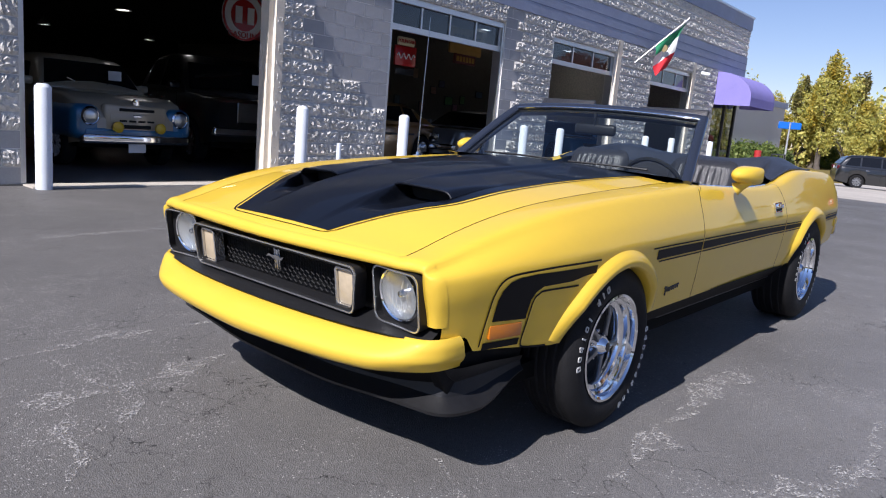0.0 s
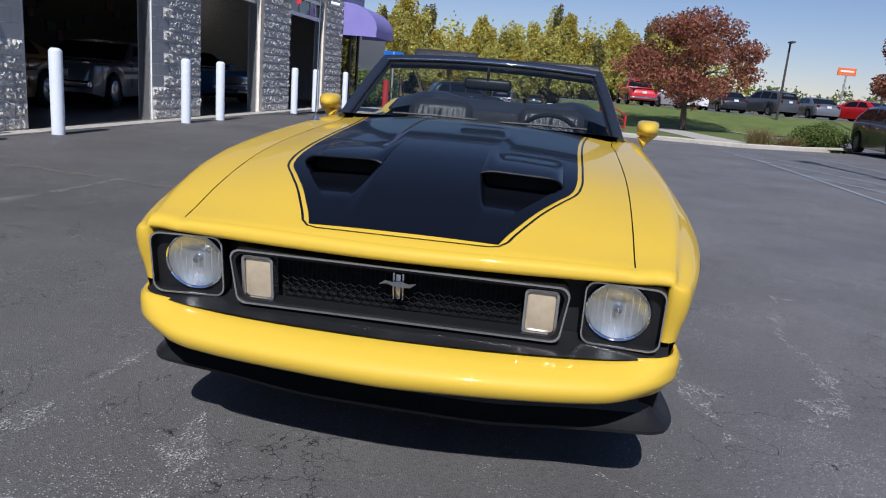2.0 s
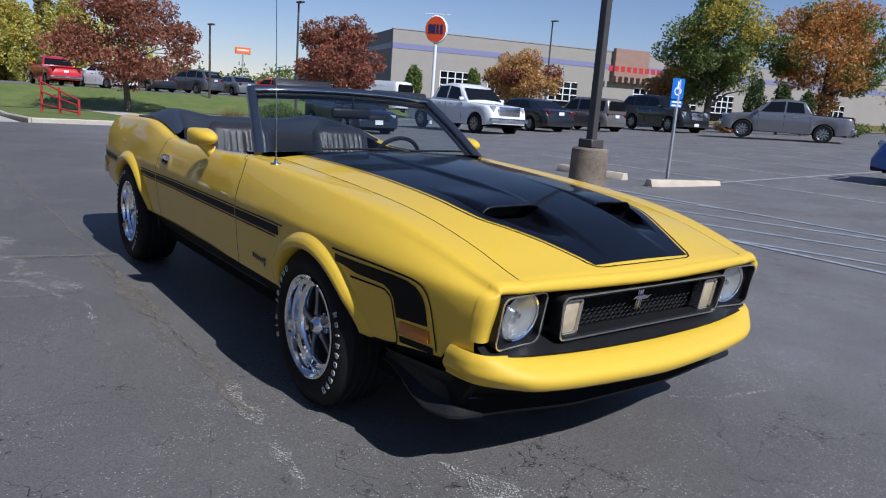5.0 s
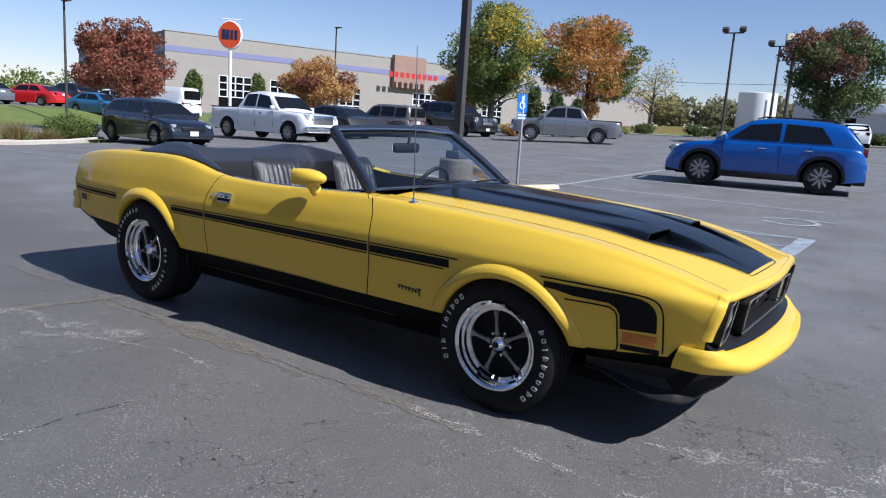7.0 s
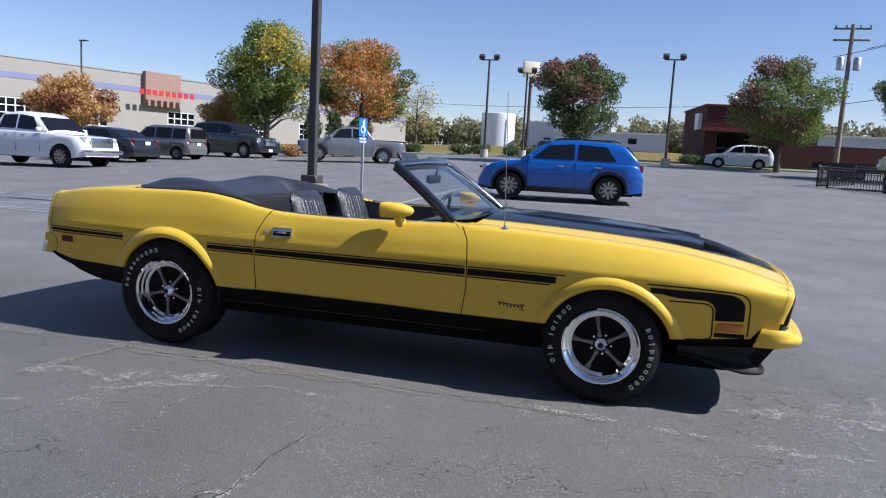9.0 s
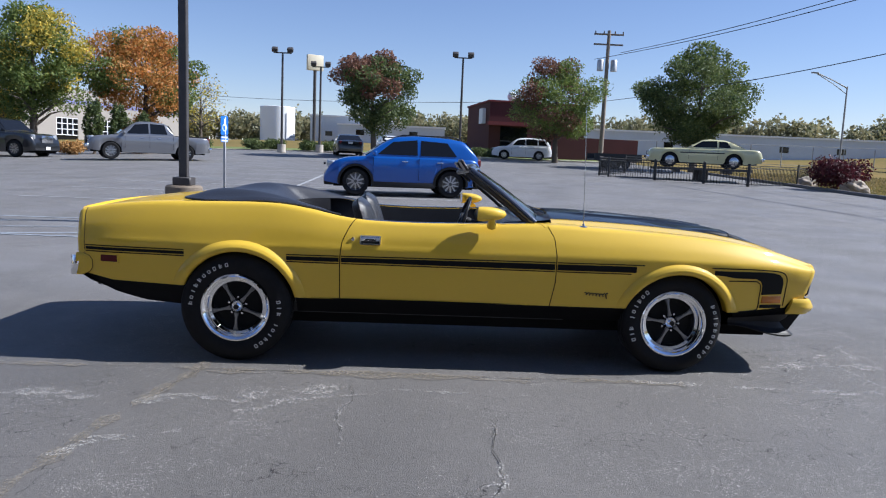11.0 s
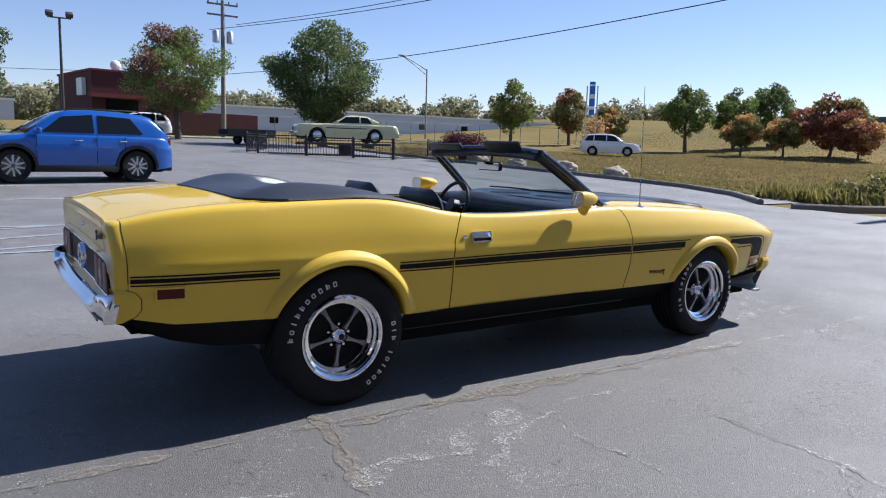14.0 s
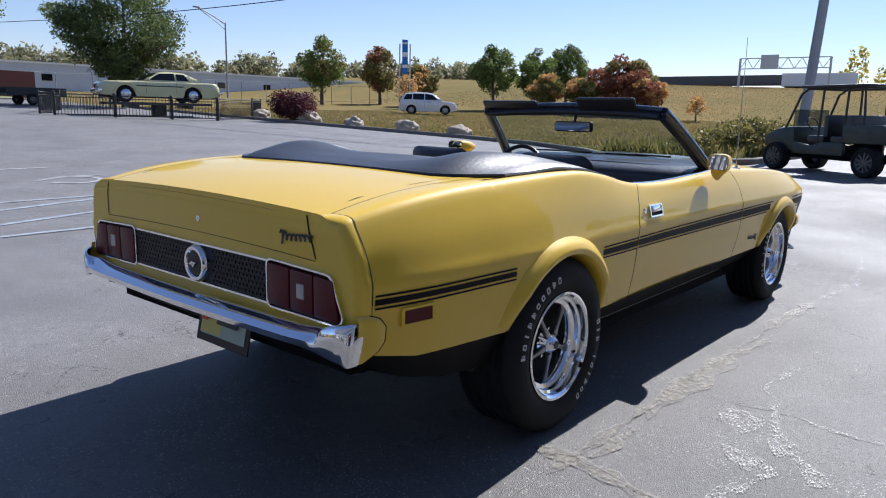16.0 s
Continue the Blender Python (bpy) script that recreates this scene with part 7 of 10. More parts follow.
MIDPICKUP = dict(PICKUP, L=5.4, W=1.89, WB=3.26, R=0.385, axle=1.72, gr_mat=MATT_BLACK, top=q((-2.7, 0.62), (-2.68, 1.12), (-1.05, 1.16), (1.1, 1.14), (1.4, 1.13), (2.3, 1.05), (2.62, 0.92), (2.7, 0.6)), roof=q((-1.0, 1.14), (-0.86, 1.50), (-0.70, 1.70), (0.0, 1.78), (0.5, 1.75), (0.9, 1.55), (1.42, 1.13)),
                 win=q(((-0.72, 1.22), (0.02, 1.22), (0.02, 1.68), (-0.60, 1.65)), ((0.10, 1.22), (1.05, 1.19), (0.68, 1.62), (0.10, 1.68))), ws=((1.38, 1.17), (0.86, 1.61)), rw=((-1.0, 1.22), (-0.80, 1.62)), bed=(-2.62, -1.05), hz=0.90, tz=0.95, gr_z=0.82)
BOXY = dict(L=3.95, W=1.69, WB=2.50, R=0.31, axle=1.22, clear=0.19, top=q((-1.97, 0.5), (-1.95, 0.92), (0.9, 0.94), (1.2, 0.92), (1.75, 0.86), (1.9, 0.7), (1.97, 0.45)), roof=q((-1.93, 0.92), (-1.90, 1.45), (-1.8, 1.60), (0.2, 1.63), (0.55, 1.52), (1.15, 0.92)),
            win=q(((-1.75, 1.02), (-1.05, 1.02), (-1.05, 1.50), (-1.72, 1.50)), ((-0.97, 1.02), (-0.1, 1.02), (-0.1, 1.52), (-0.97, 1.52)), ((-0.02, 1.02), (0.85, 1.0), (0.48, 1.48), (-0.02, 1.52))), ws=((1.12, 0.97), (0.55, 1.52)), rw=((-1.945, 1.05), (-1.925, 1.48)), hz=0.72, tz=0.8, door_gaps=(-1.0, -0.06, 0.9), handles=(-0.85, 0.1))
VAN = dict(L=5.5, W=2.0, WB=3.5, R=0.36, axle=1.8, clear=0.22, top=q((-2.75, 0.5), (-2.73, 1.15), (1.5, 1.15), (1.9, 1.12), (2.5, 1.0), (2.7, 0.8), (2.75, 0.5)), roof=q((-2.72, 1.12), (-2.68, 1.95), (-2.5, 2.1), (0.9, 2.12), (1.2, 1.98), (1.95, 1.1)),
           win=q(((0.55, 1.3), (1.55, 1.28), (1.15, 1.88), (0.55, 1.95)),), ws=((1.9, 1.16), (1.22, 1.98)), rw=((-2.74, 1.35), (-2.71, 1.9)), hz=0.85, tz=1.1)
CLASSIC = dict(L=5.3, W=1.98, WB=2.96, R=0.345, axle=1.62, clear=0.22, top=q((-2.65, 0.50), (-2.62, 0.86), (-2.3, 0.93), (-1.4, 0.95), (0.7, 0.93), (1.1, 0.94), (2.45, 0.90), (2.62, 0.82), (2.65, 0.5)), roof=q((-1.85, 0.93), (-1.25, 1.24), (-0.95, 1.36), (-0.2, 1.39), (0.12, 1.34), (0.90, 0.93)),
               win=q(((-1.18, 1.00), (-0.62, 1.00), (-0.62, 1.30), (-0.98, 1.28)), ((-0.54, 1.00), (0.62, 0.99), (0.14, 1.29), (-0.54, 1.32))), ws=((0.87, 0.96), (0.16, 1.32)), rw=((-1.80, 0.97), (-1.15, 1.29)), hz=0.70, tz=0.68, bumper=0.48, door_gaps=(-0.58, 0.75), handles=(-0.35,), gr_w=1.0, gr_h=0.2, gr_z=0.68, gr_mat=STEEL, tl_h=0.14, pz=0.42, mouldings=0.70)

P_BLUE = car_paint("bright_blue_paint", (0.001, 0.078, 0.35), 0.15)
P_WHITE = car_paint("white_car_paint", (0.72, 0.73, 0.75))
P_SILVER = car_paint("silver_paint", (0.19, 0.195, 0.21), 0.5)
P_BLACK = car_paint("black_car_paint", (0.010, 0.011, 0.013))
P_NAVY = car_paint("dark_navy_paint", (0.012, 0.016, 0.025), 0.3)
P_GREY = car_paint("grey_car_paint", (0.11, 0.115, 0.125), 0.5)
P_TAN = car_paint("grey_beige_paint", (0.19, 0.175, 0.165), 0.5)
P_RED = car_paint("red_car_paint", (0.50, 0.012, 0.012))
P_CREAM = car_paint("pale_yellow_paint", (0.55, 0.52, 0.29))
P_GOLD = car_paint("gold_brown_paint", (0.24, 0.12, 0.025), 0.3)
P_BEIGE = car_paint("beige_truck_paint", (0.36, 0.31, 0.23))
P_TRUCKBLUE = car_paint("mid_blue_paint", (0.02, 0.13, 0.27))

vehicle("crossover_car", "bright blue small crossover with dark lower cladding, parked in a bay", "car", -0.75, 14.98, 187.5, CROSSOVER, P_BLUE, "parked cars", lower=MATT_BLACK)
vehicle("hatchback_car", "dark navy hatchback parked at the curb", "car", -19.35, 10.95, -2, HATCH, P_NAVY, "parked cars")
vehicle("pickup_truck", "white crew-cab pickup with chrome grille", "pickup", -20.3, 16.95, 0, PICKUP, P_WHITE, "parked cars")
vehicle("sedan_car", "dark grey sedan parked tail outwards", "car", -21.6, 21.8, 176, SEDAN, P_BLACK, "parked cars")
vehicle("wagon_car", "boxy grey-beige wagon parked tail outwards", "car", -21.6, 26.0, 180, BOXY, P_TAN, "parked cars")
vehicle("suv_car", "large black suv with bright grille", "car", -21.0, 31.4, -12, BIG_SUV, P_BLACK, "parked cars")
vehicle("silver_pickup_truck", "silver mid-size pickup standing in the lane", "pickup", -13.2, 29.8, 208, MIDPICKUP, P_SILVER, "parked cars")
vehicle("jeep_car", "dark suv on the access road", "car", -41.0, -4.9, 112, SUV, P_BLACK, "parked cars")
vehicle("road_suv_car", "grey suv on the access road", "car", -57.0, -3.3, 170, SUV, P_GREY, "parked cars")
vehicle("road_sedan_car", "dark car far along the access road", "car", -82, -1.4, 175, SEDAN, P_BLACK, "parked cars")
vehicle("white_suv_car", "white suv by the red-brown building", "car", 7.9, 52.6, 178, SUV, P_WHITE, "parked cars")
vehicle("black_sedan_car", "black car at the back of the car park", "car", -5.4, 47.0, 100, SEDAN, P_BLACK, "parked cars")
vehicle("white_wagon_car", "white wagon at the back of the car park", "car", -2.6, 50.0, 100, HATCH, P_WHITE, "parked cars")
vehicle("field_suv_car", "white suv on the road beside the field", "car", 41.2, 37.6, -50, SUV, P_WHITE, "parked cars")
row = [(P_RED, PICKUP, "red pickup in the far row", "pickup"), (P_WHITE, SUV, "white suv in the far row", "car"), (P_BLACK, SEDAN, "black sedan in the far row", "car"), (P_GREY, SUV, "grey suv in the far row", "car"), (P_SILVER, SEDAN, "silver sedan in the far row", "car"), (P_RED, SEDAN, "red sedan in the far row", "car"), (P_BLACK, SUV, "black suv in the far row", "car"), (P_WHITE, SEDAN, "white sedan in the far row", "car"), (P_SILVER, SUV, "silver suv in the far row", "car")]
for k, (m, sp, lb, cat) in enumerate(row):
    vehicle("far_" + ("pickup" if cat == "pickup" else "car"), lb, cat, -52.0 + 0.4 * (k % 3), 6.5 + 3.1 * k, 185 + 20 * (k % 2), sp, m, "cars in the far row", z=0.5 + 0.03 * k)
vehicle("white_van", "white and blue panel van near the far garage", "van", -41.0, 25.5, 190, VAN, P_WHITE, "parked cars", z=0.35)
vehicle("teal_car", "teal car near the far garage", "car", -44, 23.0, 10, SEDAN, P_TRUCKBLUE, "parked cars", z=0.3)

# classic on the display turntable
DX, DY = 13.8, 30.2
dz0 = gxy(DX, DY)
vehicle("classic_coupe", "pale yellow seventies coupe with chrome bumpers on a display stand", "car", DX, DY, 166, dict(CLASSIC, roof_mat=P_CREAM), P_CREAM, z=dz0 + 0.62)
stand = thing("display_stand", "dark low display turntable under the coupe", "stand", T(DX, DY, dz0))
part("pedestal", lathe_bm([(0.0, 0.50), (0.35, 0.50), (0.35, 0.0), (0.0, 0.0)], 20), DARK_METAL, stand)
for s in (-1, 1):
    part("ramp_beam", box_bm(4.6, 0.42, 0.12, 0.02, 2, at=Matrix.Rotation(radians(166), 4, "Z") @ T(0.1, s * 0.82, 0.555)), DARK_METAL, stand)
    part("cross_beam", box_bm(0.2, 2.1, 0.14, 0.02, 2, at=Matrix.Rotation(radians(166), 4, "Z") @ T(s * 1.2, 0, 0.43)), DARK_METAL, stand)


PICKET = mesh_of("picket", [(x, y, z) for z in (-0.415, 0.415) for x, y in ((-0.009, -0.009), (0.009, -0.009), (0.009, 0.009), (-0.009, 0.009))], [(0, 1, 5, 4), (1, 2, 6, 5), (2, 3, 7, 6), (3, 0, 4, 7), (4, 5, 6, 7), (3, 2, 1, 0)], BLACK_METAL, smooth=False)


def fence_panel(a, b, h=0.95):
    """One black railing panel with posts, rails and upright pickets."""
    (x0, y0), (x1, y1) = a, b
    ln = math.hypot(x1 - x0, y1 - y0)
    ang = math.degrees(math.atan2(y1 - y0, x1 - x0))
    z = min(gxy(x0, y0), gxy(x1, y1))
    f = thing("railing_panel", "black metal railing panel round the display stand", "fence", pose(x0, y0, z, 0, 0, ang), "railing")
    for px in (0, ln - 0.06):
        part("post", box_bm(0.07, 0.07, h + 0.06, 0.008, 1, at=T(px, 0, (h + 0.06) / 2)), BLACK_METAL, f)
    for pz in (0.10, h - 0.14, h - 0.02):
        part("rail", box_bm(ln - 0.08, 0.04, 0.035, 0.004, 1, at=T(ln / 2, 0, pz)), BLACK_METAL, f)
    k = int(ln / 0.13)
    for i in range(1, k):
        part_me("picket", PICKET, f, at=T(ln * i / k, 0, h / 2 - 0.01))


ring = [(9.0, 31.4), (9.2, 30.3), (11.0, 28.6), (12.8, 27.2), (14.4, 26.2), (18.0, 28.8), (20.8, 32.0)]
for a, b in zip(ring, ring[1:]):
    fence_panel(a, b)
fence_panel((9.0, 31.4), (11.5, 35.5)), fence_panel((11.5, 35.5), (15.0, 37.5))

# utility vehicle by the entrance
utv = thing("utility_vehicle", "dark green two-row utility vehicle with roll cage and roof", "vehicle", pose(15.16, 1.62, gxy(15.2, 1.6), 0, 0, 60))
UG = paint("dark_green_plastic", (0.018, 0.030, 0.022), 0.45, coat=0.3, vary=0.15, scale=6)
for s in (-1, 1):
    for px in (1.30, -1.25):
        wheel_for(utv, px, s * 0.62, 0.33, 0.27, s, DARK_ALLOY)
box("frame_tray", -1.7, 1.5, -0.55, 0.55, 0.32, 0.46, UNDER, utv)
part("bonnet", prism_bm([(0.80, 0.45), (1.75, 0.55), (1.72, 0.85), (1.35, 1.0), (0.85, 1.06)], -0.62, 0.62, "xz", 0.05), UG, utv)
part("cargo_box", prism_bm([(-1.75, 0.72), (-0.62, 0.72), (-0.60, 1.12), (-1.80, 1.12)], -0.70, 0.70, "xz", 0.02), UG, utv)
part("tail_lamp", box_bm(0.08, 0.12, 0.22, 0.01, 1, at=T(-1.76, -0.62, 0.95)), RED_LENS, utv)
for x0 in (0.15, -0.50):
    st = part("bench_seat", box_bm(0.48, 1.25, 0.16, 0.04, 2, at=T(x0 + 0.05, 0, 0.78)), VINYL, utv)
    part("seat_back", box_bm(0.12, 1.25, 0.50, 0.04, 2, at=T(x0 - 0.22, 0, 1.08)), VINYL, st)
for s in (-1, 1):
    part("side_panel", prism_bm([(-0.60, 0.42), (0.85, 0.42), (0.80, 0.70), (0.30, 0.62), (0.0, 0.72), (-0.60, 0.72)], s * 0.56, s * 0.64, "xz", 0.02), UG, utv)
    part("cage_tube", tube_bm([(1.10, s * 0.62, 1.0), (0.75, s * 0.58, 1.80), (0.55, s * 0.58, 1.92), (-0.95, s * 0.58, 1.92), (-1.05, s * 0.60, 1.1)], 0.028, 8), BLACK_METAL, utv)
    for px in (0.12, -0.55):
        part("cage_tube", tube_bm([(px, s * 0.58, 1.92), (px, s * 0.62, 0.60)], 0.026, 8), BLACK_METAL, utv)
for px in (0.6, -0.2, -0.9):
    part("cage_tube", tube_bm([(px, -0.58, 1.92), (px, 0.58, 1.92)], 0.026, 8), BLACK_METAL, utv)
part("roof_panel", box_bm(1.85, 1.35, 0.06, 0.025, 2, at=T(-0.20, 0, 1.965)), BLACK_METAL, utv)
part("steering_wheel", lathe_bm([(0.16 + 0.014 * math.cos(a), 0.014 * math.sin(a)) for a in linspace(0, 2 * math.pi, 9)[:-1]], 24, "x", closed=True), MATT_BLACK, utv, at=T(0.62, 0.28, 1.12) @ Matrix.Rotation(radians(30), 4, "Y"))
part("wind_screen", prism_bm([(-0.55, 1.05), (0.55, 1.05), (0.53, 1.45), (-0.53, 1.45)], 0.95, 0.954, "yz"), PANE, utv)
for k in range(5):
    part("decal_bar", box_bm(0.06, 0.004, 0.035, 0.0, 1, at=T(-0.95 - 0.085 * k, -0.703, 0.92)), ALU, utv)

# ---- posts, signs and lamps ----
lp = thing("lamp_post", "dark square steel lamp post on a round concrete base", "lamp post", T(-4.22, 7.0, gxy(-4.2, 7.0)))
# mottled footing, its tan darkened all round to carry the shaded side's tone
part("concrete_base", lathe_bm([(0.0, 0.66), (0.27, 0.66), (0.30, 0.63), (0.31, -0.1), (0.0, -0.1)], 32), paint("stained_shaded_footing", (0.25, 0.205, 0.155), 0.9, col2=(0.10, 0.075, 0.055), scale=4, bump=0.4), lp, "stained concrete footing in the dark tan of its shaded side")
part("base_plate", box_bm(0.30, 0.30, 0.14, 0.015, 1, at=T(0, 0, 0.73)), DARK_METAL, lp)
part("post", box_bm(0.135, 0.135, 8.6, 0.012, 1, at=T(0, 0, 5.0)), DARK_METAL, lp)
part("lamp_head", box_bm(0.7, 0.4, 0.2, 0.03, 2, at=T(0, 0, 9.3)), DARK_METAL, lp)
for x0, y0, x1, y1 in ((-4.0, 8.35, -3.7, 10.0), (-6.4, 8.6, -4.8, 8.7)):
    ws_ = part("wheel_stop", prism_bm([(-0.11, 0), (0.11, 0), (0.06, 0.13), (-0.06, 0.13)], 0, math.hypot(x1 - x0, y1 - y0), "xz", 0.01), paint("weathered_curb_stop", (0.50, 0.42, 0.33), 0.9, vary=0.2, scale=4) if x0 == -4.0 else bpy.data.materials["weathered_curb_stop"], None, at=pose(x0, y0, gxy(x0, y0) - 0.004, 0, 0, math.degrees(math.atan2(y1 - y0, x1 - x0)) - 90))
    tagged(ws_, "pale concrete wheel stop at the bay head", "wheel stop", "wheel stops")
hs = thing("parking_sign", "blue accessible-parking sign on a thin galvanised post", "sign", T(-4.06, 8.95, gxy(-4, 8.95)))
part("post", box_bm(0.045, 0.045, 1.86, 0.004, 1, at=T(0, 0, 0.93)), GALV, hs)
SIGN_BLUE = paint("sign_blue", (0.012, 0.14, 0.55), 0.4, vary=0.05)
SIGN_WHITE = paint("sign_white", (0.75, 0.76, 0.78), 0.4, vary=0.04)
turn_s = Matrix.Rotation(radians(72), 4, "Z")
part("sign_plate", prism_bm(rrect(0.25, 0.36, 0.02), -0.006, 0.0, "xz"), SIGN_BLUE, hs, at=T(0, -0.03, 1.70) @ turn_s)
part("sign_plate", prism_bm(rrect(0.25, 0.12, 0.02), -0.006, 0.0, "xz"), SIGN_BLUE, hs, at=T(0, -0.03, 1.44) @ turn_s)
part("symbol_wheel", frame_bm([(0.075 * math.cos(a), 0.075 * math.sin(a)) for a in linspace(0, 6.283, 21)[:-1]], [(0.055 * math.cos(a), 0.055 * math.sin(a)) for a in linspace(0, 6.283, 21)[:-1]], -0.009, -0.007, "xz"), SIGN_WHITE, hs, at=T(0, -0.03, 1.66) @ turn_s)
part("symbol_seat", prism_bm([(-0.02, 0.0), (0.02, 0.0), (0.02, 0.12), (-0.02, 0.15)], -0.009, -0.007, "xz"), SIGN_WHITE, hs, at=T(0, -0.03, 1.69) @ turn_s)
for dz in (0.03, -0.03):
    part("sign_bar", prism_bm(rrect(0.20, 0.03, 0.004), -0.009, -0.007, "xz"), SIGN_WHITE, hs, at=T(0, -0.03, 1.44 + dz) @ turn_s)


def flood_pole(x, y, h, label="thin dark pole with twin floodlights"):
    p = thing("floodlight_pole", label, "lamp post", T(x, y, gxy(x, y)), "floodlight poles")
    part("base", lathe_bm([(0, 0.6), (0.3, 0.6), (0.3, 0), (0, 0)], 16), CONCRETE, p)
    part("pole", tube_bm([(0, 0, 0), (0, 0, h)], [0.10, 0.07], 10), DARK_METAL, p)
    part("cross_arm", box_bm(1.3, 0.08, 0.08, 0.01, 1, at=T(0, 0, h)), DARK_METAL, p)
    for s in (-1, 1):
        part("floodlight", box_bm(0.42, 0.34, 0.30, 0.05, 2, at=T(s * 0.55, -0.05, h + 0.22) @ Matrix.Rotation(radians(35), 4, "X")), DARK_METAL, p)


flood_pole(-10.3, 48.0, 7.1), flood_pole(2.65, 47.0, 7.2), flood_pole(-8.0, 51.3, 6.5)
bx = thing("box_sign", "pale box sign on a tall dark pole", "sign", T(-13.6, 87.0, gxy(-13.6, 87.0)))
part("pole", tube_bm([(0, 0, 0), (0, 0, 9.4)], 0.20, 10), DARK_METAL, bx)
part("sign_box", box_bm(2.1, 0.5, 1.9, 0.06, 2, at=T(0.0, 0, 10.05) @ Matrix.Rotation(radians(30), 4, "Z")), paint("cream_sign", (0.66, 0.60, 0.46), 0.6), bx)
for x, y, h in ((-44.5, 14.5, 5.6), (-39.8, 18.5, 7.0), (-42, 43, 8.2)):
    p = thing("street_lamp", "slim dark street lamp with a flat head", "lamp post", T(x, y, gxy(x, y)), "street lamps")
    part("pole", tube_bm([(0, 0, 0), (0, 0, h)], [0.09, 0.06], 8), DARK_METAL, p)
    part("lamp_head", box_bm(0.7, 0.28, 0.10, 0.02, 1, at=T(0.25, 0, h)), DARK_METAL, p)
gs = thing("round_fuel_sign", "round orange sign with dark blue bars on a white pole", "sign", T(-27.7, 20.6, gxy(-27.7, 20.6)))
part("pole", tube_bm([(0, 0, 0), (0, 0, 4.25)], 0.085, 12), SIGN_WHITE, gs)
face = Matrix.Rotation(radians(-52), 4, "Z")
disc = part("sign_disc", lathe_bm([(0, -0.14), (0.86, -0.14), (0.92, -0.10), (0.92, 0.10), (0.86, 0.14), (0, 0.14)], 40, "y"), SIGN_WHITE, gs, at=T(0, 0, 4.85) @ Matrix.Rotation(radians(38), 4, "Z") @ Matrix.Diagonal((0.64, 1, 0.76, 1)))
for s in (-1, 1):
    part("sign_face", lathe_bm([(0, s * 0.15), (0.85, s * 0.15), (0.85, s * 0.13)], 40, "y"), paint("sign_orange", (0.50, 0.055, 0.008), 0.4) if s < 0 else bpy.data.materials["sign_orange"], disc)
    for k, w in enumerate((0.20, 0.20, 0.14, 0.16)):
        part("sign_bar", box_bm(w * 1.3, 0.02, 0.60, 0.0, 1, at=T(-0.47 + 0.32 * k, s * 0.165, 0.02)), paint("sign_navy", (0.01, 0.015, 0.06), 0.4) if s < 0 and k == 0 else bpy.data.materials["sign_navy"], disc)
part("top_arm", tube_bm([(-0.52, -0.42, 5.62), (0.52, 0.42, 5.62)], 0.025, 6), SIGN_WHITE, gs)
os_ = thing("roadside_sign", "small orange and white roadside sign board", "sign", T(-39.0, 0.35, gxy(-39, 0.35)))
part("board", box_bm(0.06, 0.52, 0.62, 0.01, 1, at=T(0, 0, 0.62)), SIGN_WHITE, os_)
part("board_patch", box_bm(0.07, 0.42, 0.26, 0.01, 1, at=T(0, 0, 0.72)), paint("sign_red_orange", (0.70, 0.08, 0.02), 0.5), os_)
for s in (-0.2, 0.2):
    part("leg", box_bm(0.04, 0.04, 0.36, 0.0, 1, at=T(0, s, 0.18)), GALV, os_)
rg = thing("red_pipe_gate", "red tubular gate standing open beside the lawn", "gate", T(-30.0, 2.6, gxy(-30, 2.6)))
RED_PIPE = paint("red_gate_paint", (0.42, 0.03, 0.03), 0.5)
for px in (0, 1.5, 3.0):
    part("upright", tube_bm([(px * 0.9, px * 0.3, 0), (px * 0.9, px * 0.3, 1.5 - 0.25 * px)], 0.05, 8), RED_PIPE, rg)
for dz in (0.4, 0.9, 1.3):
    part("bar", tube_bm([(0, 0, dz), (2.7, 0.9, dz * 0.55)], 0.035, 8), RED_PIPE, rg)
os2 = thing("tall_orange_sign", "tall pole sign with orange panel far off", "sign", T(-97, 37.2, 0.8) @ Matrix.Scale(0.62, 4))
part("pole", tube_bm([(0, 0, 0), (0, 0, 8.6)], 0.18, 8), GALV, os2)
part("panel", box_bm(0.3, 3.6, 1.5, 0.05, 1, at=T(0, 0, 9.0)), paint("sign_orange_panel", (0.75, 0.16, 0.04), 0.5), os2)
part("panel_bar", box_bm(0.34, 2.6, 0.35, 0.0, 1, at=T(0, 0, 9.1)), SIGN_WHITE, os2)
# blue sign at the roadside, on two posts
bs = thing("blue_road_sign", "blue roadside services sign on two posts", "sign", pose(48.5, 47.2, gxy(48.5, 47.2), 0, 0, -44))
for s in (-0.5, 0.5):
    part("post", box_bm(0.12, 0.12, 6.3, 0.0, 1, at=T(s, 0, 3.15)), GALV, bs)
part("panel", box_bm(0.55, 0.08, 3.2, 0.03, 1, at=T(0, -0.1, 5.1)), SIGN_BLUE, bs)
for dz, h_ in ((1.25, 0.16), (0.2, 0.42), (-0.9, 0.30)):
    part("panel_mark", box_bm(0.5, 0.02, h_, 0.0, 1, at=T(0, -0.16, 5.1 + dz)), SIGN_WHITE, bs)
ul = thing("utility_pole", "weathered wooden utility pole with crossarms and transformers", "utility pole", T(14.7, 53.9, gxy(14.7, 53.9)))
part("pole", tube_bm([(0, 0, 0), (0.05, 0, 10.6)], [0.20, 0.13], 10), WOOD_POLE, ul)
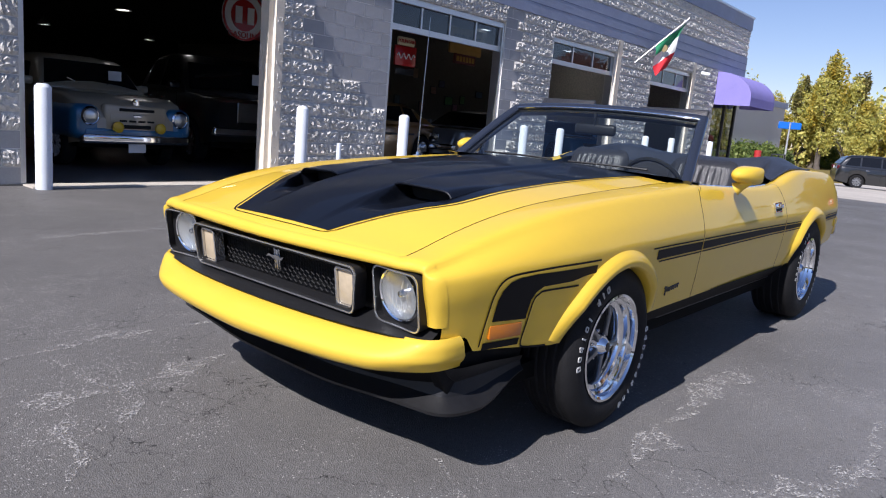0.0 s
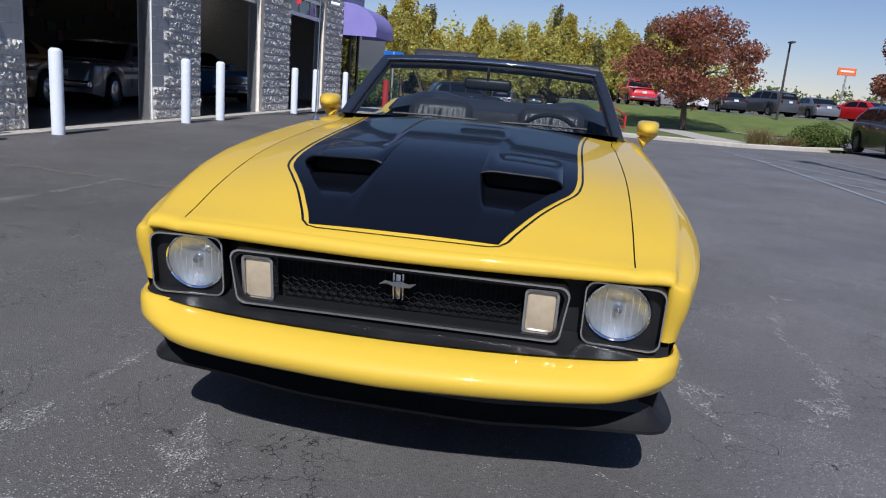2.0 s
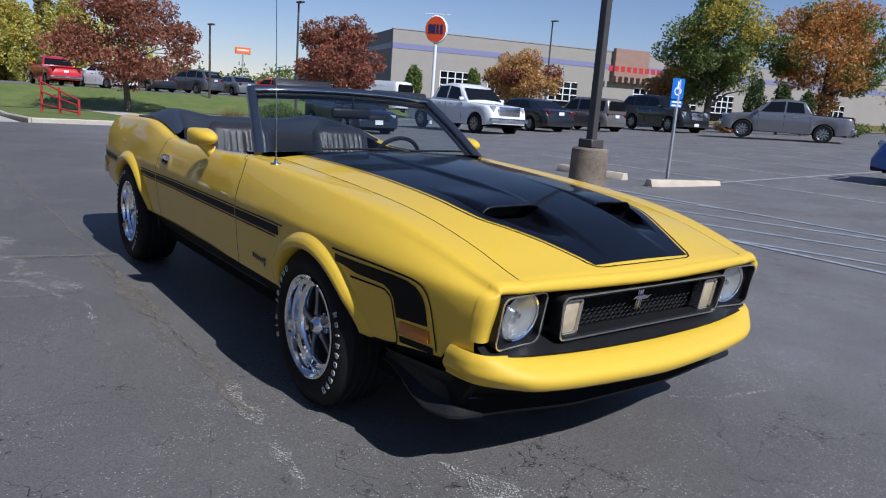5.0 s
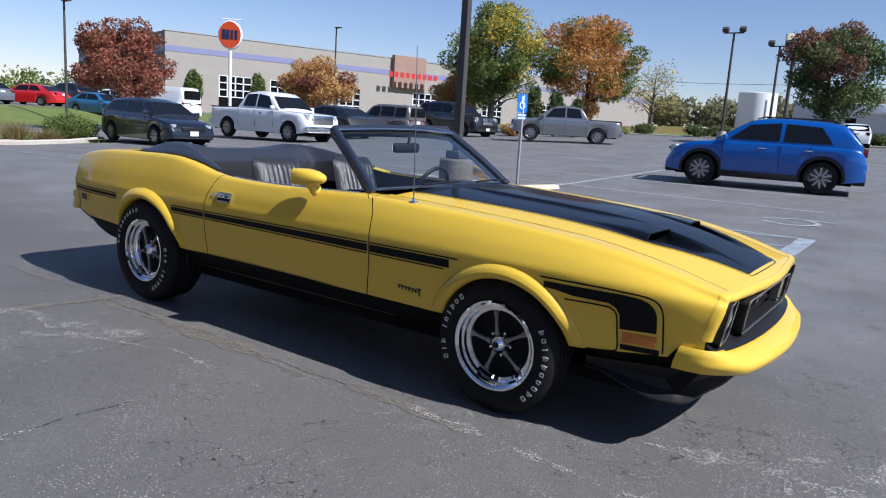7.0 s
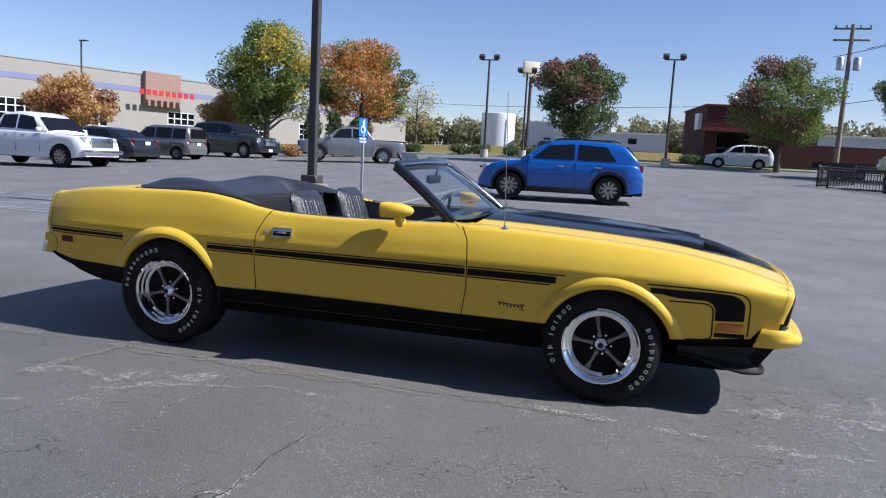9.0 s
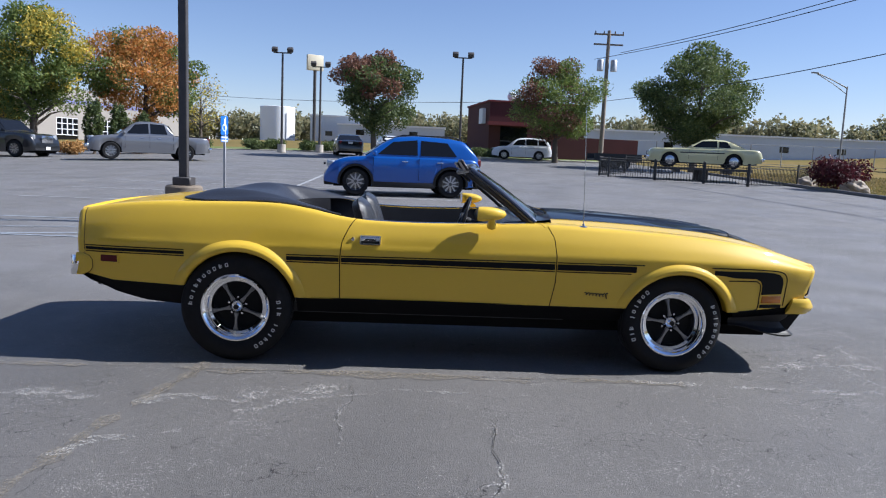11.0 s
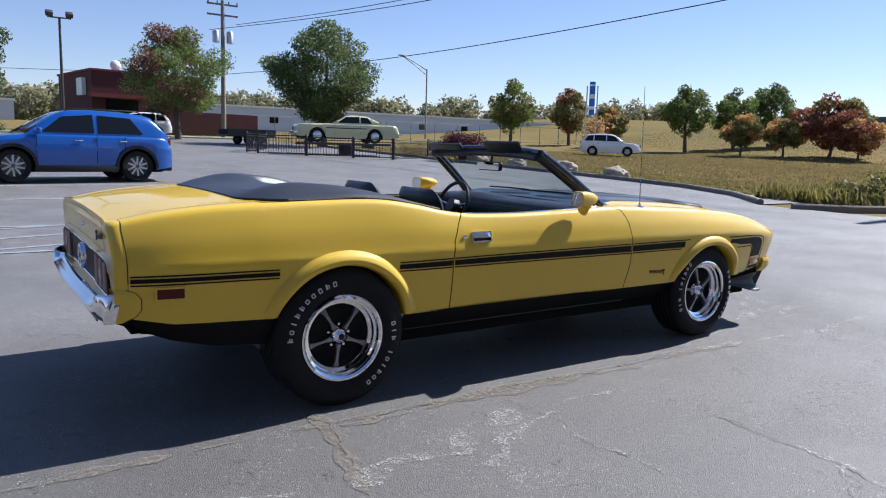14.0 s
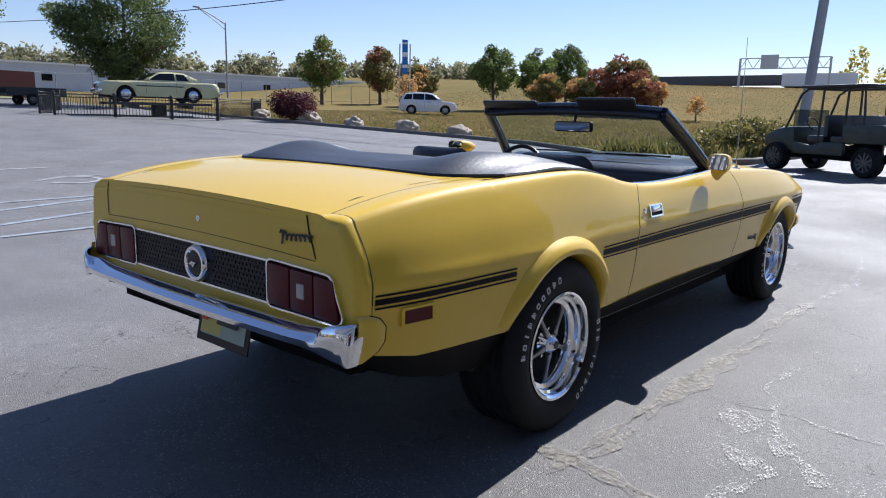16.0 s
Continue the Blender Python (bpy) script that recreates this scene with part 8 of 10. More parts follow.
for hz, w in ((10.3, 2.4), (9.5, 2.4)):
    part("crossarm", box_bm(w, 0.1, 0.13, 0.01, 1, at=T(0.05, 0, hz)), WOOD_POLE, ul)
for s in (-1, 1):
    part("transformer", lathe_bm([(0, 0.9), (0.2, 0.9), (0.26, 0.82), (0.26, 0.0), (0, 0)], 16), GALV, ul, at=T(0.05 + s * 0.55, 0, 7.4))
for s in (-1.1, -0.4, 0.5, 1.15):
    part("insulator", lathe_bm([(0, 0.22), (0.04, 0.2), (0.06, 0.0)], 8), DARK_METAL, ul, at=T(0.05 + s, 0, 10.36))
for sx, h0, end in ((0.05, 5.0, (22.47, 3.95, 7.55)), (-1.0, 8.3, (22.50, 3.92, 9.4)), (1.1, 8.9, (22.52, 3.88, 10.0)), (0.05, 5.0, (-40.0, 96.0, 9.0))):
    a_, b_ = Vector((14.7 + sx, 53.9, gxy(14.7, 53.9) + h0)), Vector(end)
    pts = [a_.lerp(b_, t) - Vector((0, 0, 0.7 * math.sin(math.pi * t))) for t in linspace(0, 1, 24)]
    tagged(part("power_cable", tube_bm(pts, 0.022, 5), BLACK_METAL), "thin dark overhead power cable", "cable", "power cables")
GREY_STEEL = paint("dull_grey_steel", (0.27, 0.275, 0.28), 0.7, vary=0.1, scale=3)
sl = thing("highway_lamp", "tall grey highway lamp with a long truss arm", "lamp post", T(51.9, 82.7, gxy(51.9, 82.7)))
part("pole", tube_bm([(0, 0, 0), (0, 0, 9.6)], [0.14, 0.09], 8), GREY_STEEL, sl)
part("arm", tube_bm([(0, 0, 9.4), (-2.2, -0.6, 10.2), (-4.6, -1.2, 10.9)], 0.07, 6), GREY_STEEL, sl)
part("arm", tube_bm([(0, 0, 8.7), (-2.2, -0.6, 9.8), (-4.6, -1.2, 10.8)], 0.05, 6), GREY_STEEL, sl)
part("lamp_head", box_bm(0.8, 0.35, 0.15, 0.02, 1, at=T(-4.9, -1.3, 10.9)), GREY_STEEL, sl)
lean = thing("leaning_pole", "grey steel pole leaning beside the entrance", "pole", T(22.2, 4.35, gxy(22, 4.35)))
part("pole", tube_bm([(0, 0, -0.2), (0.2, -0.30, 6.0), (0.35, -0.52, 10.5)], [0.17, 0.15, 0.13], 14), paint("grey_galvanised_pole", (0.30, 0.31, 0.33), 0.6, vary=0.12, scale=3), lean)

# bollards along the garage
for x in (0.62, -2.80, -4.92, -8.47, -9.88, -14.2, -15.9, -18.9):
    y = -6.28 if x < 0 else -6.44
    b = thing("bollard", "white-painted steel bollard before the garage doors", "bollard", T(x, y, 0), "bollards")
    part("pipe", lathe_bm([(0.0, 1.15), (0.055, 1.145), (0.082, 1.115), (0.086, 1.10), (0.086, -0.02), (0.0, -0.02)], 28), WHITE_PAINT, b)
pb = part("stand_pipe", tube_bm([(-3.83, -6.62, 0), (-3.83, -6.62, 0.62)], 0.04, 10), WHITE_PAINT)
tagged(pb, "thin pale stand pipe against the block wall", "pipe")

# awning, entry door and flag at the end of the garage
aw = thing("awning", "purple canvas barrel awning over the entry", "awning", T(-21.3, WY, 0))
for s in (-1, 1):
    part("side_panel", prism_bm([(0, 2.35)] + [(1.15 * math.sin(a), 2.62 + 0.78 * math.cos(a)) for a in linspace(0, math.pi / 2, 9)] + [(1.15, 2.35)], s * 1.25 - 0.01, s * 1.25 + 0.01, "yz"), PURPLE, aw)
grid("canvas", lambda u, v: (-1.25 + 2.5 * u, 1.15 * math.sin(v * math.pi / 2), 2.62 + 0.78 * math.cos(v * math.pi / 2)), linspace(0, 1, 6), linspace(0, 1, 12), PURPLE, aw)
grid("valance", lambda u, v: (-1.25 + 2.5 * u, 1.15, 2.62 - 0.27 * v), linspace(0, 1, 6), [0, 1], PURPLE, aw)
ed = thing("entry_door", "glazed aluminium entry door under the awning", "door", T(-21.3, WY - 0.12, 0), kind="structure")
part("frame", frame_bm([(-1.2, 0.0), (1.2, 0.0), (1.2, 2.6), (-1.2, 2.6)], [(-1.12, 0.08), (1.12, 0.08), (1.12, 2.5), (-1.12, 2.5)], -0.05, 0.05, "xz"), DARK_METAL, ed)
part("mullion", box_bm(0.08, 0.1, 2.5, 0.0, 1, at=T(-0.1, 0, 1.25)), DARK_METAL, ed)
for c in (-0.66, 0.50):
    part("glass", box_bm(0.96, 0.012, 2.35, 0.0, 1, at=T(c, 0, 1.28)), PANE, ed)
wn_ = thing("side_wing", "low stone-faced wing beyond the entry with hedge", "building", kind="structure")
box("wall", -38, XE - 0.1, -14.5, -9.5, -0.4, 3.2, SPLIT, wn_)
box("roof_edge", -38.1, XE - 0.1, -14.6, -9.4, 3.2, 3.5, BLUE_TRIM, wn_)
fl = thing("flag", "green, white and red flag on an angled pole", "flag", T(-13.98, WY + 0.02, 3.0))
part("pole", tube_bm([(0, 0, 0), (-0.82, 0.98, 1.23)], 0.018, 8), ALU, fl)
cols = [paint("flag_green", (0.02, 0.22, 0.10), 0.8), paint("flag_white", (0.72, 0.72, 0.70), 0.8), paint("flag_red", (0.55, 0.02, 0.03), 0.8)]
for k in range(3):
    grid("flag_stripe", lambda u, v: (lambda d, q: (-0.82 * q - 0.10 * d + 0.05 * math.sin(6 * v + 5 * d), 0.98 * q - 0.22 * d * v + 0.04 * math.sin(7 * d + 3 * v), 1.23 * q - 0.02 - 0.98 * d * (0.75 + 0.25 * v)))((k + u) / 3, 0.38 + 0.60 * v - 0.20 * v * (k + u) / 3), linspace(0, 1, 7), linspace(0, 1, 16), cols[k], fl)
part("flag_emblem", lathe_bm([(0, 0.0), (0.09, 0.0), (0.09, 0.02), (0, 0.02)], 20, "x"), paint("flag_emblem", (0.25, 0.20, 0.10), 0.8), fl, at=T(-0.46, 0.56, 0.42))
cl_ = thing("wall_camera", "small white security camera under the band", "camera", T(-18.6, WY + 0.02, 3.2))
part("body", tube_bm([(0, 0, 0), (0, 0.28, -0.05)], 0.06, 10), SIGN_WHITE, cl_)
rp = part("red_post", tube_bm([(-20.7, -5.35, -0.1), (-20.7, -5.35, 1.0)], 0.11, 14), RED_PIPE)
tagged(rp, "red painted post at the entry ramp", "post")
rl = thing("ramp_railing", "black handrail at the entry ramp", "railing", T(-22.4, -5.4, -0.1))
for px in (0, 0.8, 1.6):
    part("post", tube_bm([(-px, 0, 0), (-px, 0, 1.0)], 0.025, 8), BLACK_METAL, rl)
for dz in (0.5, 1.0):
    part("rail", tube_bm([(0, 0, dz), (-1.6, 0, dz)], 0.022, 8), BLACK_METAL, rl)
st_sign = thing("street_sign", "blue direction sign on a pole by the road", "sign", pose(-34.5, -8.2, -0.5, 0, 0, 35))
part("pole", tube_bm([(0, 0, 0), (0, 0, 2.9)], 0.05, 8), GALV, st_sign)
part("plate", box_bm(0.05, 1.1, 0.34, 0.02, 1, at=T(0, 0, 2.75)), SIGN_BLUE, st_sign)

# ---- inside the garage ----
LAMP = emitter("garage_lamp_glow", (1.0, 0.94, 0.82), 5.0)
for j, y in enumerate((-13.0, -25.4, -37.8)):
    for i in range(5):
        x = (-21.0, -20.6, -22.6)[j] + 5.55 * i
        g = thing("ceiling_lamp", "round ceiling lamp hanging in the garage", "lamp", T(x, y, 4.1), "garage ceiling lamps")
        part("shade", lathe_bm([(0.0, 0.30), (0.08, 0.30), (0.26, 0.10), (0.30, 0.0), (0.27, 0.01), (0.24, 0.09), (0, 0.24)], 20), ALU, g)
        part("bulb_disc", lathe_bm([(0, 0.03), (0.25, 0.03), (0.25, 0.045), (0, 0.05)], 20), LAMP, g)
        part("rod", tube_bm([(0, 0, 0.28), (0, 0, 0.52)], 0.012, 6), ALU, g)


def round_sign(x, y, z, r):
    s = thing("fuel_sign", "round red and white vintage fuel sign", "sign", T(x, y, z))
    part("disc", lathe_bm([(0, 0.0), (r, 0.0), (r, -0.04), (0, -0.04)], 36, "y"), SIGN_WHITE, s)
    part("centre", lathe_bm([(0, 0.012), (r * 0.62, 0.012), (r * 0.62, 0.0)], 30, "y"), P_RED, s)
    part("ring", frame_bm([(r * math.cos(a), r * math.sin(a)) for a in linspace(0, 6.283, 31)[:-1]], [(r * 0.92 * math.cos(a), r * 0.92 * math.sin(a)) for a in linspace(0, 6.283, 31)[:-1]], -0.01, 0.014, "xz"), P_RED, s)
    return s


def words(text, size, material, m, parent, name="lettering"):
    c = bpy.data.curves.new(name, "FONT")
    c.body, c.size, c.extrude, c.align_x, c.align_y = text, size, 0.006, "CENTER", "CENTER"
    tmp = bpy.data.objects.new(name, c)
    scene.collection.objects.link(tmp)
    bpy.context.view_layer.update()
    me = bpy.data.meshes.new_from_object(tmp.evaluated_get(bpy.context.evaluated_depsgraph_get()))
    bpy.data.objects.remove(tmp)
    me.materials.clear()
    me.materials.append(material)
    ob = part_me(name, me, parent, at=m)
    return ob


FACING = Matrix.Rotation(radians(180), 4, "Z") @ Matrix.Rotation(radians(90), 4, "X")
rs = round_sign(-4.3, -10.0, 2.72, 0.46)
words("GASOLINE", 0.15, P_RED, T(0, 0.02, -0.36) @ FACING, rs)
for dx in (-0.13, 0.13):
    part("letter_bar", box_bm(0.14, 0.02, 0.30, 0.0, 1, at=T(dx, 0.025, 0)), SIGN_WHITE, rs)
sv = thing("service_sign", "yellow and black vintage service sign hanging in the garage", "sign", T(-10.2, -9.4, 3.02))
part("board", box_bm(1.25, 0.06, 0.62, 0.04, 2, at=T(0, 0, 0)), paint("sign_mustard", (0.42, 0.22, 0.03), 0.5, vary=0.15, scale=6), sv)
words("SERVICE", 0.28, BLACK_PAINT, T(0, 0.036, 0.03) @ FACING, sv)
part("lower_board", box_bm(0.85, 0.05, 0.24, 0.02, 1, at=T(0, 0, -0.42)), paint("sign_dark_red", (0.12, 0.02, 0.02), 0.5), sv)
for k in range(6):
    part("lower_bar", box_bm(0.08, 0.02, 0.12, 0.0, 1, at=T(-0.3 + 0.12 * k, 0.03, -0.42)), bpy.data.materials["sign_mustard"], sv)
ft = thing("fountain_sign", "red and white vintage drinks sign in the garage", "sign", T(-7.05, -8.4, 2.32))
part("board", box_bm(0.62, 0.05, 0.40, 0.04, 2, at=T(0, 0, 0)), P_RED, ft)
part("head_board", box_bm(0.50, 0.05, 0.17, 0.03, 2, at=T(0, 0, 0.29)), paint("sign_cream", (0.60, 0.55, 0.35), 0.5), ft)
words("FOUNTAIN", 0.10, P_RED, T(0, 0.03, 0.29) @ FACING, ft)
part("script_bar", tube_bm([(0.26 - 0.52 * t, 0.03, 0.05 * math.sin(t * 22)) for t in linspace(0, 1, 40)], 0.014, 5), SIGN_WHITE, ft)
part("tail_board", box_bm(0.55, 0.05, 0.14, 0.02, 1, at=T(0, 0, -0.30)), P_BLACK, ft)

OLDTRUCK = dict(L=4.9, W=1.95, WB=2.79, R=0.36, axle=1.62, clear=0.36, top=q((-2.45, 0.7), (-2.43, 1.15), (-0.7, 1.18), (0.7, 1.18), (1.0, 1.26), (1.9, 1.20), (2.3, 1.08), (2.45, 0.75)), roof=q((-0.6, 1.16), (-0.5, 1.60), (-0.25, 1.80), (0.25, 1.84), (0.6, 1.74), (1.02, 1.24)),
                win=q(((-0.35, 1.28), (0.55, 1.28), (0.35, 1.66), (-0.25, 1.68)),), ws=((0.98, 1.28), (0.62, 1.72)), rw=((-0.6, 1.3), (-0.5, 1.66)), hz=0.86, hl_w=0.03, hl_h=0.03, bumper=0.50, bed=(-2.4, -0.65), gr_h=0.26, gr_z=0.80, gr_mat=P_BEIGE, pz=0.36)
ot = vehicle("vintage_pickup", "beige and blue fifties pickup with chrome bumper, parked indoors", "pickup", -1.30, -10.45, 92, OLDTRUCK, P_BEIGE, z=0.012, rim=SIGN_WHITE)
ot.matrix_basis = ot.matrix_basis @ Matrix.Scale(0.88, 4)
for s in (-1, 1):
    fd = part("fender", box_bm(1.72, 0.50, 0.56, 0.17, 5, at=T(1.60, s * 0.80, 0.76)), P_TRUCKBLUE, ot, "rounded blue front fender")
    part("lamp_rim", lathe_bm([(0.145, 0.0), (0.150, 0.03), (0.125, 0.055), (0.115, 0.05)], 28, "x"), CHROME, fd, at=T(2.445, s * 0.78, 0.86))
    part("round_lamp", lathe_bm([(0.118, 0.03), (0.10, 0.055), (0.06, 0.075), (0.0, 0.085)], 24, "x"), LAMP_SILVER, fd, at=T(2.445, s * 0.78, 0.86))
    part("fog_lamp", lathe_bm([(0.085, 0.0), (0.09, 0.05), (0.06, 0.075), (0.0, 0.085)], 20, "x"), paint("amber_fog_lens", (0.62, 0.42, 0.03), 0.2) if s < 0 else bpy.data.materials["amber_fog_lens"], ot, at=T(2.52, s * 0.37, 0.70))
    part("wiper", tube_bm([(0.98, s * 0.12, 1.30), (0.88, s * 0.42, 1.44)], 0.010, 5), STEEL, ot)
part("grille_panel", box_bm(0.16, 1.10, 0.50, 0.06, 3, at=T(2.38, 0, 0.82)), P_BEIGE, ot)
part("lower_apron", box_bm(0.14, 1.75, 0.16, 0.05, 3, at=T(2.40, 0, 0.60)), P_TRUCKBLUE, ot)
part("grille_slot", box_bm(0.06, 0.62, 0.055, 0.02, 2, at=T(2.445, 0, 0.98)), DARK, ot)
for k in range(4):
    part("grille_slot", box_bm(0.06, 0.13, 0.035, 0.01, 2, at=T(2.445, -0.24 + 0.16 * k, 0.80)), DARK, ot)
part("grille_slot", box_bm(0.06, 0.50, 0.07, 0.02, 2, at=T(2.445, 0, 0.71)), DARK, ot)
part("nose_emblem", lathe_bm([(0, 0.03), (0.05, 0.025), (0.065, 0.0)], 20, "x"), CHROME, ot, at=T(2.40, 0, 1.10))
part("grille_mark", box_bm(0.03, 0.14, 0.05, 0.01, 1, at=T(2.465, 0, 0.88)), CHROME, ot)
part("window_card", box_bm(0.01, 0.24, 0.24, 0.0, 1, at=T(0.86, 0.45, 1.50)), SIGN_WHITE, ot)
bp_ = vehicle("black_pickup", "black and cream square-bodied pickup, parked indoors", "pickup", -4.25, -11.1, 80, dict(PICKUP, L=5.3, WB=3.0, axle=1.75, R=0.37), P_BLACK, z=0.012)
part("window_card", box_bm(0.01, 0.24, 0.24, 0.0, 1, at=T(1.22, 0.5, 1.52)), SIGN_WHITE, bp_)
vehicle("gold_coupe", "gold-brown classic coupe parked indoors", "car", -7.2, -9.9, 12, CLASSIC, P_GOLD, z=0.012)
vehicle("dark_coupe", "dark classic coupe parked indoors", "car", -6.6, -13.2, 20, CLASSIC, P_NAVY, z=0.012)
vehicle("red_coupe", "red classic coupe deep in the garage", "car", -3.0, -17.0, 30, CLASSIC, P_RED, z=0.012)
vehicle("silver_coupe", "silver classic coupe parked indoors", "car", -11.6, -10.0, 10, CLASSIC, P_SILVER, z=0.012)
vehicle("blue_coupe", "blue classic coupe parked indoors", "car", -16.4, -10.4, 60, CLASSIC, P_TRUCKBLUE, z=0.012)
# picture wall and clutter at the back
random.seed(11)
for k in range(26):
    x, z = -18.5 + 0.38 * k + random.uniform(-0.1, 0.1), 1.2 + random.random() * 1.3
    w, h = random.uniform(0.22, 0.42), random.uniform(0.18, 0.34)
    f = thing("wall_picture", "small framed sign on the garage back wall", "picture", T(x, -13.0 + 0.0, z), "wall pictures")
    part("frame", box_bm(w, 0.03, h, 0.006, 1), BLACK_METAL, f)
    part("print", box_bm(w - 0.05, 0.034, h - 0.05, 0.0, 1), paint("print_tone", (random.uniform(0.05, 0.22), random.uniform(0.05, 0.18), random.uniform(0.04, 0.14)), 0.6, vary=0.4, scale=9), f)
pw = box("partition_wall", -19.0, -8.8, -13.25, -13.04, 0, 4.6, paint("tan_partition", (0.10, 0.085, 0.065), 0.8, vary=0.15, scale=1), garage)

# ---- far garage across the car park ----
fg = thing("far_garage", "long pale block garage with blue stripe and glazed doors", "building", kind="structure")
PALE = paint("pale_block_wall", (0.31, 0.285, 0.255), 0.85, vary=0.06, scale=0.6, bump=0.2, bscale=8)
# the pale block darkened and blued: shade painted into the end wall and roof
SHADE_WALL = paint("shaded_block_wall", (0.20, 0.205, 0.22), 0.85, vary=0.06, scale=0.6)
fg.matrix_basis = pose(-60.5, 38.8, 0.2, 0, 0, 72.5)      # along its front
FH = 8.1
doors_f = [(7.0, 3.4), (12.5, 3.4), (20.0, 3.6), (31, 3.6), (36.5, 3.6), (42, 3.4), (52, 3.6), (60, 3.6)]
xs_f = [0.0]
for c, w in doors_f:
    box("wall_bay", xs_f[-1], c - w / 2, 0.0, 0.3, 0, FH, PALE, fg)
    xs_f.append(c + w / 2)
box("wall_bay", xs_f[-1], 75, 0.0, 0.3, 0, FH, PALE, fg)
for c, w in doors_f:
    box("door_head", c - w / 2, c + w / 2, 0.0, 0.3, 4.4, FH, PALE, fg)
    for i in range(4):
        box("glazing_bar", c - w / 2 + w * i / 4, c - w / 2 + w * i / 4 + 0.12, 0.02, 0.12, 2.2, 4.4, SIGN_WHITE, fg)
    for i in range(4):
        box("glazing_bar", c - w / 2, c + w / 2, 0.02, 0.12, 2.2 + 0.7 * i, 2.3 + 0.7 * i, SIGN_WHITE, fg)
    box("door_dark", c - w / 2, c + w / 2, 0.18, 0.24, 0, 4.4, GLASS_DARK, fg)
box("stripe", 0, 75, -0.03, 0.02, 6.2, 6.75, paint("pale_blue_stripe", (0.19, 0.20, 0.34), 0.7), fg)
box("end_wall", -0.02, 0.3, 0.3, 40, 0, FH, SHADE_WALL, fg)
box("end_stripe", -0.05, 0.0, 0.3, 40, 6.2, 6.75, BLUE_TRIM, fg)
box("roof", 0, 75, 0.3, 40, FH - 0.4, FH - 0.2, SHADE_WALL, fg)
box("coping", -0.1, 75, -0.06, 0.4, FH, FH + 0.14, ALU, fg)
box("red_gable", 26.0, 30.5, -0.6, 0.0, 4.8, 8.5, paint("red_brown_brick", (0.30, 0.19, 0.15), 0.85, vary=0.12, scale=2), fg)
for k in range(9):
    box("red_mark", 24.6 + 0.8 * k, 25.1 + 0.8 * k, -1.66, -1.6, 5.9, 6.5, P_RED, fg)

# red-brown restaurant beyond the lot
rb = thing("restaurant", "small dark red flat-roofed restaurant building", "building", pose(9.5, 58.5, gxy(9, 58), 0, 0, 8), kind="structure")
RB = paint("dark_red_stucco", (0.075, 0.020, 0.021), 0.85, vary=0.1, scale=1)
box("wall", -4.0, 4.6, -1.0, 8, 0, 4.7, RB, rb)
box("wall", 4.6, 10.0, -0.4, 6, 0, 2.0, RB, rb)
box("parapet_cap", -4.1, 4.7, -1.1, 8.1, 4.7, 4.85, paint("red_cap", (0.17, 0.030, 0.032), 0.8), rb)
box("window", -3.0, -0.6, -1.05, -0.95, 0.9, 2.6, GLASS_DARK, rb)
box("awning", -4.3, -0.2, -1.9, -1.0, 2.7, 3.0, bpy.data.materials["red_cap"], rb)
box("doorway", 0.4, 1.6, -1.05, -0.95, 0.0, 2.4, GLASS_DARK, rb)
box("menu_panel", -4.35, -4.05, 0.2, 1.6, 2.9, 4.2, SIGN_WHITE, rb)
for px in (-1.5, 0.0):
    part("dish", lathe_bm([(0, 0.0), (0.25, 0.06), (0.42, 0.22)], 16, "y"), SIGN_WHITE, rb, at=T(px, 1.0, 5.4))
    part("dish_mast", tube_bm([(px, 1.0, 4.7), (px, 1.0, 5.3)], 0.04, 6), GALV, rb)
part("flue", tube_bm([(2.2, 0.5, 4.7), (2.2, 0.5, 5.6)], 0.16, 10), STEEL, rb)
tr = thing("utility_trailer", "black utility trailer carrying clipped greenery", "trailer", pose(12.6, 42.0, gxy(12.6, 42.0), 0, 0, 5))
box("deck", -1.6, 1.6, -0.8, 0.8, 0.5, 0.62, BLACK_METAL, tr)
for s in (-1, 1):
    box("side_rail", -1.6, 1.6, s * 0.78, s * 0.82, 0.62, 0.95, BLACK_METAL, tr)
    wheel_for(tr, -0.3, s * 0.85, 0.3, 0.18, s, DARK_ALLOY)
    wheel_for(tr, 0.5, s * 0.85, 0.3, 0.18, s, DARK_ALLOY)
# storage tank and sheds in the distance
tk = thing("storage_tank", "white cylindrical storage tank", "tank", T(-29.6, 146.0, 3.42) @ Matrix.Scale(1.04, 4))
part("shell", lathe_bm([(0, 7.1), (3.3, 6.9), (3.4, 6.8), (3.4, 0), (0, 0)], 40), SIGN_WHITE, tk)
part("ladder", tube_bm([(2.2, -2.7, 0), (2.2, -2.7, 5.6)], 0.08, 6), GALV, tk)
part("roof_rail", tube_bm([(3.2 * math.cos(a), 3.2 * math.sin(a), 5.6) for a in linspace(-2.6, -0.5, 12)], 0.05, 5), GALV, tk)
SHED = paint("pale_grey_metal_siding", (0.50, 0.54, 0.60), 0.6, vary=0.06, scale=0.3)
for x0, x1, y0, h in ((-22, -6, 140, 5.2), (-14, 4, 118, 3.0), (16, 150, 104, 3.6)):
    w = thing("metal_warehouse", "long pale grey metal warehouse", "warehouse", T(x0, y0, gxy(0, y0) - 0.2), kind="structure")
    box("wall", 0, x1 - x0, 0, 20, 0, h, SHED, w)
    box("roof_edge", -0.2, x1 - x0 + 0.2, -0.2, 20.2, h, h + 0.25, SIGN_WHITE, w)
    for k in range(int((x1 - x0) / 9)):
        box("window", 3 + 9 * k, 4.4 + 9 * k, -0.05, 0.02, 1.4, 2.3, GLASS_DARK, w)
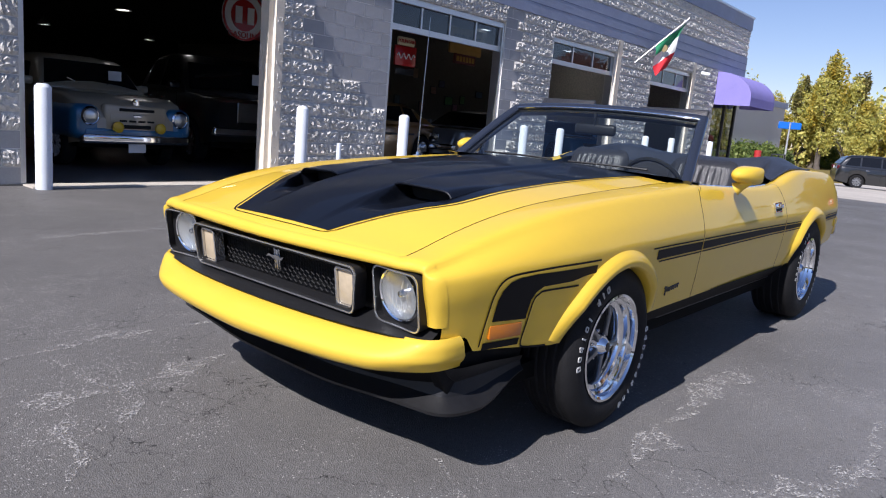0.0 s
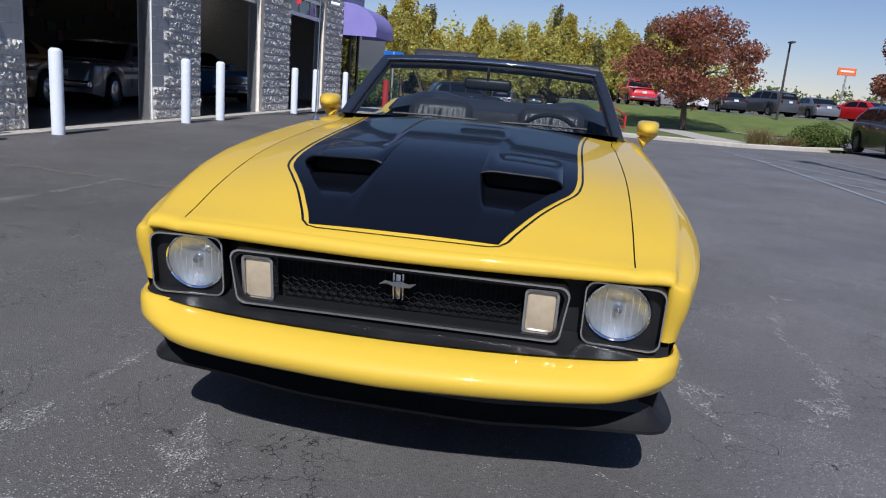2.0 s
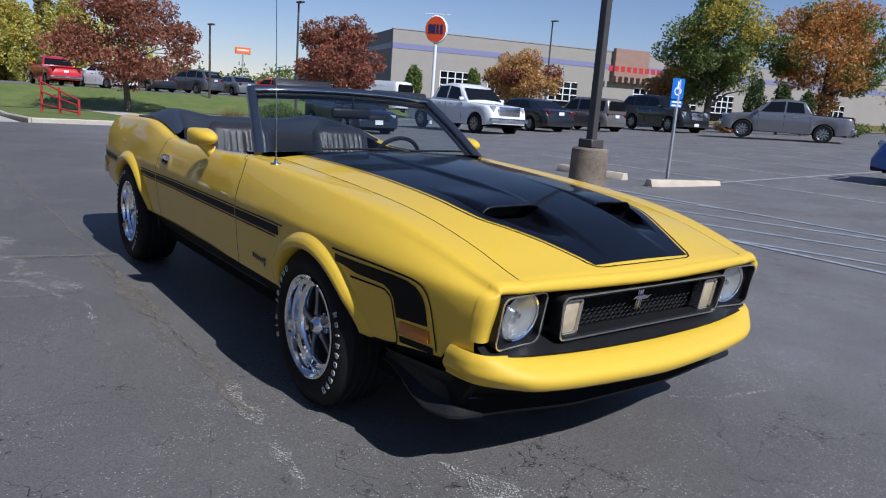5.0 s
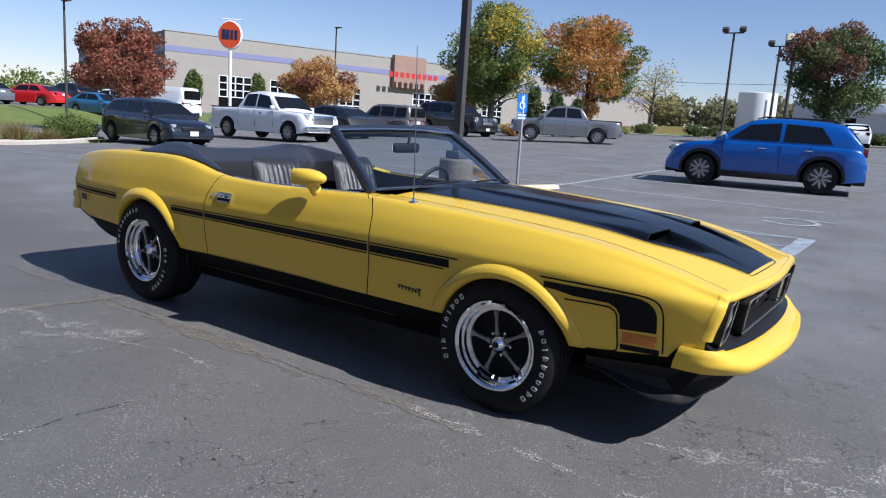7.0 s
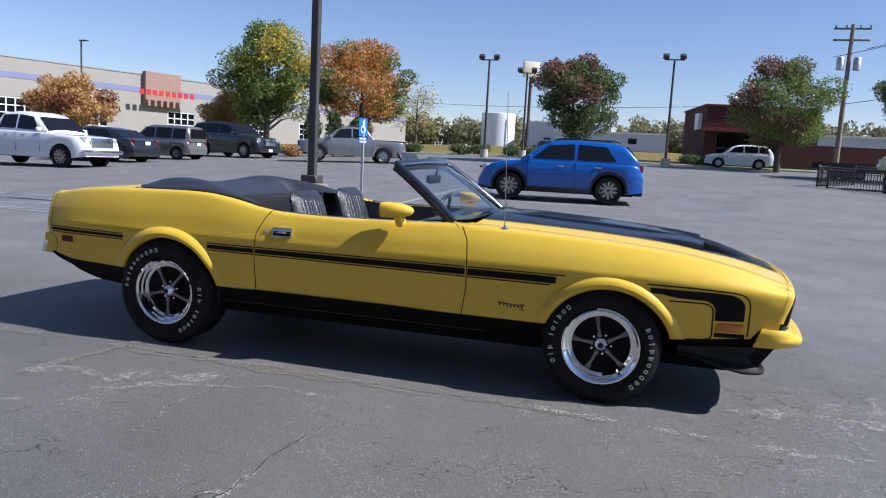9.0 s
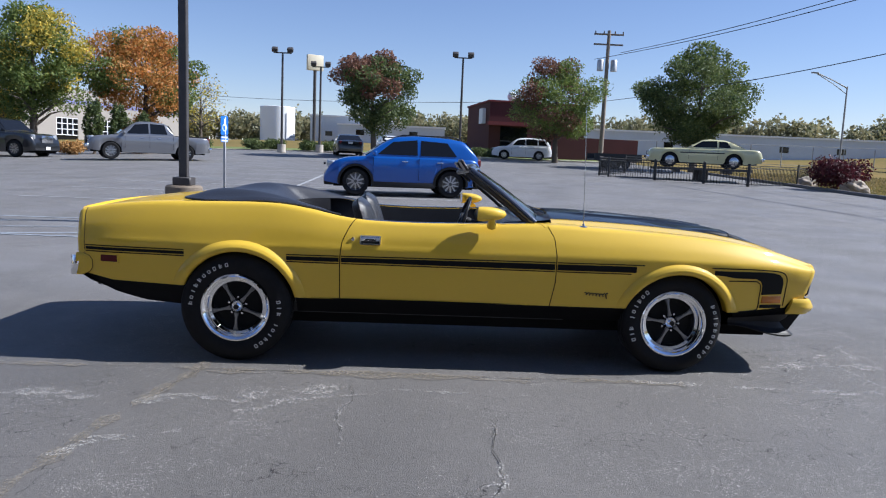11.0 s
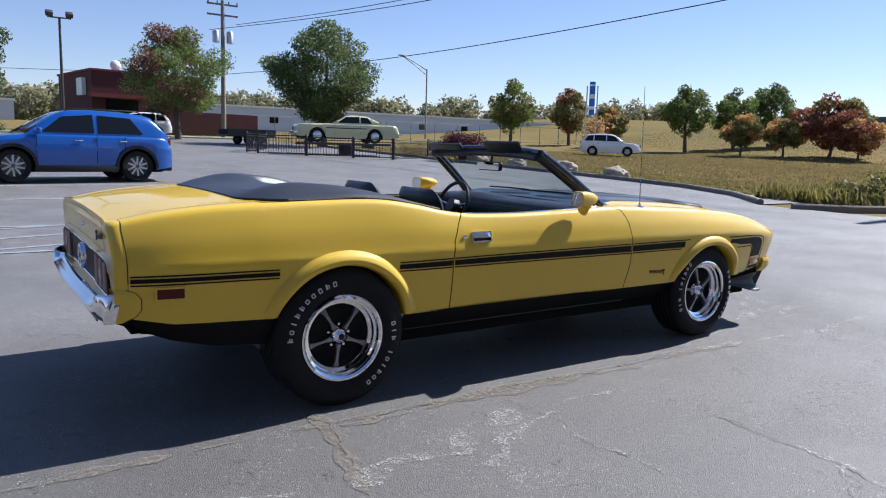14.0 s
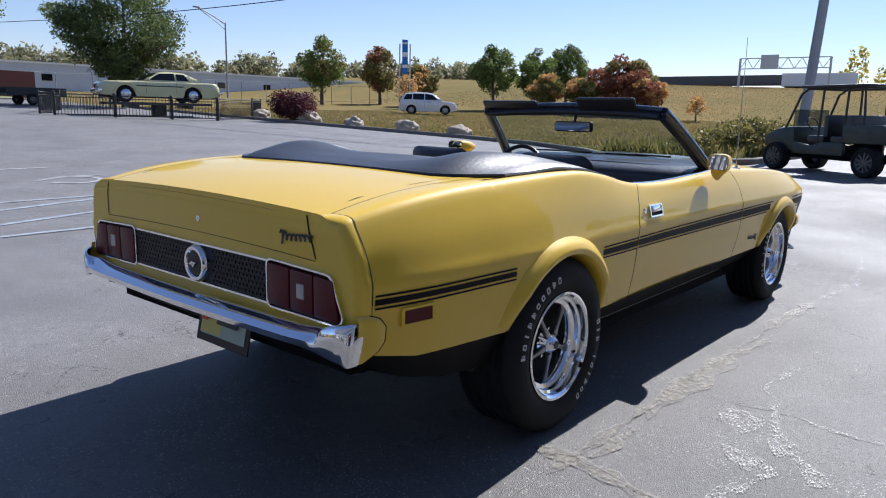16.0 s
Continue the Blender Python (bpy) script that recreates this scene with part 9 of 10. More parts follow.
random.seed(21)
for k in range(26):
    x = -150 + 5.6 * k
    t_ = thing("box_trailer", "white box trailer in a distant row", "trailer", pose(x, 222 + random.uniform(-6, 6), gxy(0, 200), 0, 0, 90), "distant trailers")
    part("box", box_bm(6.0, 2.4, 2.2, 0.03, 1, at=T(0, 0, 1.9)), SIGN_WHITE, t_)
    part("chassis", box_bm(5.6, 1.0, 0.5, 0, 1, at=T(0, 0, 0.5)), UNDER, t_)
# chain-link fence line beyond the lot
cf = thing("chain_fence", "distant chain-link fence with thin posts", "fence", T(0, 0, 0))
for k in range(18):
    x = 16 + 3.0 * k
    part("post", tube_bm([(x, 62, gxy(x, 62) - 0.1), (x, 62, gxy(x, 62) + 2.0)], 0.04, 6), GREY_STEEL, cf)
for dz in (0.15, 1.95):
    part("rail", tube_bm([(16, 62, gxy(16, 62) + dz), (67, 62, gxy(60, 62) + dz)], 0.018, 5), GREY_STEEL, cf)
# overpass and sign gantry on the embankment
ov = thing("overpass", "long low concrete overpass on the embankment", "bridge", T(150, 60, gxy(150, 60)), kind="structure")
OVC = paint("dark_overpass_concrete", (0.10, 0.10, 0.105), 0.8, vary=0.1, scale=0.4)
box("deck", -3, 3, -28, 60, 0.6, 2.4, OVC, ov)
for k in range(6):
    box("pier", -1, 1, -25 + 16 * k, -23.5 + 16 * k, -2, 0.6, CONCRETE, ov)
ga = thing("sign_gantry", "steel truss sign gantry beside the highway", "gantry", pose(118, 31.5, gxy(118, 31.5), 0, 0, 95))
for px in (-6, 7):
    part("leg", box_bm(0.3, 0.3, 4.6, 0.0, 1, at=T(px, 0, 2.3)), GALV, ga)
for dz in (3.0, 4.6):
    part("chord", box_bm(13, 0.15, 0.15, 0.0, 1, at=T(0.5, 0, dz)), GALV, ga)
for k in range(13):
    part("brace", tube_bm([(-6 + k, 0, 3.0 if k % 2 else 4.6), (-5 + k, 0, 4.6 if k % 2 else 3.0)], 0.06, 5), GALV, ga)
part("sign_back", box_bm(2.6, 0.1, 2.2, 0.0, 1, at=T(2.6, 0.15, 4.0)), GALV, ga)
tl_ = thing("semi_trailer", "white semi trailer on the highway", "trailer", pose(140, 32, gxy(140, 32), 0, 0, 100))
part("box", box_bm(12, 2.5, 2.3, 0.03, 1, at=T(0, 0, 1.9)), SIGN_WHITE, tl_)
part("chassis", box_bm(11, 1.5, 0.7, 0, 1, at=T(0, 0, 0.4)), UNDER, tl_)

# ---- trees, bushes and woods ----
LEAF_POPLAR = leaf_mat("poplar_leaves", (0.33, 0.35, 0.085), (0.72, 0.62, 0.17))
LEAF_FAR = leaf_mat("far_autumn_leaves", (0.17, 0.185, 0.10), (0.34, 0.30, 0.165))
LEAF_OLIVE = leaf_mat("olive_turning_leaves", (0.10, 0.115, 0.035), (0.30, 0.24, 0.075))
LEAF_RUST = leaf_mat("rust_leaves", (0.15, 0.055, 0.035), (0.36, 0.14, 0.07))
GRASS_FAR = leaf_mat("far_grass_blades", (0.20, 0.140, 0.058), (0.29, 0.200, 0.085))
BARK = paint("bark", (0.10, 0.082, 0.066), 0.95, vary=0.3, scale=5, bump=0.5, bscale=25)
LEAF_GREEN = leaf_mat("green_leaves", (0.076, 0.128, 0.031), (0.219, 0.263, 0.061))
LEAF_DEEP = leaf_mat("deep_green_leaves", (0.048, 0.084, 0.031), (0.154, 0.186, 0.056))
LEAF_YELLOW = leaf_mat("yellowing_leaves", (0.198, 0.219, 0.040), (0.688, 0.504, 0.076))
LEAF_ORANGE = leaf_mat("orange_leaves", (0.263, 0.186, 0.048), (0.688, 0.285, 0.076))
LEAF_RED = leaf_mat("red_brown_leaves", (0.20, 0.075, 0.050), (0.46, 0.17, 0.10))
LEAF_DARKRED = leaf_mat("dark_red_leaves", (0.110, 0.061, 0.048), (0.285, 0.131, 0.076))
LEAF_TAN = leaf_mat("tan_brown_leaves", (0.329, 0.186, 0.065), (0.688, 0.416, 0.154))
LEAF_PURPLE = leaf_mat("purple_leaves", (0.040, 0.008, 0.014), (0.105, 0.020, 0.028))
GRASS_TUFT = leaf_mat("dry_grass_blades", (0.150, 0.135, 0.050), (0.34, 0.245, 0.100))
WEEDS = leaf_mat("weed_leaves", (0.085, 0.095, 0.03), (0.34, 0.28, 0.085))


def leaf_cloud(rng, blobs, count, size):
    """Leaf sprays spread through a set of ellipsoids (centre, radii), thicker towards their skins."""
    vols = np.array([b[1][0] * b[1][1] * b[1][2] for b in blobs]) ** 0.75
    pick = rng.choice(len(blobs), count, p=vols / vols.sum())
    d = rng.normal(size=(count, 3))
    d /= np.linalg.norm(d, axis=1)[:, None]
    rad = rng.uniform(0.25, 1.0, count) ** 0.42 * (1 + 0.10 * rng.normal(size=count))
    cen = np.array([b[0] for b in blobs])[pick]
    rr = np.array([b[1] for b in blobs])[pick]
    p = cen + d * rr * rad[:, None]
    a = rng.normal(size=(count, 3))
    a /= np.linalg.norm(a, axis=1)[:, None]
    b = np.cross(a, rng.normal(size=(count, 3)))
    b /= np.linalg.norm(b, axis=1)[:, None]
    s = size * rng.uniform(0.55, 1.35, count)[:, None]
    v = np.stack([p - a * s * 0.5, p + b * s * 0.28, p + a * s * 0.5, p - b * s * 0.28], 1).reshape(-1, 3)
    f = np.arange(count * 4).reshape(-1, 4)
    return v, f


def leaf_part(name, v, f, material, parent, label=""):
    me = bpy.data.meshes.new(name)
    me.from_pydata(v.tolist(), [], f.tolist())
    me.materials.append(material)
    return part_me(name, me, parent, label)


def tree(x, y, h, w, leaves, label, name="tree", trunk=0.25, count=6000, size=0.24, seed=0, z=None, group="trees", second=None, bare=False, stems=1, core=1.0):
    rng = np.random.default_rng(seed + 7)
    zb = gxy(x, y) if z is None else z
    t = thing(name, label, "tree", T(x, y, zb - 0.05), group)
    bm = bmesh.new()
    ht = h * trunk
    blobs = []
    for s in range(stems):
        lean = rng.normal(size=2) * 0.06 * h * (1.6 if stems > 1 else 0.5)
        top = Vector((lean[0], lean[1], h * 0.80))
        mid = Vector((lean[0] * 0.35, lean[1] * 0.35, ht))
        r0 = 0.030 * h / stems ** 0.5
        tube_bm([(0.04 * s, 0.03 * s, 0), mid, mid.lerp(top, 0.5), top], [r0, r0 * 0.75, r0 * 0.42, r0 * 0.08], 9, bm)
        k = 13 if not bare else 22
        for i in range(k):
            f = (i + 0.5) / k
            start = mid.lerp(top, f * 0.85)
            ang = rng.uniform(0, 6.283) + i * 2.4
            spread = w * 0.5 * (0.95 - 0.55 * f ** 1.4) * rng.uniform(0.75, 1.05) * (0.75 + 0.6 * min(f * 4, 0.42))
            end = start + Vector((math.cos(ang) * spread, math.sin(ang) * spread, h * (0.16 - 0.02 * f) * rng.uniform(0.5, 1.3)))
            bend = start.lerp(end, 0.5) + Vector((0, 0, 0.03 * h))
            tube_bm([start, bend, end], [r0 * 0.36 * (1.1 - f), r0 * 0.2 * (1.1 - f), r0 * 0.05], 6, bm)
            b = h * rng.uniform(0.11, 0.165)
            blobs.append((tuple(end), (b * 1.25, b * 1.25, b)))
            blobs.append((tuple(start.lerp(end, 0.62) + Vector((0, 0, 0.02 * h))), (b * 1.15, b * 1.15, b)))
            if bare:
                for j in range(5):
                    e2 = end + Vector(rng.normal(size=3).tolist()) * 0.10 * h
                    tube_bm([start.lerp(end, 0.5 + 0.1 * j), e2], [r0 * 0.07, r0 * 0.02], 4, bm)
    part("trunk", bm, BARK, t)
    if bare:
        v, f = leaf_cloud(rng, blobs, count, size)
        leaf_part("crown", v, f, leaves, t)
        return t
    # clusters of leaf sprays over an uneven egg-shaped crown, with gaps between them
    z0 = ht * 0.75
    hz = (h - z0) / 2
    groups = ([], [])
    for i in range(64):
        d = Vector(rng.normal(size=3).tolist()).normalized()
        r = rng.uniform(0.35, 1.0) ** 0.45 * (0.80 + 0.16 * noise.noise(d * 1.7 + Vector((seed * 3.1, 0, 0))))
        egg = 1.0 - 0.30 * max(0, d.z) ** 1.5 - 0.12 * max(0, -d.z)
        c = rng.uniform(0.60, 1.25)
        q = (c * w * 0.115, c * w * 0.115, c * hz * 0.19)
        tone = noise.noise(d * 1.3 + Vector((0, seed * 1.7, 4))) + 0.25 * d.z + 0.2 * rng.normal()
        groups[1 if second and tone > 0.22 else 0].append(((d.x * r * egg * w / 2, d.y * r * egg * w / 2, z0 + hz + d.z * r * hz), q))
    groups[0].append(((0, 0, z0 + hz), (w * 0.28 * core, w * 0.28 * core, hz * 0.62 * core)))
    for k, (name_, mat_) in enumerate((("crown", leaves), ("crown_patch", second))):
        if groups[k]:
            v, f = leaf_cloud(rng, groups[k], int(count * 2.1 * len(groups[k]) / 65), size * 0.85)
            leaf_part(name_, v, f, mat_, t)
    return t


tree(-36.0, 7.4, 6.3, 8.6, LEAF_RED, "broad red-brown ornamental tree on the lawn", trunk=0.20, count=9000, size=0.20, seed=1, z=-0.3, second=LEAF_RUST, core=0.55)
tree(-31.0, 16.6, 5.6, 6.2, LEAF_RED, "red-brown ornamental tree behind the parked cars", trunk=0.22, count=8500, size=0.19, seed=2, z=0.0, second=LEAF_RUST, core=0.6)
tree(-30.5, 29.5, 4.9, 5.6, LEAF_TAN, "tan-brown ornamental tree before the far garage", trunk=0.22, count=9000, size=0.19, seed=3, second=LEAF_RUST)
tree(-27.5, 40.5, 4.6, 4.4, LEAF_TAN, "small tan-brown tree at the lot's edge", trunk=0.22, count=6750, size=0.18, seed=4)
tree(-23.4, 39.0, 9.4, 7.8, LEAF_GREEN, "tall green maple starting to turn yellow", trunk=0.14, count=14250, size=0.22, seed=5, second=LEAF_YELLOW)
tree(-18.6, 43.8, 9.0, 8.4, LEAF_ORANGE, "broad orange and green autumn maple", trunk=0.16, count=14250, size=0.22, seed=6, second=LEAF_GREEN)
tree(-20.5, 62.5, 6.8, 5.6, LEAF_YELLOW, "thin half-bare tree with a few yellow leaves", trunk=0.2, count=1350, size=0.19, seed=7, bare=True)
for k, (x, y, s) in enumerate(((-18.6, 36.2, 3.4), (-17.6, 37.2, 3.0), (-16.4, 37.6, 2.6))):
    tree(x, y, s, 1.3, LEAF_DEEP, "dark upright evergreen shrub", name="evergreen", trunk=0.05, count=2500, size=0.15, seed=20 + k, group="evergreens")
tree(-3.2, 42.6, 7.7, 6.6, LEAF_DEEP, "dark green tree with red-tinted crown", trunk=0.20, count=14250, size=0.20, seed=8, second=LEAF_DARKRED)
tree(10.0, 48.9, 8.4, 8.2, LEAF_GREEN, "olive green tree with reddish top", trunk=0.18, count=12750, size=0.20, seed=9, second=LEAF_DARKRED)
tree(17.4, 40.8, 8.7, 8.6, LEAF_DEEP, "large rounded dark green tree behind the display", trunk=0.20, count=18000, size=0.20, seed=10, second=LEAF_GREEN)
tree(50.7, 62.2, 7.8, 6.4, LEAF_GREEN, "mid-green tree at the field's edge", trunk=0.2, count=3800, size=0.34, seed=11, second=LEAF_OLIVE, core=0.6)
tree(59.2, 61.4, 7.4, 5.4, LEAF_OLIVE, "olive tree with a rusty tint at the field's edge", trunk=0.2, count=3400, size=0.34, seed=12, second=LEAF_RUST, core=0.6)
tree(58.8, 54.7, 4.8, 5.0, LEAF_OLIVE, "low brown-green tree at the field's edge", trunk=0.1, count=4000, size=0.34, seed=13, second=LEAF_TAN)
tree(60.3, 45.1, 7.3, 6.0, LEAF_GREEN, "mid-green tree across the field", trunk=0.2, count=3600, size=0.34, seed=14, second=LEAF_DEEP, core=0.5)
tree(67.2, 44.2, 7.0, 6.0, LEAF_GREEN, "mid-green tree across the field", trunk=0.15, count=3600, size=0.34, seed=15, second=LEAF_DEEP, core=0.5)
tree(73.3, 43.9, 7.6, 6.2, LEAF_GREEN, "mid-green tree across the field", trunk=0.15, count=3600, size=0.34, seed=16, second=LEAF_DEEP, core=0.5)
tree(59.4, 38.0, 4.2, 4.4, LEAF_OLIVE, "small golden tree across the field", trunk=0.15, count=3500, size=0.30, seed=17, second=LEAF_TAN)
tree(61.6, 35.0, 4.0, 4.6, LEAF_OLIVE, "small golden tree across the field", trunk=0.15, count=3500, size=0.30, seed=18, second=LEAF_TAN)
tree(64.5, 32.2, 5.9, 8.6, LEAF_RUST, "broad red tree across the field", trunk=0.08, count=6500, size=0.34, seed=19, second=LEAF_OLIVE, core=0.8)
tree(62.5, 28.6, 4.2, 4.8, LEAF_RUST, "brown shrubby tree across the field", trunk=0.08, count=3500, size=0.32, seed=30, second=LEAF_TAN)
tree(52.0, 50.0, 4.0, 3.2, LEAF_TAN, "bare small tree at the field's edge", trunk=0.2, count=700, size=0.26, seed=31, bare=True)
tree(60.5, 22.8, 2.6, 2.4, LEAF_TAN, "bare thin tree across the field", trunk=0.2, count=400, size=0.26, seed=32, bare=True)
tree(-58, 30.5, 6.0, 1.9, LEAF_DEEP, "narrow dark conifer far off", name="conifer", trunk=0.05, count=2500, size=0.28, seed=33, group="conifers")
tree(-52, 36.0, 5.0, 1.8, LEAF_GREEN, "narrow green conifer by the far garage", name="conifer", trunk=0.05, count=2500, size=0.28, seed=34, group="conifers")
tree(-49, 40.5, 4.6, 1.7, LEAF_GREEN, "narrow green conifer by the far garage", name="conifer", trunk=0.05, count=2500, size=0.28, seed=35, group="conifers")
# row of tall poplars beyond the road
rng0 = np.random.default_rng(4)
for k in range(33):
    x, y = -92 - 7 * rng0.random(), -48 + 2.0 * k + rng0.uniform(-0.8, 0.8)
    tree(x, y, rng0.uniform(8.5, 14.5) + (1.0 if k in (9, 13, 14) else 0), rng0.uniform(3.8, 5.6), LEAF_POPLAR, "tall slender poplar turning yellow", name="poplar", trunk=0.05, count=4000, size=0.38, seed=40 + k, z=-1.4, group="poplars", second=LEAF_OLIVE if k % 3 == 0 else LEAF_YELLOW)


def bush(x, y, w, h, leaves, label, count=2500, size=0.11, seed=0, group="bushes", name="bush"):
    rng = np.random.default_rng(seed + 900)
    b = thing(name, label, "bush", T(x, y, gxy(x, y) - 0.03), group)
    bm = bmesh.new()
    for k in range(6):
        a = k * 1.05
        tube_bm([(0, 0, 0), (0.25 * w * math.cos(a), 0.25 * w * math.sin(a), h * 0.7)], [0.03, 0.01], 5, bm)
    part("stems", bm, BARK, b)
    blobs = [((rng.uniform(-0.28, 0.28) * w, rng.uniform(-0.28, 0.28) * w, h * rng.uniform(0.35, 0.62)), (w * 0.27, w * 0.27, h * 0.36)) for k in range(9)]
    v, f = leaf_cloud(rng, blobs, count, size)
    leaf_part("foliage", v, f, leaves, b)
    return b


bush(-22.4, 9.5, 1.9, 1.05, LEAF_GREEN, "clipped round green bush by the curb", 11000, 0.07, 1)
bush(17.7, 25.2, 2.0, 1.65, LEAF_PURPLE, "dark purple-red barberry bush", 3500, 0.12, 2)
bush(19.2, 26.6, 1.9, 1.6, LEAF_PURPLE, "dark purple-red barberry bush", 3500, 0.12, 3)
for k, x in enumerate((-22.0, -17.5, -13.5, -11.8, -8.8, -7.4, -1.2, 4.6, 6.2)):
    bush(x, 52.9 + 0.3 * (k % 2), 2.1, 1.0, LEAF_DEEP, "low clipped dark green hedge bush", 2600, 0.14, 10 + k)
for k, (x, y) in enumerate(((-17.0, 38.6), (-14.8, 40.2), (-19.4, 35.0))):
    bush(x, y, 1.6, 0.9, LEAF_TAN if k != 1 else LEAF_GREEN, "low ornamental shrub in the border", 2000, 0.13, 30 + k)
for k in range(5):
    bush(-29.5 - 1.8 * k, -9.2 + 0.2 * (k % 2), 2.0, 1.9, LEAF_GREEN, "green hedge bush beside the wing", 3000, 0.16, 40 + k)


def tuft(x, y, h, w, label, seed, material=GRASS_TUFT, count=500):
    rng = np.random.default_rng(seed + 300)
    base = np.c_[rng.normal(0, w * 0.16, (count, 2)), np.zeros(count)]
    d = np.c_[rng.normal(0, w * 0.35, (count, 2)), rng.uniform(0.5, 1.0, count) * h]
    s = np.cross(d, rng.normal(size=(count, 3)))
    s = s / np.linalg.norm(s, axis=1)[:, None] * 0.012
    v = np.stack([base - s, base + s, base + d], 1).reshape(-1, 3)
    f = np.arange(count * 3).reshape(-1, 3)
    t = leaf_part("grass_tuft", v, f, material, None)
    t.matrix_basis = T(x, y, gxy(x, y))
    tagged(t, label, "grass", "grass tufts", "stuff")


for k, (x, y, h) in enumerate(((-21.6, 7.4, 0.75), (-22.6, 14.2, 1.2), (-22.9, 13.2, 1.3), (-17.2, 41.5, 1.0), (-21.2, 8.2, 0.5))):
    tuft(x, y, h, 0.8, "dry ornamental grass tuft by the curb", k)


def meadow(name, label, x0, x1, y0, y1, count, h, material, seed, dens=None):
    """Dry grass blades over a stretch of ground, as one mesh."""
    rng = np.random.default_rng(seed)
    px, py = rng.uniform(x0, x1, count), rng.uniform(y0, y1, count)
    pz = np.array([gxy(a, b) for a, b in zip(px, py)]) - 0.06
    hh = h * rng.uniform(0.4, 1.3, count)
    base = np.c_[px, py, pz]
    d = np.c_[rng.normal(0, 0.35, (count, 2)) * hh[:, None], hh]
    s = np.cross(d, rng.normal(size=(count, 3)))
    s = s / np.linalg.norm(s, axis=1)[:, None] * 0.05 * (hh / h)[:, None]
    v = np.stack([base - s, base + s, base + d], 1).reshape(-1, 3)
    t = leaf_part(name, v, np.arange(count * 3).reshape(-1, 3), material, None)
    tagged(t, label, "grass", "", "stuff")


meadow("dry_grass", "dry tan field grass", 19, 62, 4.6, 44, 90000, 0.10, GRASS_TUFT, 1)
meadow("far_dry_grass", "dry tan grass on the rise beyond the field", 62, 135, 0, 70, 45000, 0.10, GRASS_FAR, 9)
meadow("verge_grass", "short green and tan verge grass", 17.6, 24, 8, 34, 30000, 0.06, WEEDS, 2)
meadow("tall_weeds", "tall yellow-green weeds by the entrance", 16.5, 27, 4.5, 8.5, 9000, 0.45, WEEDS, 3)
for k, (x, y, w, h) in enumerate(((17.6, 5.9, 1.5, 0.75), (18.2, 5.4, 1.6, 1.05), (18.9, 5.1, 1.6, 1.25), (19.6, 4.9, 1.5, 1.35), (20.4, 4.8, 1.6, 1.30), (21.3, 4.9, 1.6, 1.2), (19.2, 6.0, 1.7, 1.0), (20.5, 5.8, 1.8, 1.15), (22.4, 5.0, 1.7, 1.1))):
    bush(x, y, w, h, WEEDS if k % 3 else LEAF_OLIVE, "tall leafy roadside weeds going dry", 2600, 0.12, 60 + k, "roadside weeds", "weed_clump")
meadow("tall_weeds", "tall dry weeds by the entrance", 20, 40, 4.5, 12, 14000, 0.20, GRASS_TUFT, 4)
meadow("lawn_blades", "short green lawn blades", -34, -20.9, 1.0, 10.2, 30000, 0.09, LEAF_GREEN, 5)
for k, (x, y, r) in enumerate(((18.3, 24.6, 0.47), (18.1, 21.4, 0.40), (18.0, 18.2, 0.43), (18.05, 15.4, 0.40), (18.3, 28.4, 0.40))):
    bm = bmesh.new()
    bmesh.ops.create_icosphere(bm, subdivisions=4, radius=r)
    for v in bm.verts:
        v.co *= 1 + 0.06 * noise.noise(v.co * 17) + 0.40 * noise.noise(v.co * 2.6 + Vector((k, 0, 0))) + 0.22 * noise.noise(v.co * 6)
        v.co.z *= 0.80
        v.co.x *= 1.15
    ob = part("boulder", bm, paint("limestone", (0.35, 0.295, 0.235), 0.9, vary=0.25, scale=3, bump=0.6, bscale=12) if k == 0 else bpy.data.materials["limestone"], None, at=T(x, y, gxy(x, y) + r * 0.38))
    tagged(ob, "rough tan limestone boulder on the grass verge", "boulder", "boulders")


def wood(name, label, pts, hmin, hmax, depth, count, size, leaves, seed):
    """A distant belt of trees as one mesh of leaf sprays with an uneven crest."""
    rng = np.random.default_rng(seed)
    blobs = []
    for (x0, y0, z0), (x1, y1, z1) in zip(pts, pts[1:]):
        n_ = max(4, int(math.hypot(x1 - x0, y1 - y0) / 1.7))
        for i in range(n_):
            t = (i + rng.random()) / n_
            h = rng.uniform(hmin, hmax)
            blobs.append(((x0 + (x1 - x0) * t + rng.normal(0, depth), y0 + (y1 - y0) * t + rng.normal(0, depth), z0 + (z1 - z0) * t + h * 0.5), (rng.uniform(1.6, 3.2), rng.uniform(1.6, 3.2), h * 0.52)))
    v, f = leaf_cloud(rng, blobs, count, size)
    t = leaf_part(name, v, f, leaves, None)
    tagged(t, label, "woods", "", "stuff")


wood("far_woods", "distant belt of green and tan trees", [(-150, 160, 3.5), (-60, 175, 3.8), (20, 170, 4.5), (100, 150, 6.0), (170, 120, 7.5)], 4.5, 8.0, 3, 52000, 1.0, LEAF_FAR, 1)
wood("far_woods", "distant belt of dull green trees", [(-150, 168, 3.5), (-60, 182, 3.8), (20, 178, 4.5), (100, 158, 6.0), (170, 128, 7.5)], 5, 9.0, 3, 42000, 1.0, LEAF_FAR, 2)
wood("far_woods", "distant green trees behind the poplars", [(-104, -60, -1.5), (-106, -10, -1.5), (-108, 24, -1.0)], 8, 12.5, 3, 34000, 0.62, LEAF_POPLAR, 3)
wood("far_woods", "distant low green trees beyond the cars", [(-104, -56, -1.5), (-103, 0, -1.5), (-110, 30, -1.0), (-120, 70, 1.0)], 3, 5.5, 2, 16000, 0.6, LEAF_GREEN, 7)
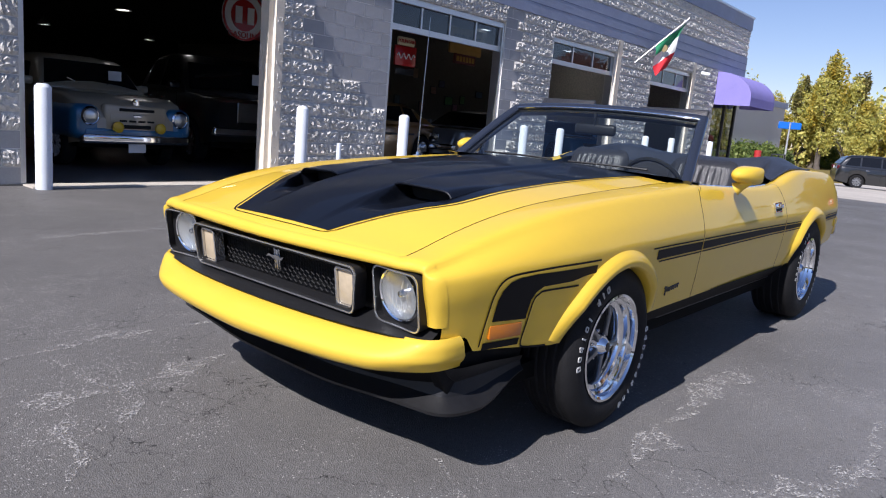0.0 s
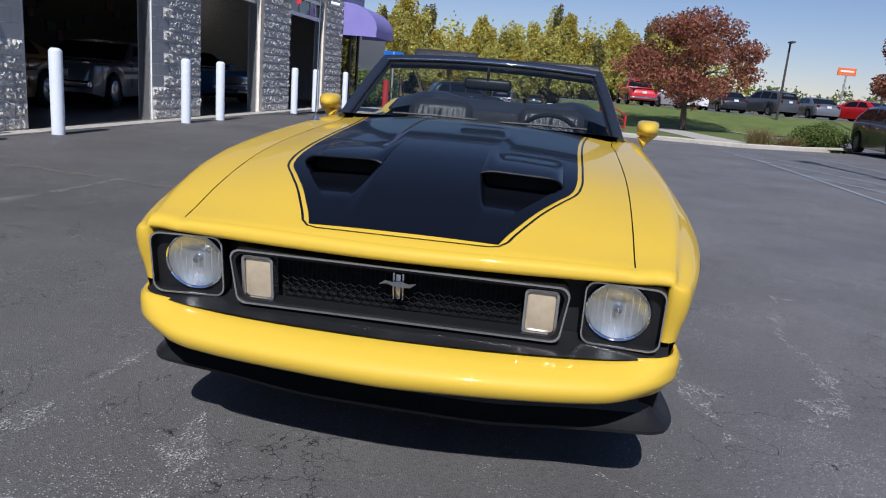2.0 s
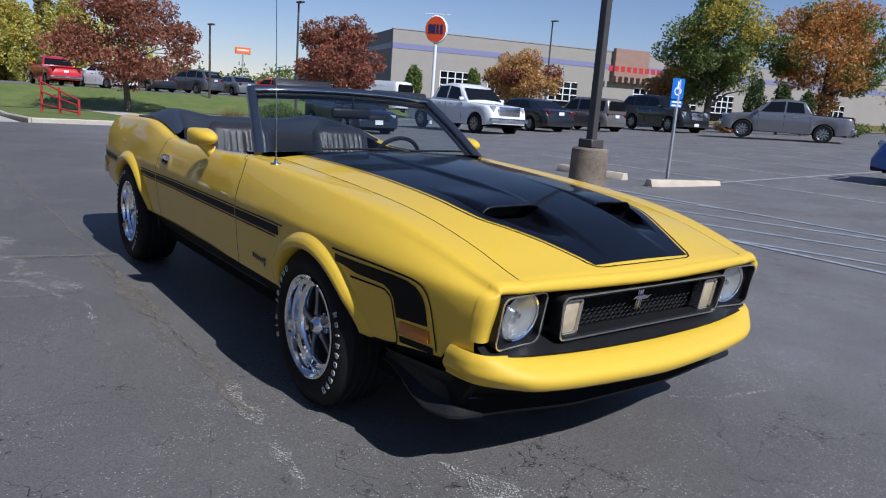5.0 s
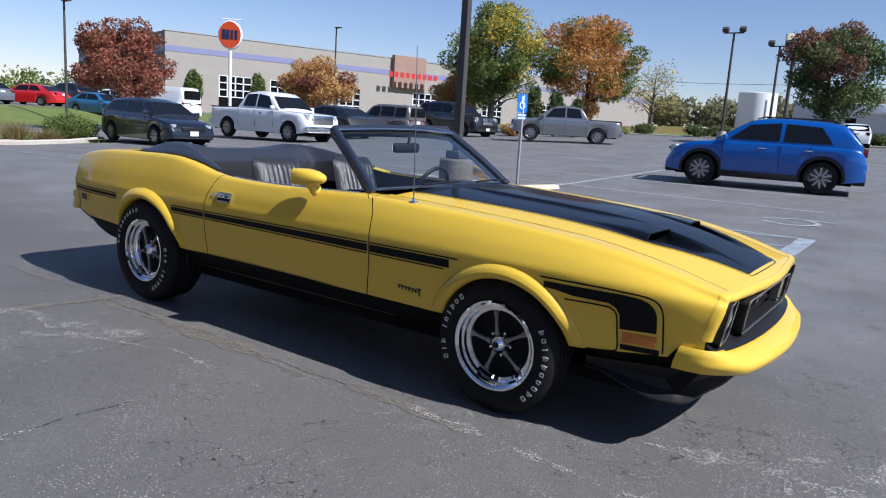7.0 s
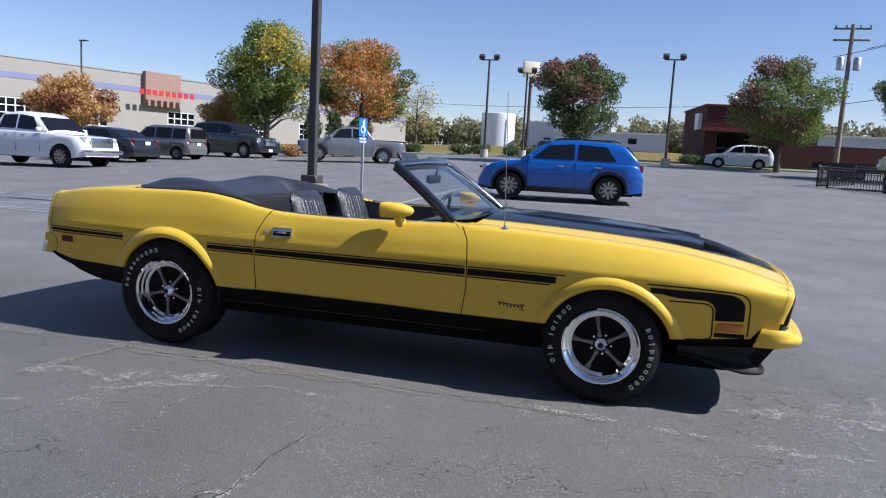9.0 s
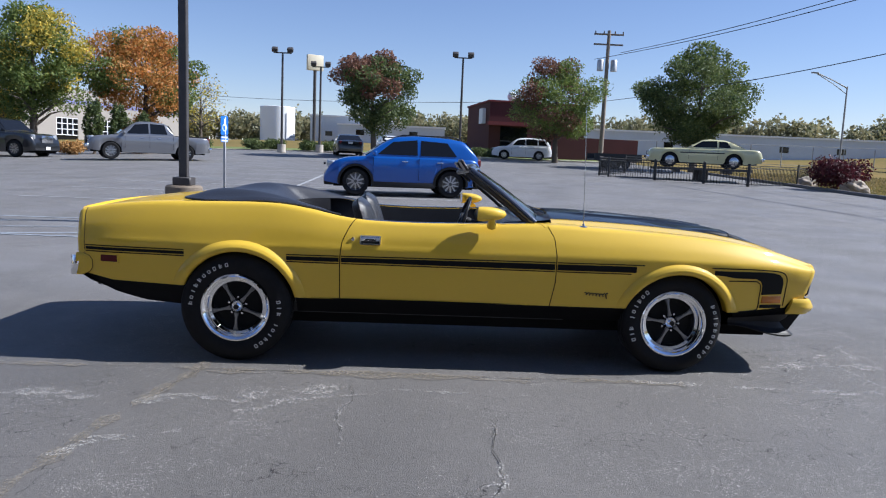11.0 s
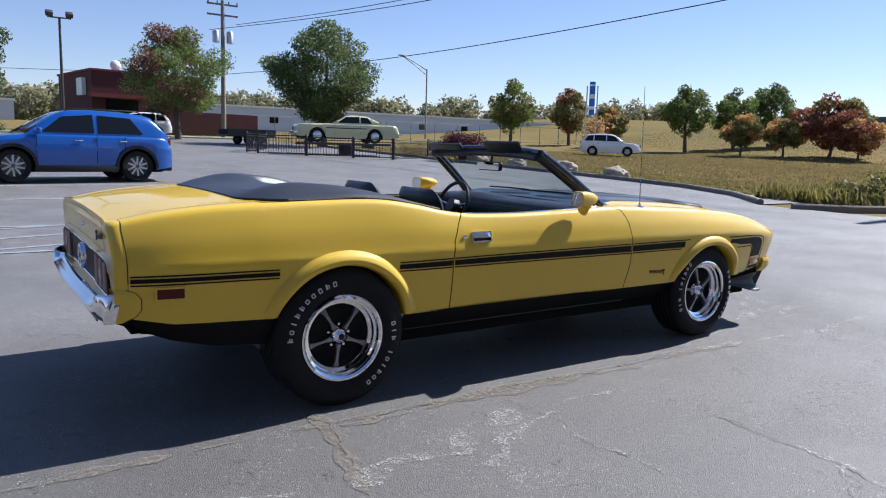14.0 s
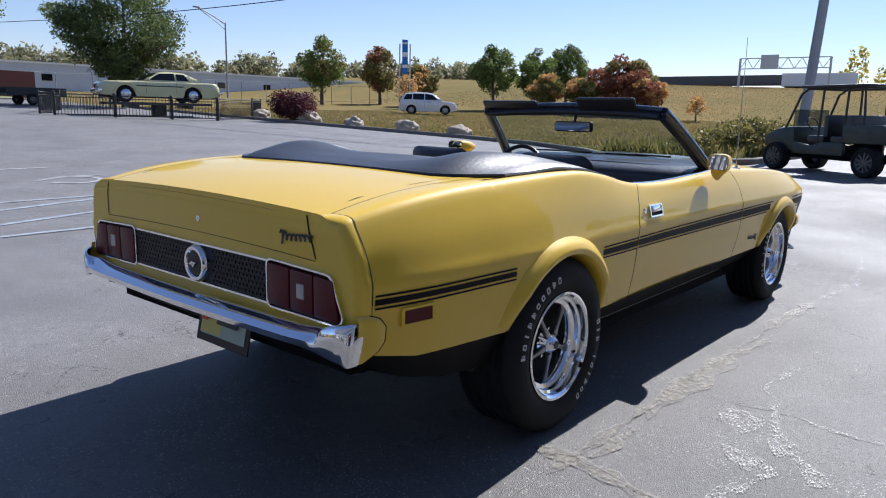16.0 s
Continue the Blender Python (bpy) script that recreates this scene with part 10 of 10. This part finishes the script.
wood("far_woods", "distant yellow trees by the highway", [(150, 28, 6.5), (160, 5, 6.5), (165, -30, 6.5)], 4, 9, 3, 9000, 0.8, LEAF_YELLOW, 5)
wood("far_woods", "distant low scrub behind the building", [(-140, -60, -1), (-60, -90, 0), (40, -100, 0), (160, -60, 2)], 5, 9, 3, 12000, 1.1, LEAF_GREEN, 6)

# ---- blocks of the garage wall, one by one ----
BLOCK_W, BLOCK_H = 0.405, 0.203


def block_mesh(name, w, h, d, material, rough):
    """One block with bevelled arrises; a split face has a broken, uneven front."""
    k, m = (11, 7) if rough else (2, 2)
    rng = random.Random(name)
    verts, faces = [], []
    for i in range(k):
        for j in range(m):
            u, v = i / (k - 1), j / (m - 1)
            edge = i in (0, k - 1) or j in (0, m - 1)
            out = d + (0.004 + 0.040 * rng.random() ** 1.3 if rough and not edge else 0)
            ju, jv = (rng.uniform(-0.03, 0.03), rng.uniform(-0.05, 0.05)) if rough and not edge else (0, 0)
            verts.append(((u + ju - 0.5) * (w - 0.008), out, (v + jv - 0.5) * (h - 0.008)))
    for i in range(k - 1):
        for j in range(m - 1):
            faces.append((i * m + j, i * m + j + 1, (i + 1) * m + j + 1, (i + 1) * m + j))
    c = len(verts)
    verts += [(sx * w / 2, 0, sz * h / 2) for sx, sz in ((-1, -1), (-1, 1), (1, 1), (1, -1))]
    sides = [[j for j in range(m)], [i * m + m - 1 for i in range(k)], [(k - 1) * m + j for j in range(m - 1, -1, -1)], [i * m for i in range(k - 1, -1, -1)]]
    for q in range(4):
        faces.append(tuple([c + q] + sides[q] + [c + (q + 1) % 4]))
    return mesh_of(name, verts, faces, material, smooth=False)


SMOOTH_MESH = block_mesh("smooth_block", BLOCK_W - 0.012, BLOCK_H - 0.012, 0.0, BLOCK, False)
SPLIT_MESHES = [block_mesh("split_block_%s" % "abcdef"[i], BLOCK_W - 0.010, BLOCK_H - 0.010, 0.004, SPLIT, True) for i in range(6)]


def rough_here(x, z):
    """Which blocks of the front are broken-faced: the stair-stepped areas on each pier."""
    s = noise.noise(Vector((x * 0.9, z * 1.3, 2.0))) * 0.5
    if x > 0.7:
        return noise.noise(Vector((x * 3, z * 3, 9))) > -0.25
    if x > -5:
        return z < 2.1 - (-2.64 - x - 1.0) * 0.8 + s or (z < 1.2)
    if x > -10.1:
        return x < -8.75 + 0.3 * s or z < 0.6
    return x < -13.4 if x > -15.2 else True


def wall_blocks(x0, x1, z0, z1, joined, seed):
    rng = random.Random(seed)
    rows = int(round((z1 - z0) / BLOCK_H))
    verts, faces = [], []
    for r in range(rows):
        z = z0 + (r + 0.5) * (z1 - z0) / rows
        off = 0.5 * BLOCK_W if r % 2 else 0
        x = x0 - off
        while x < x1 - 0.02:
            a, b = max(x, x0), min(x + BLOCK_W, x1)
            x += BLOCK_W
            if b - a < 0.06:
                continue
            c = (a + b) / 2
            me = rng.choice(SPLIT_MESHES) if (joined or rough_here(c, z)) else SMOOTH_MESH
            m = T(c, WY - 0.024, z) @ Matrix.Diagonal(((b - a) / BLOCK_W * (-1 if rng.random() < 0.5 else 1), 1, 1, 1))
            if joined:
                base = len(verts)
                verts += [m @ v.co for v in me.vertices]
                faces += [[base + i for i in p.vertices] for p in me.polygons]
            else:
                part_me("block", me, garage, at=m)
    if joined:
        ob = part_me("parapet_blocks", mesh_of("parapet_blocks", verts, faces, SPLIT, smooth=False), garage, "rough split-faced parapet blocks")
        ob["kind"] = "stuff"


wall_blocks(-4.98, -2.64, 0.0, BAND0, False, 1)
wall_blocks(0.72, 1.6, 0.0, BAND0, False, 2)
wall_blocks(-10.05, -8.24, 0.0, BAND0, False, 3)
wall_blocks(-15.15, -13.25, 0.0, BAND0, True, 4)
wall_blocks(-20.05, -18.17, 0.0, BAND0, True, 5)
wall_blocks(1.6, 8.0, 0.0, BAND0, True, 6)
wall_blocks(XE, 8.0, BAND1, CAP0, True, 7)
for a, b in DOORS:
    wall_blocks(a, b, DOOR_TOP + 0.12, BAND0, True, 8)
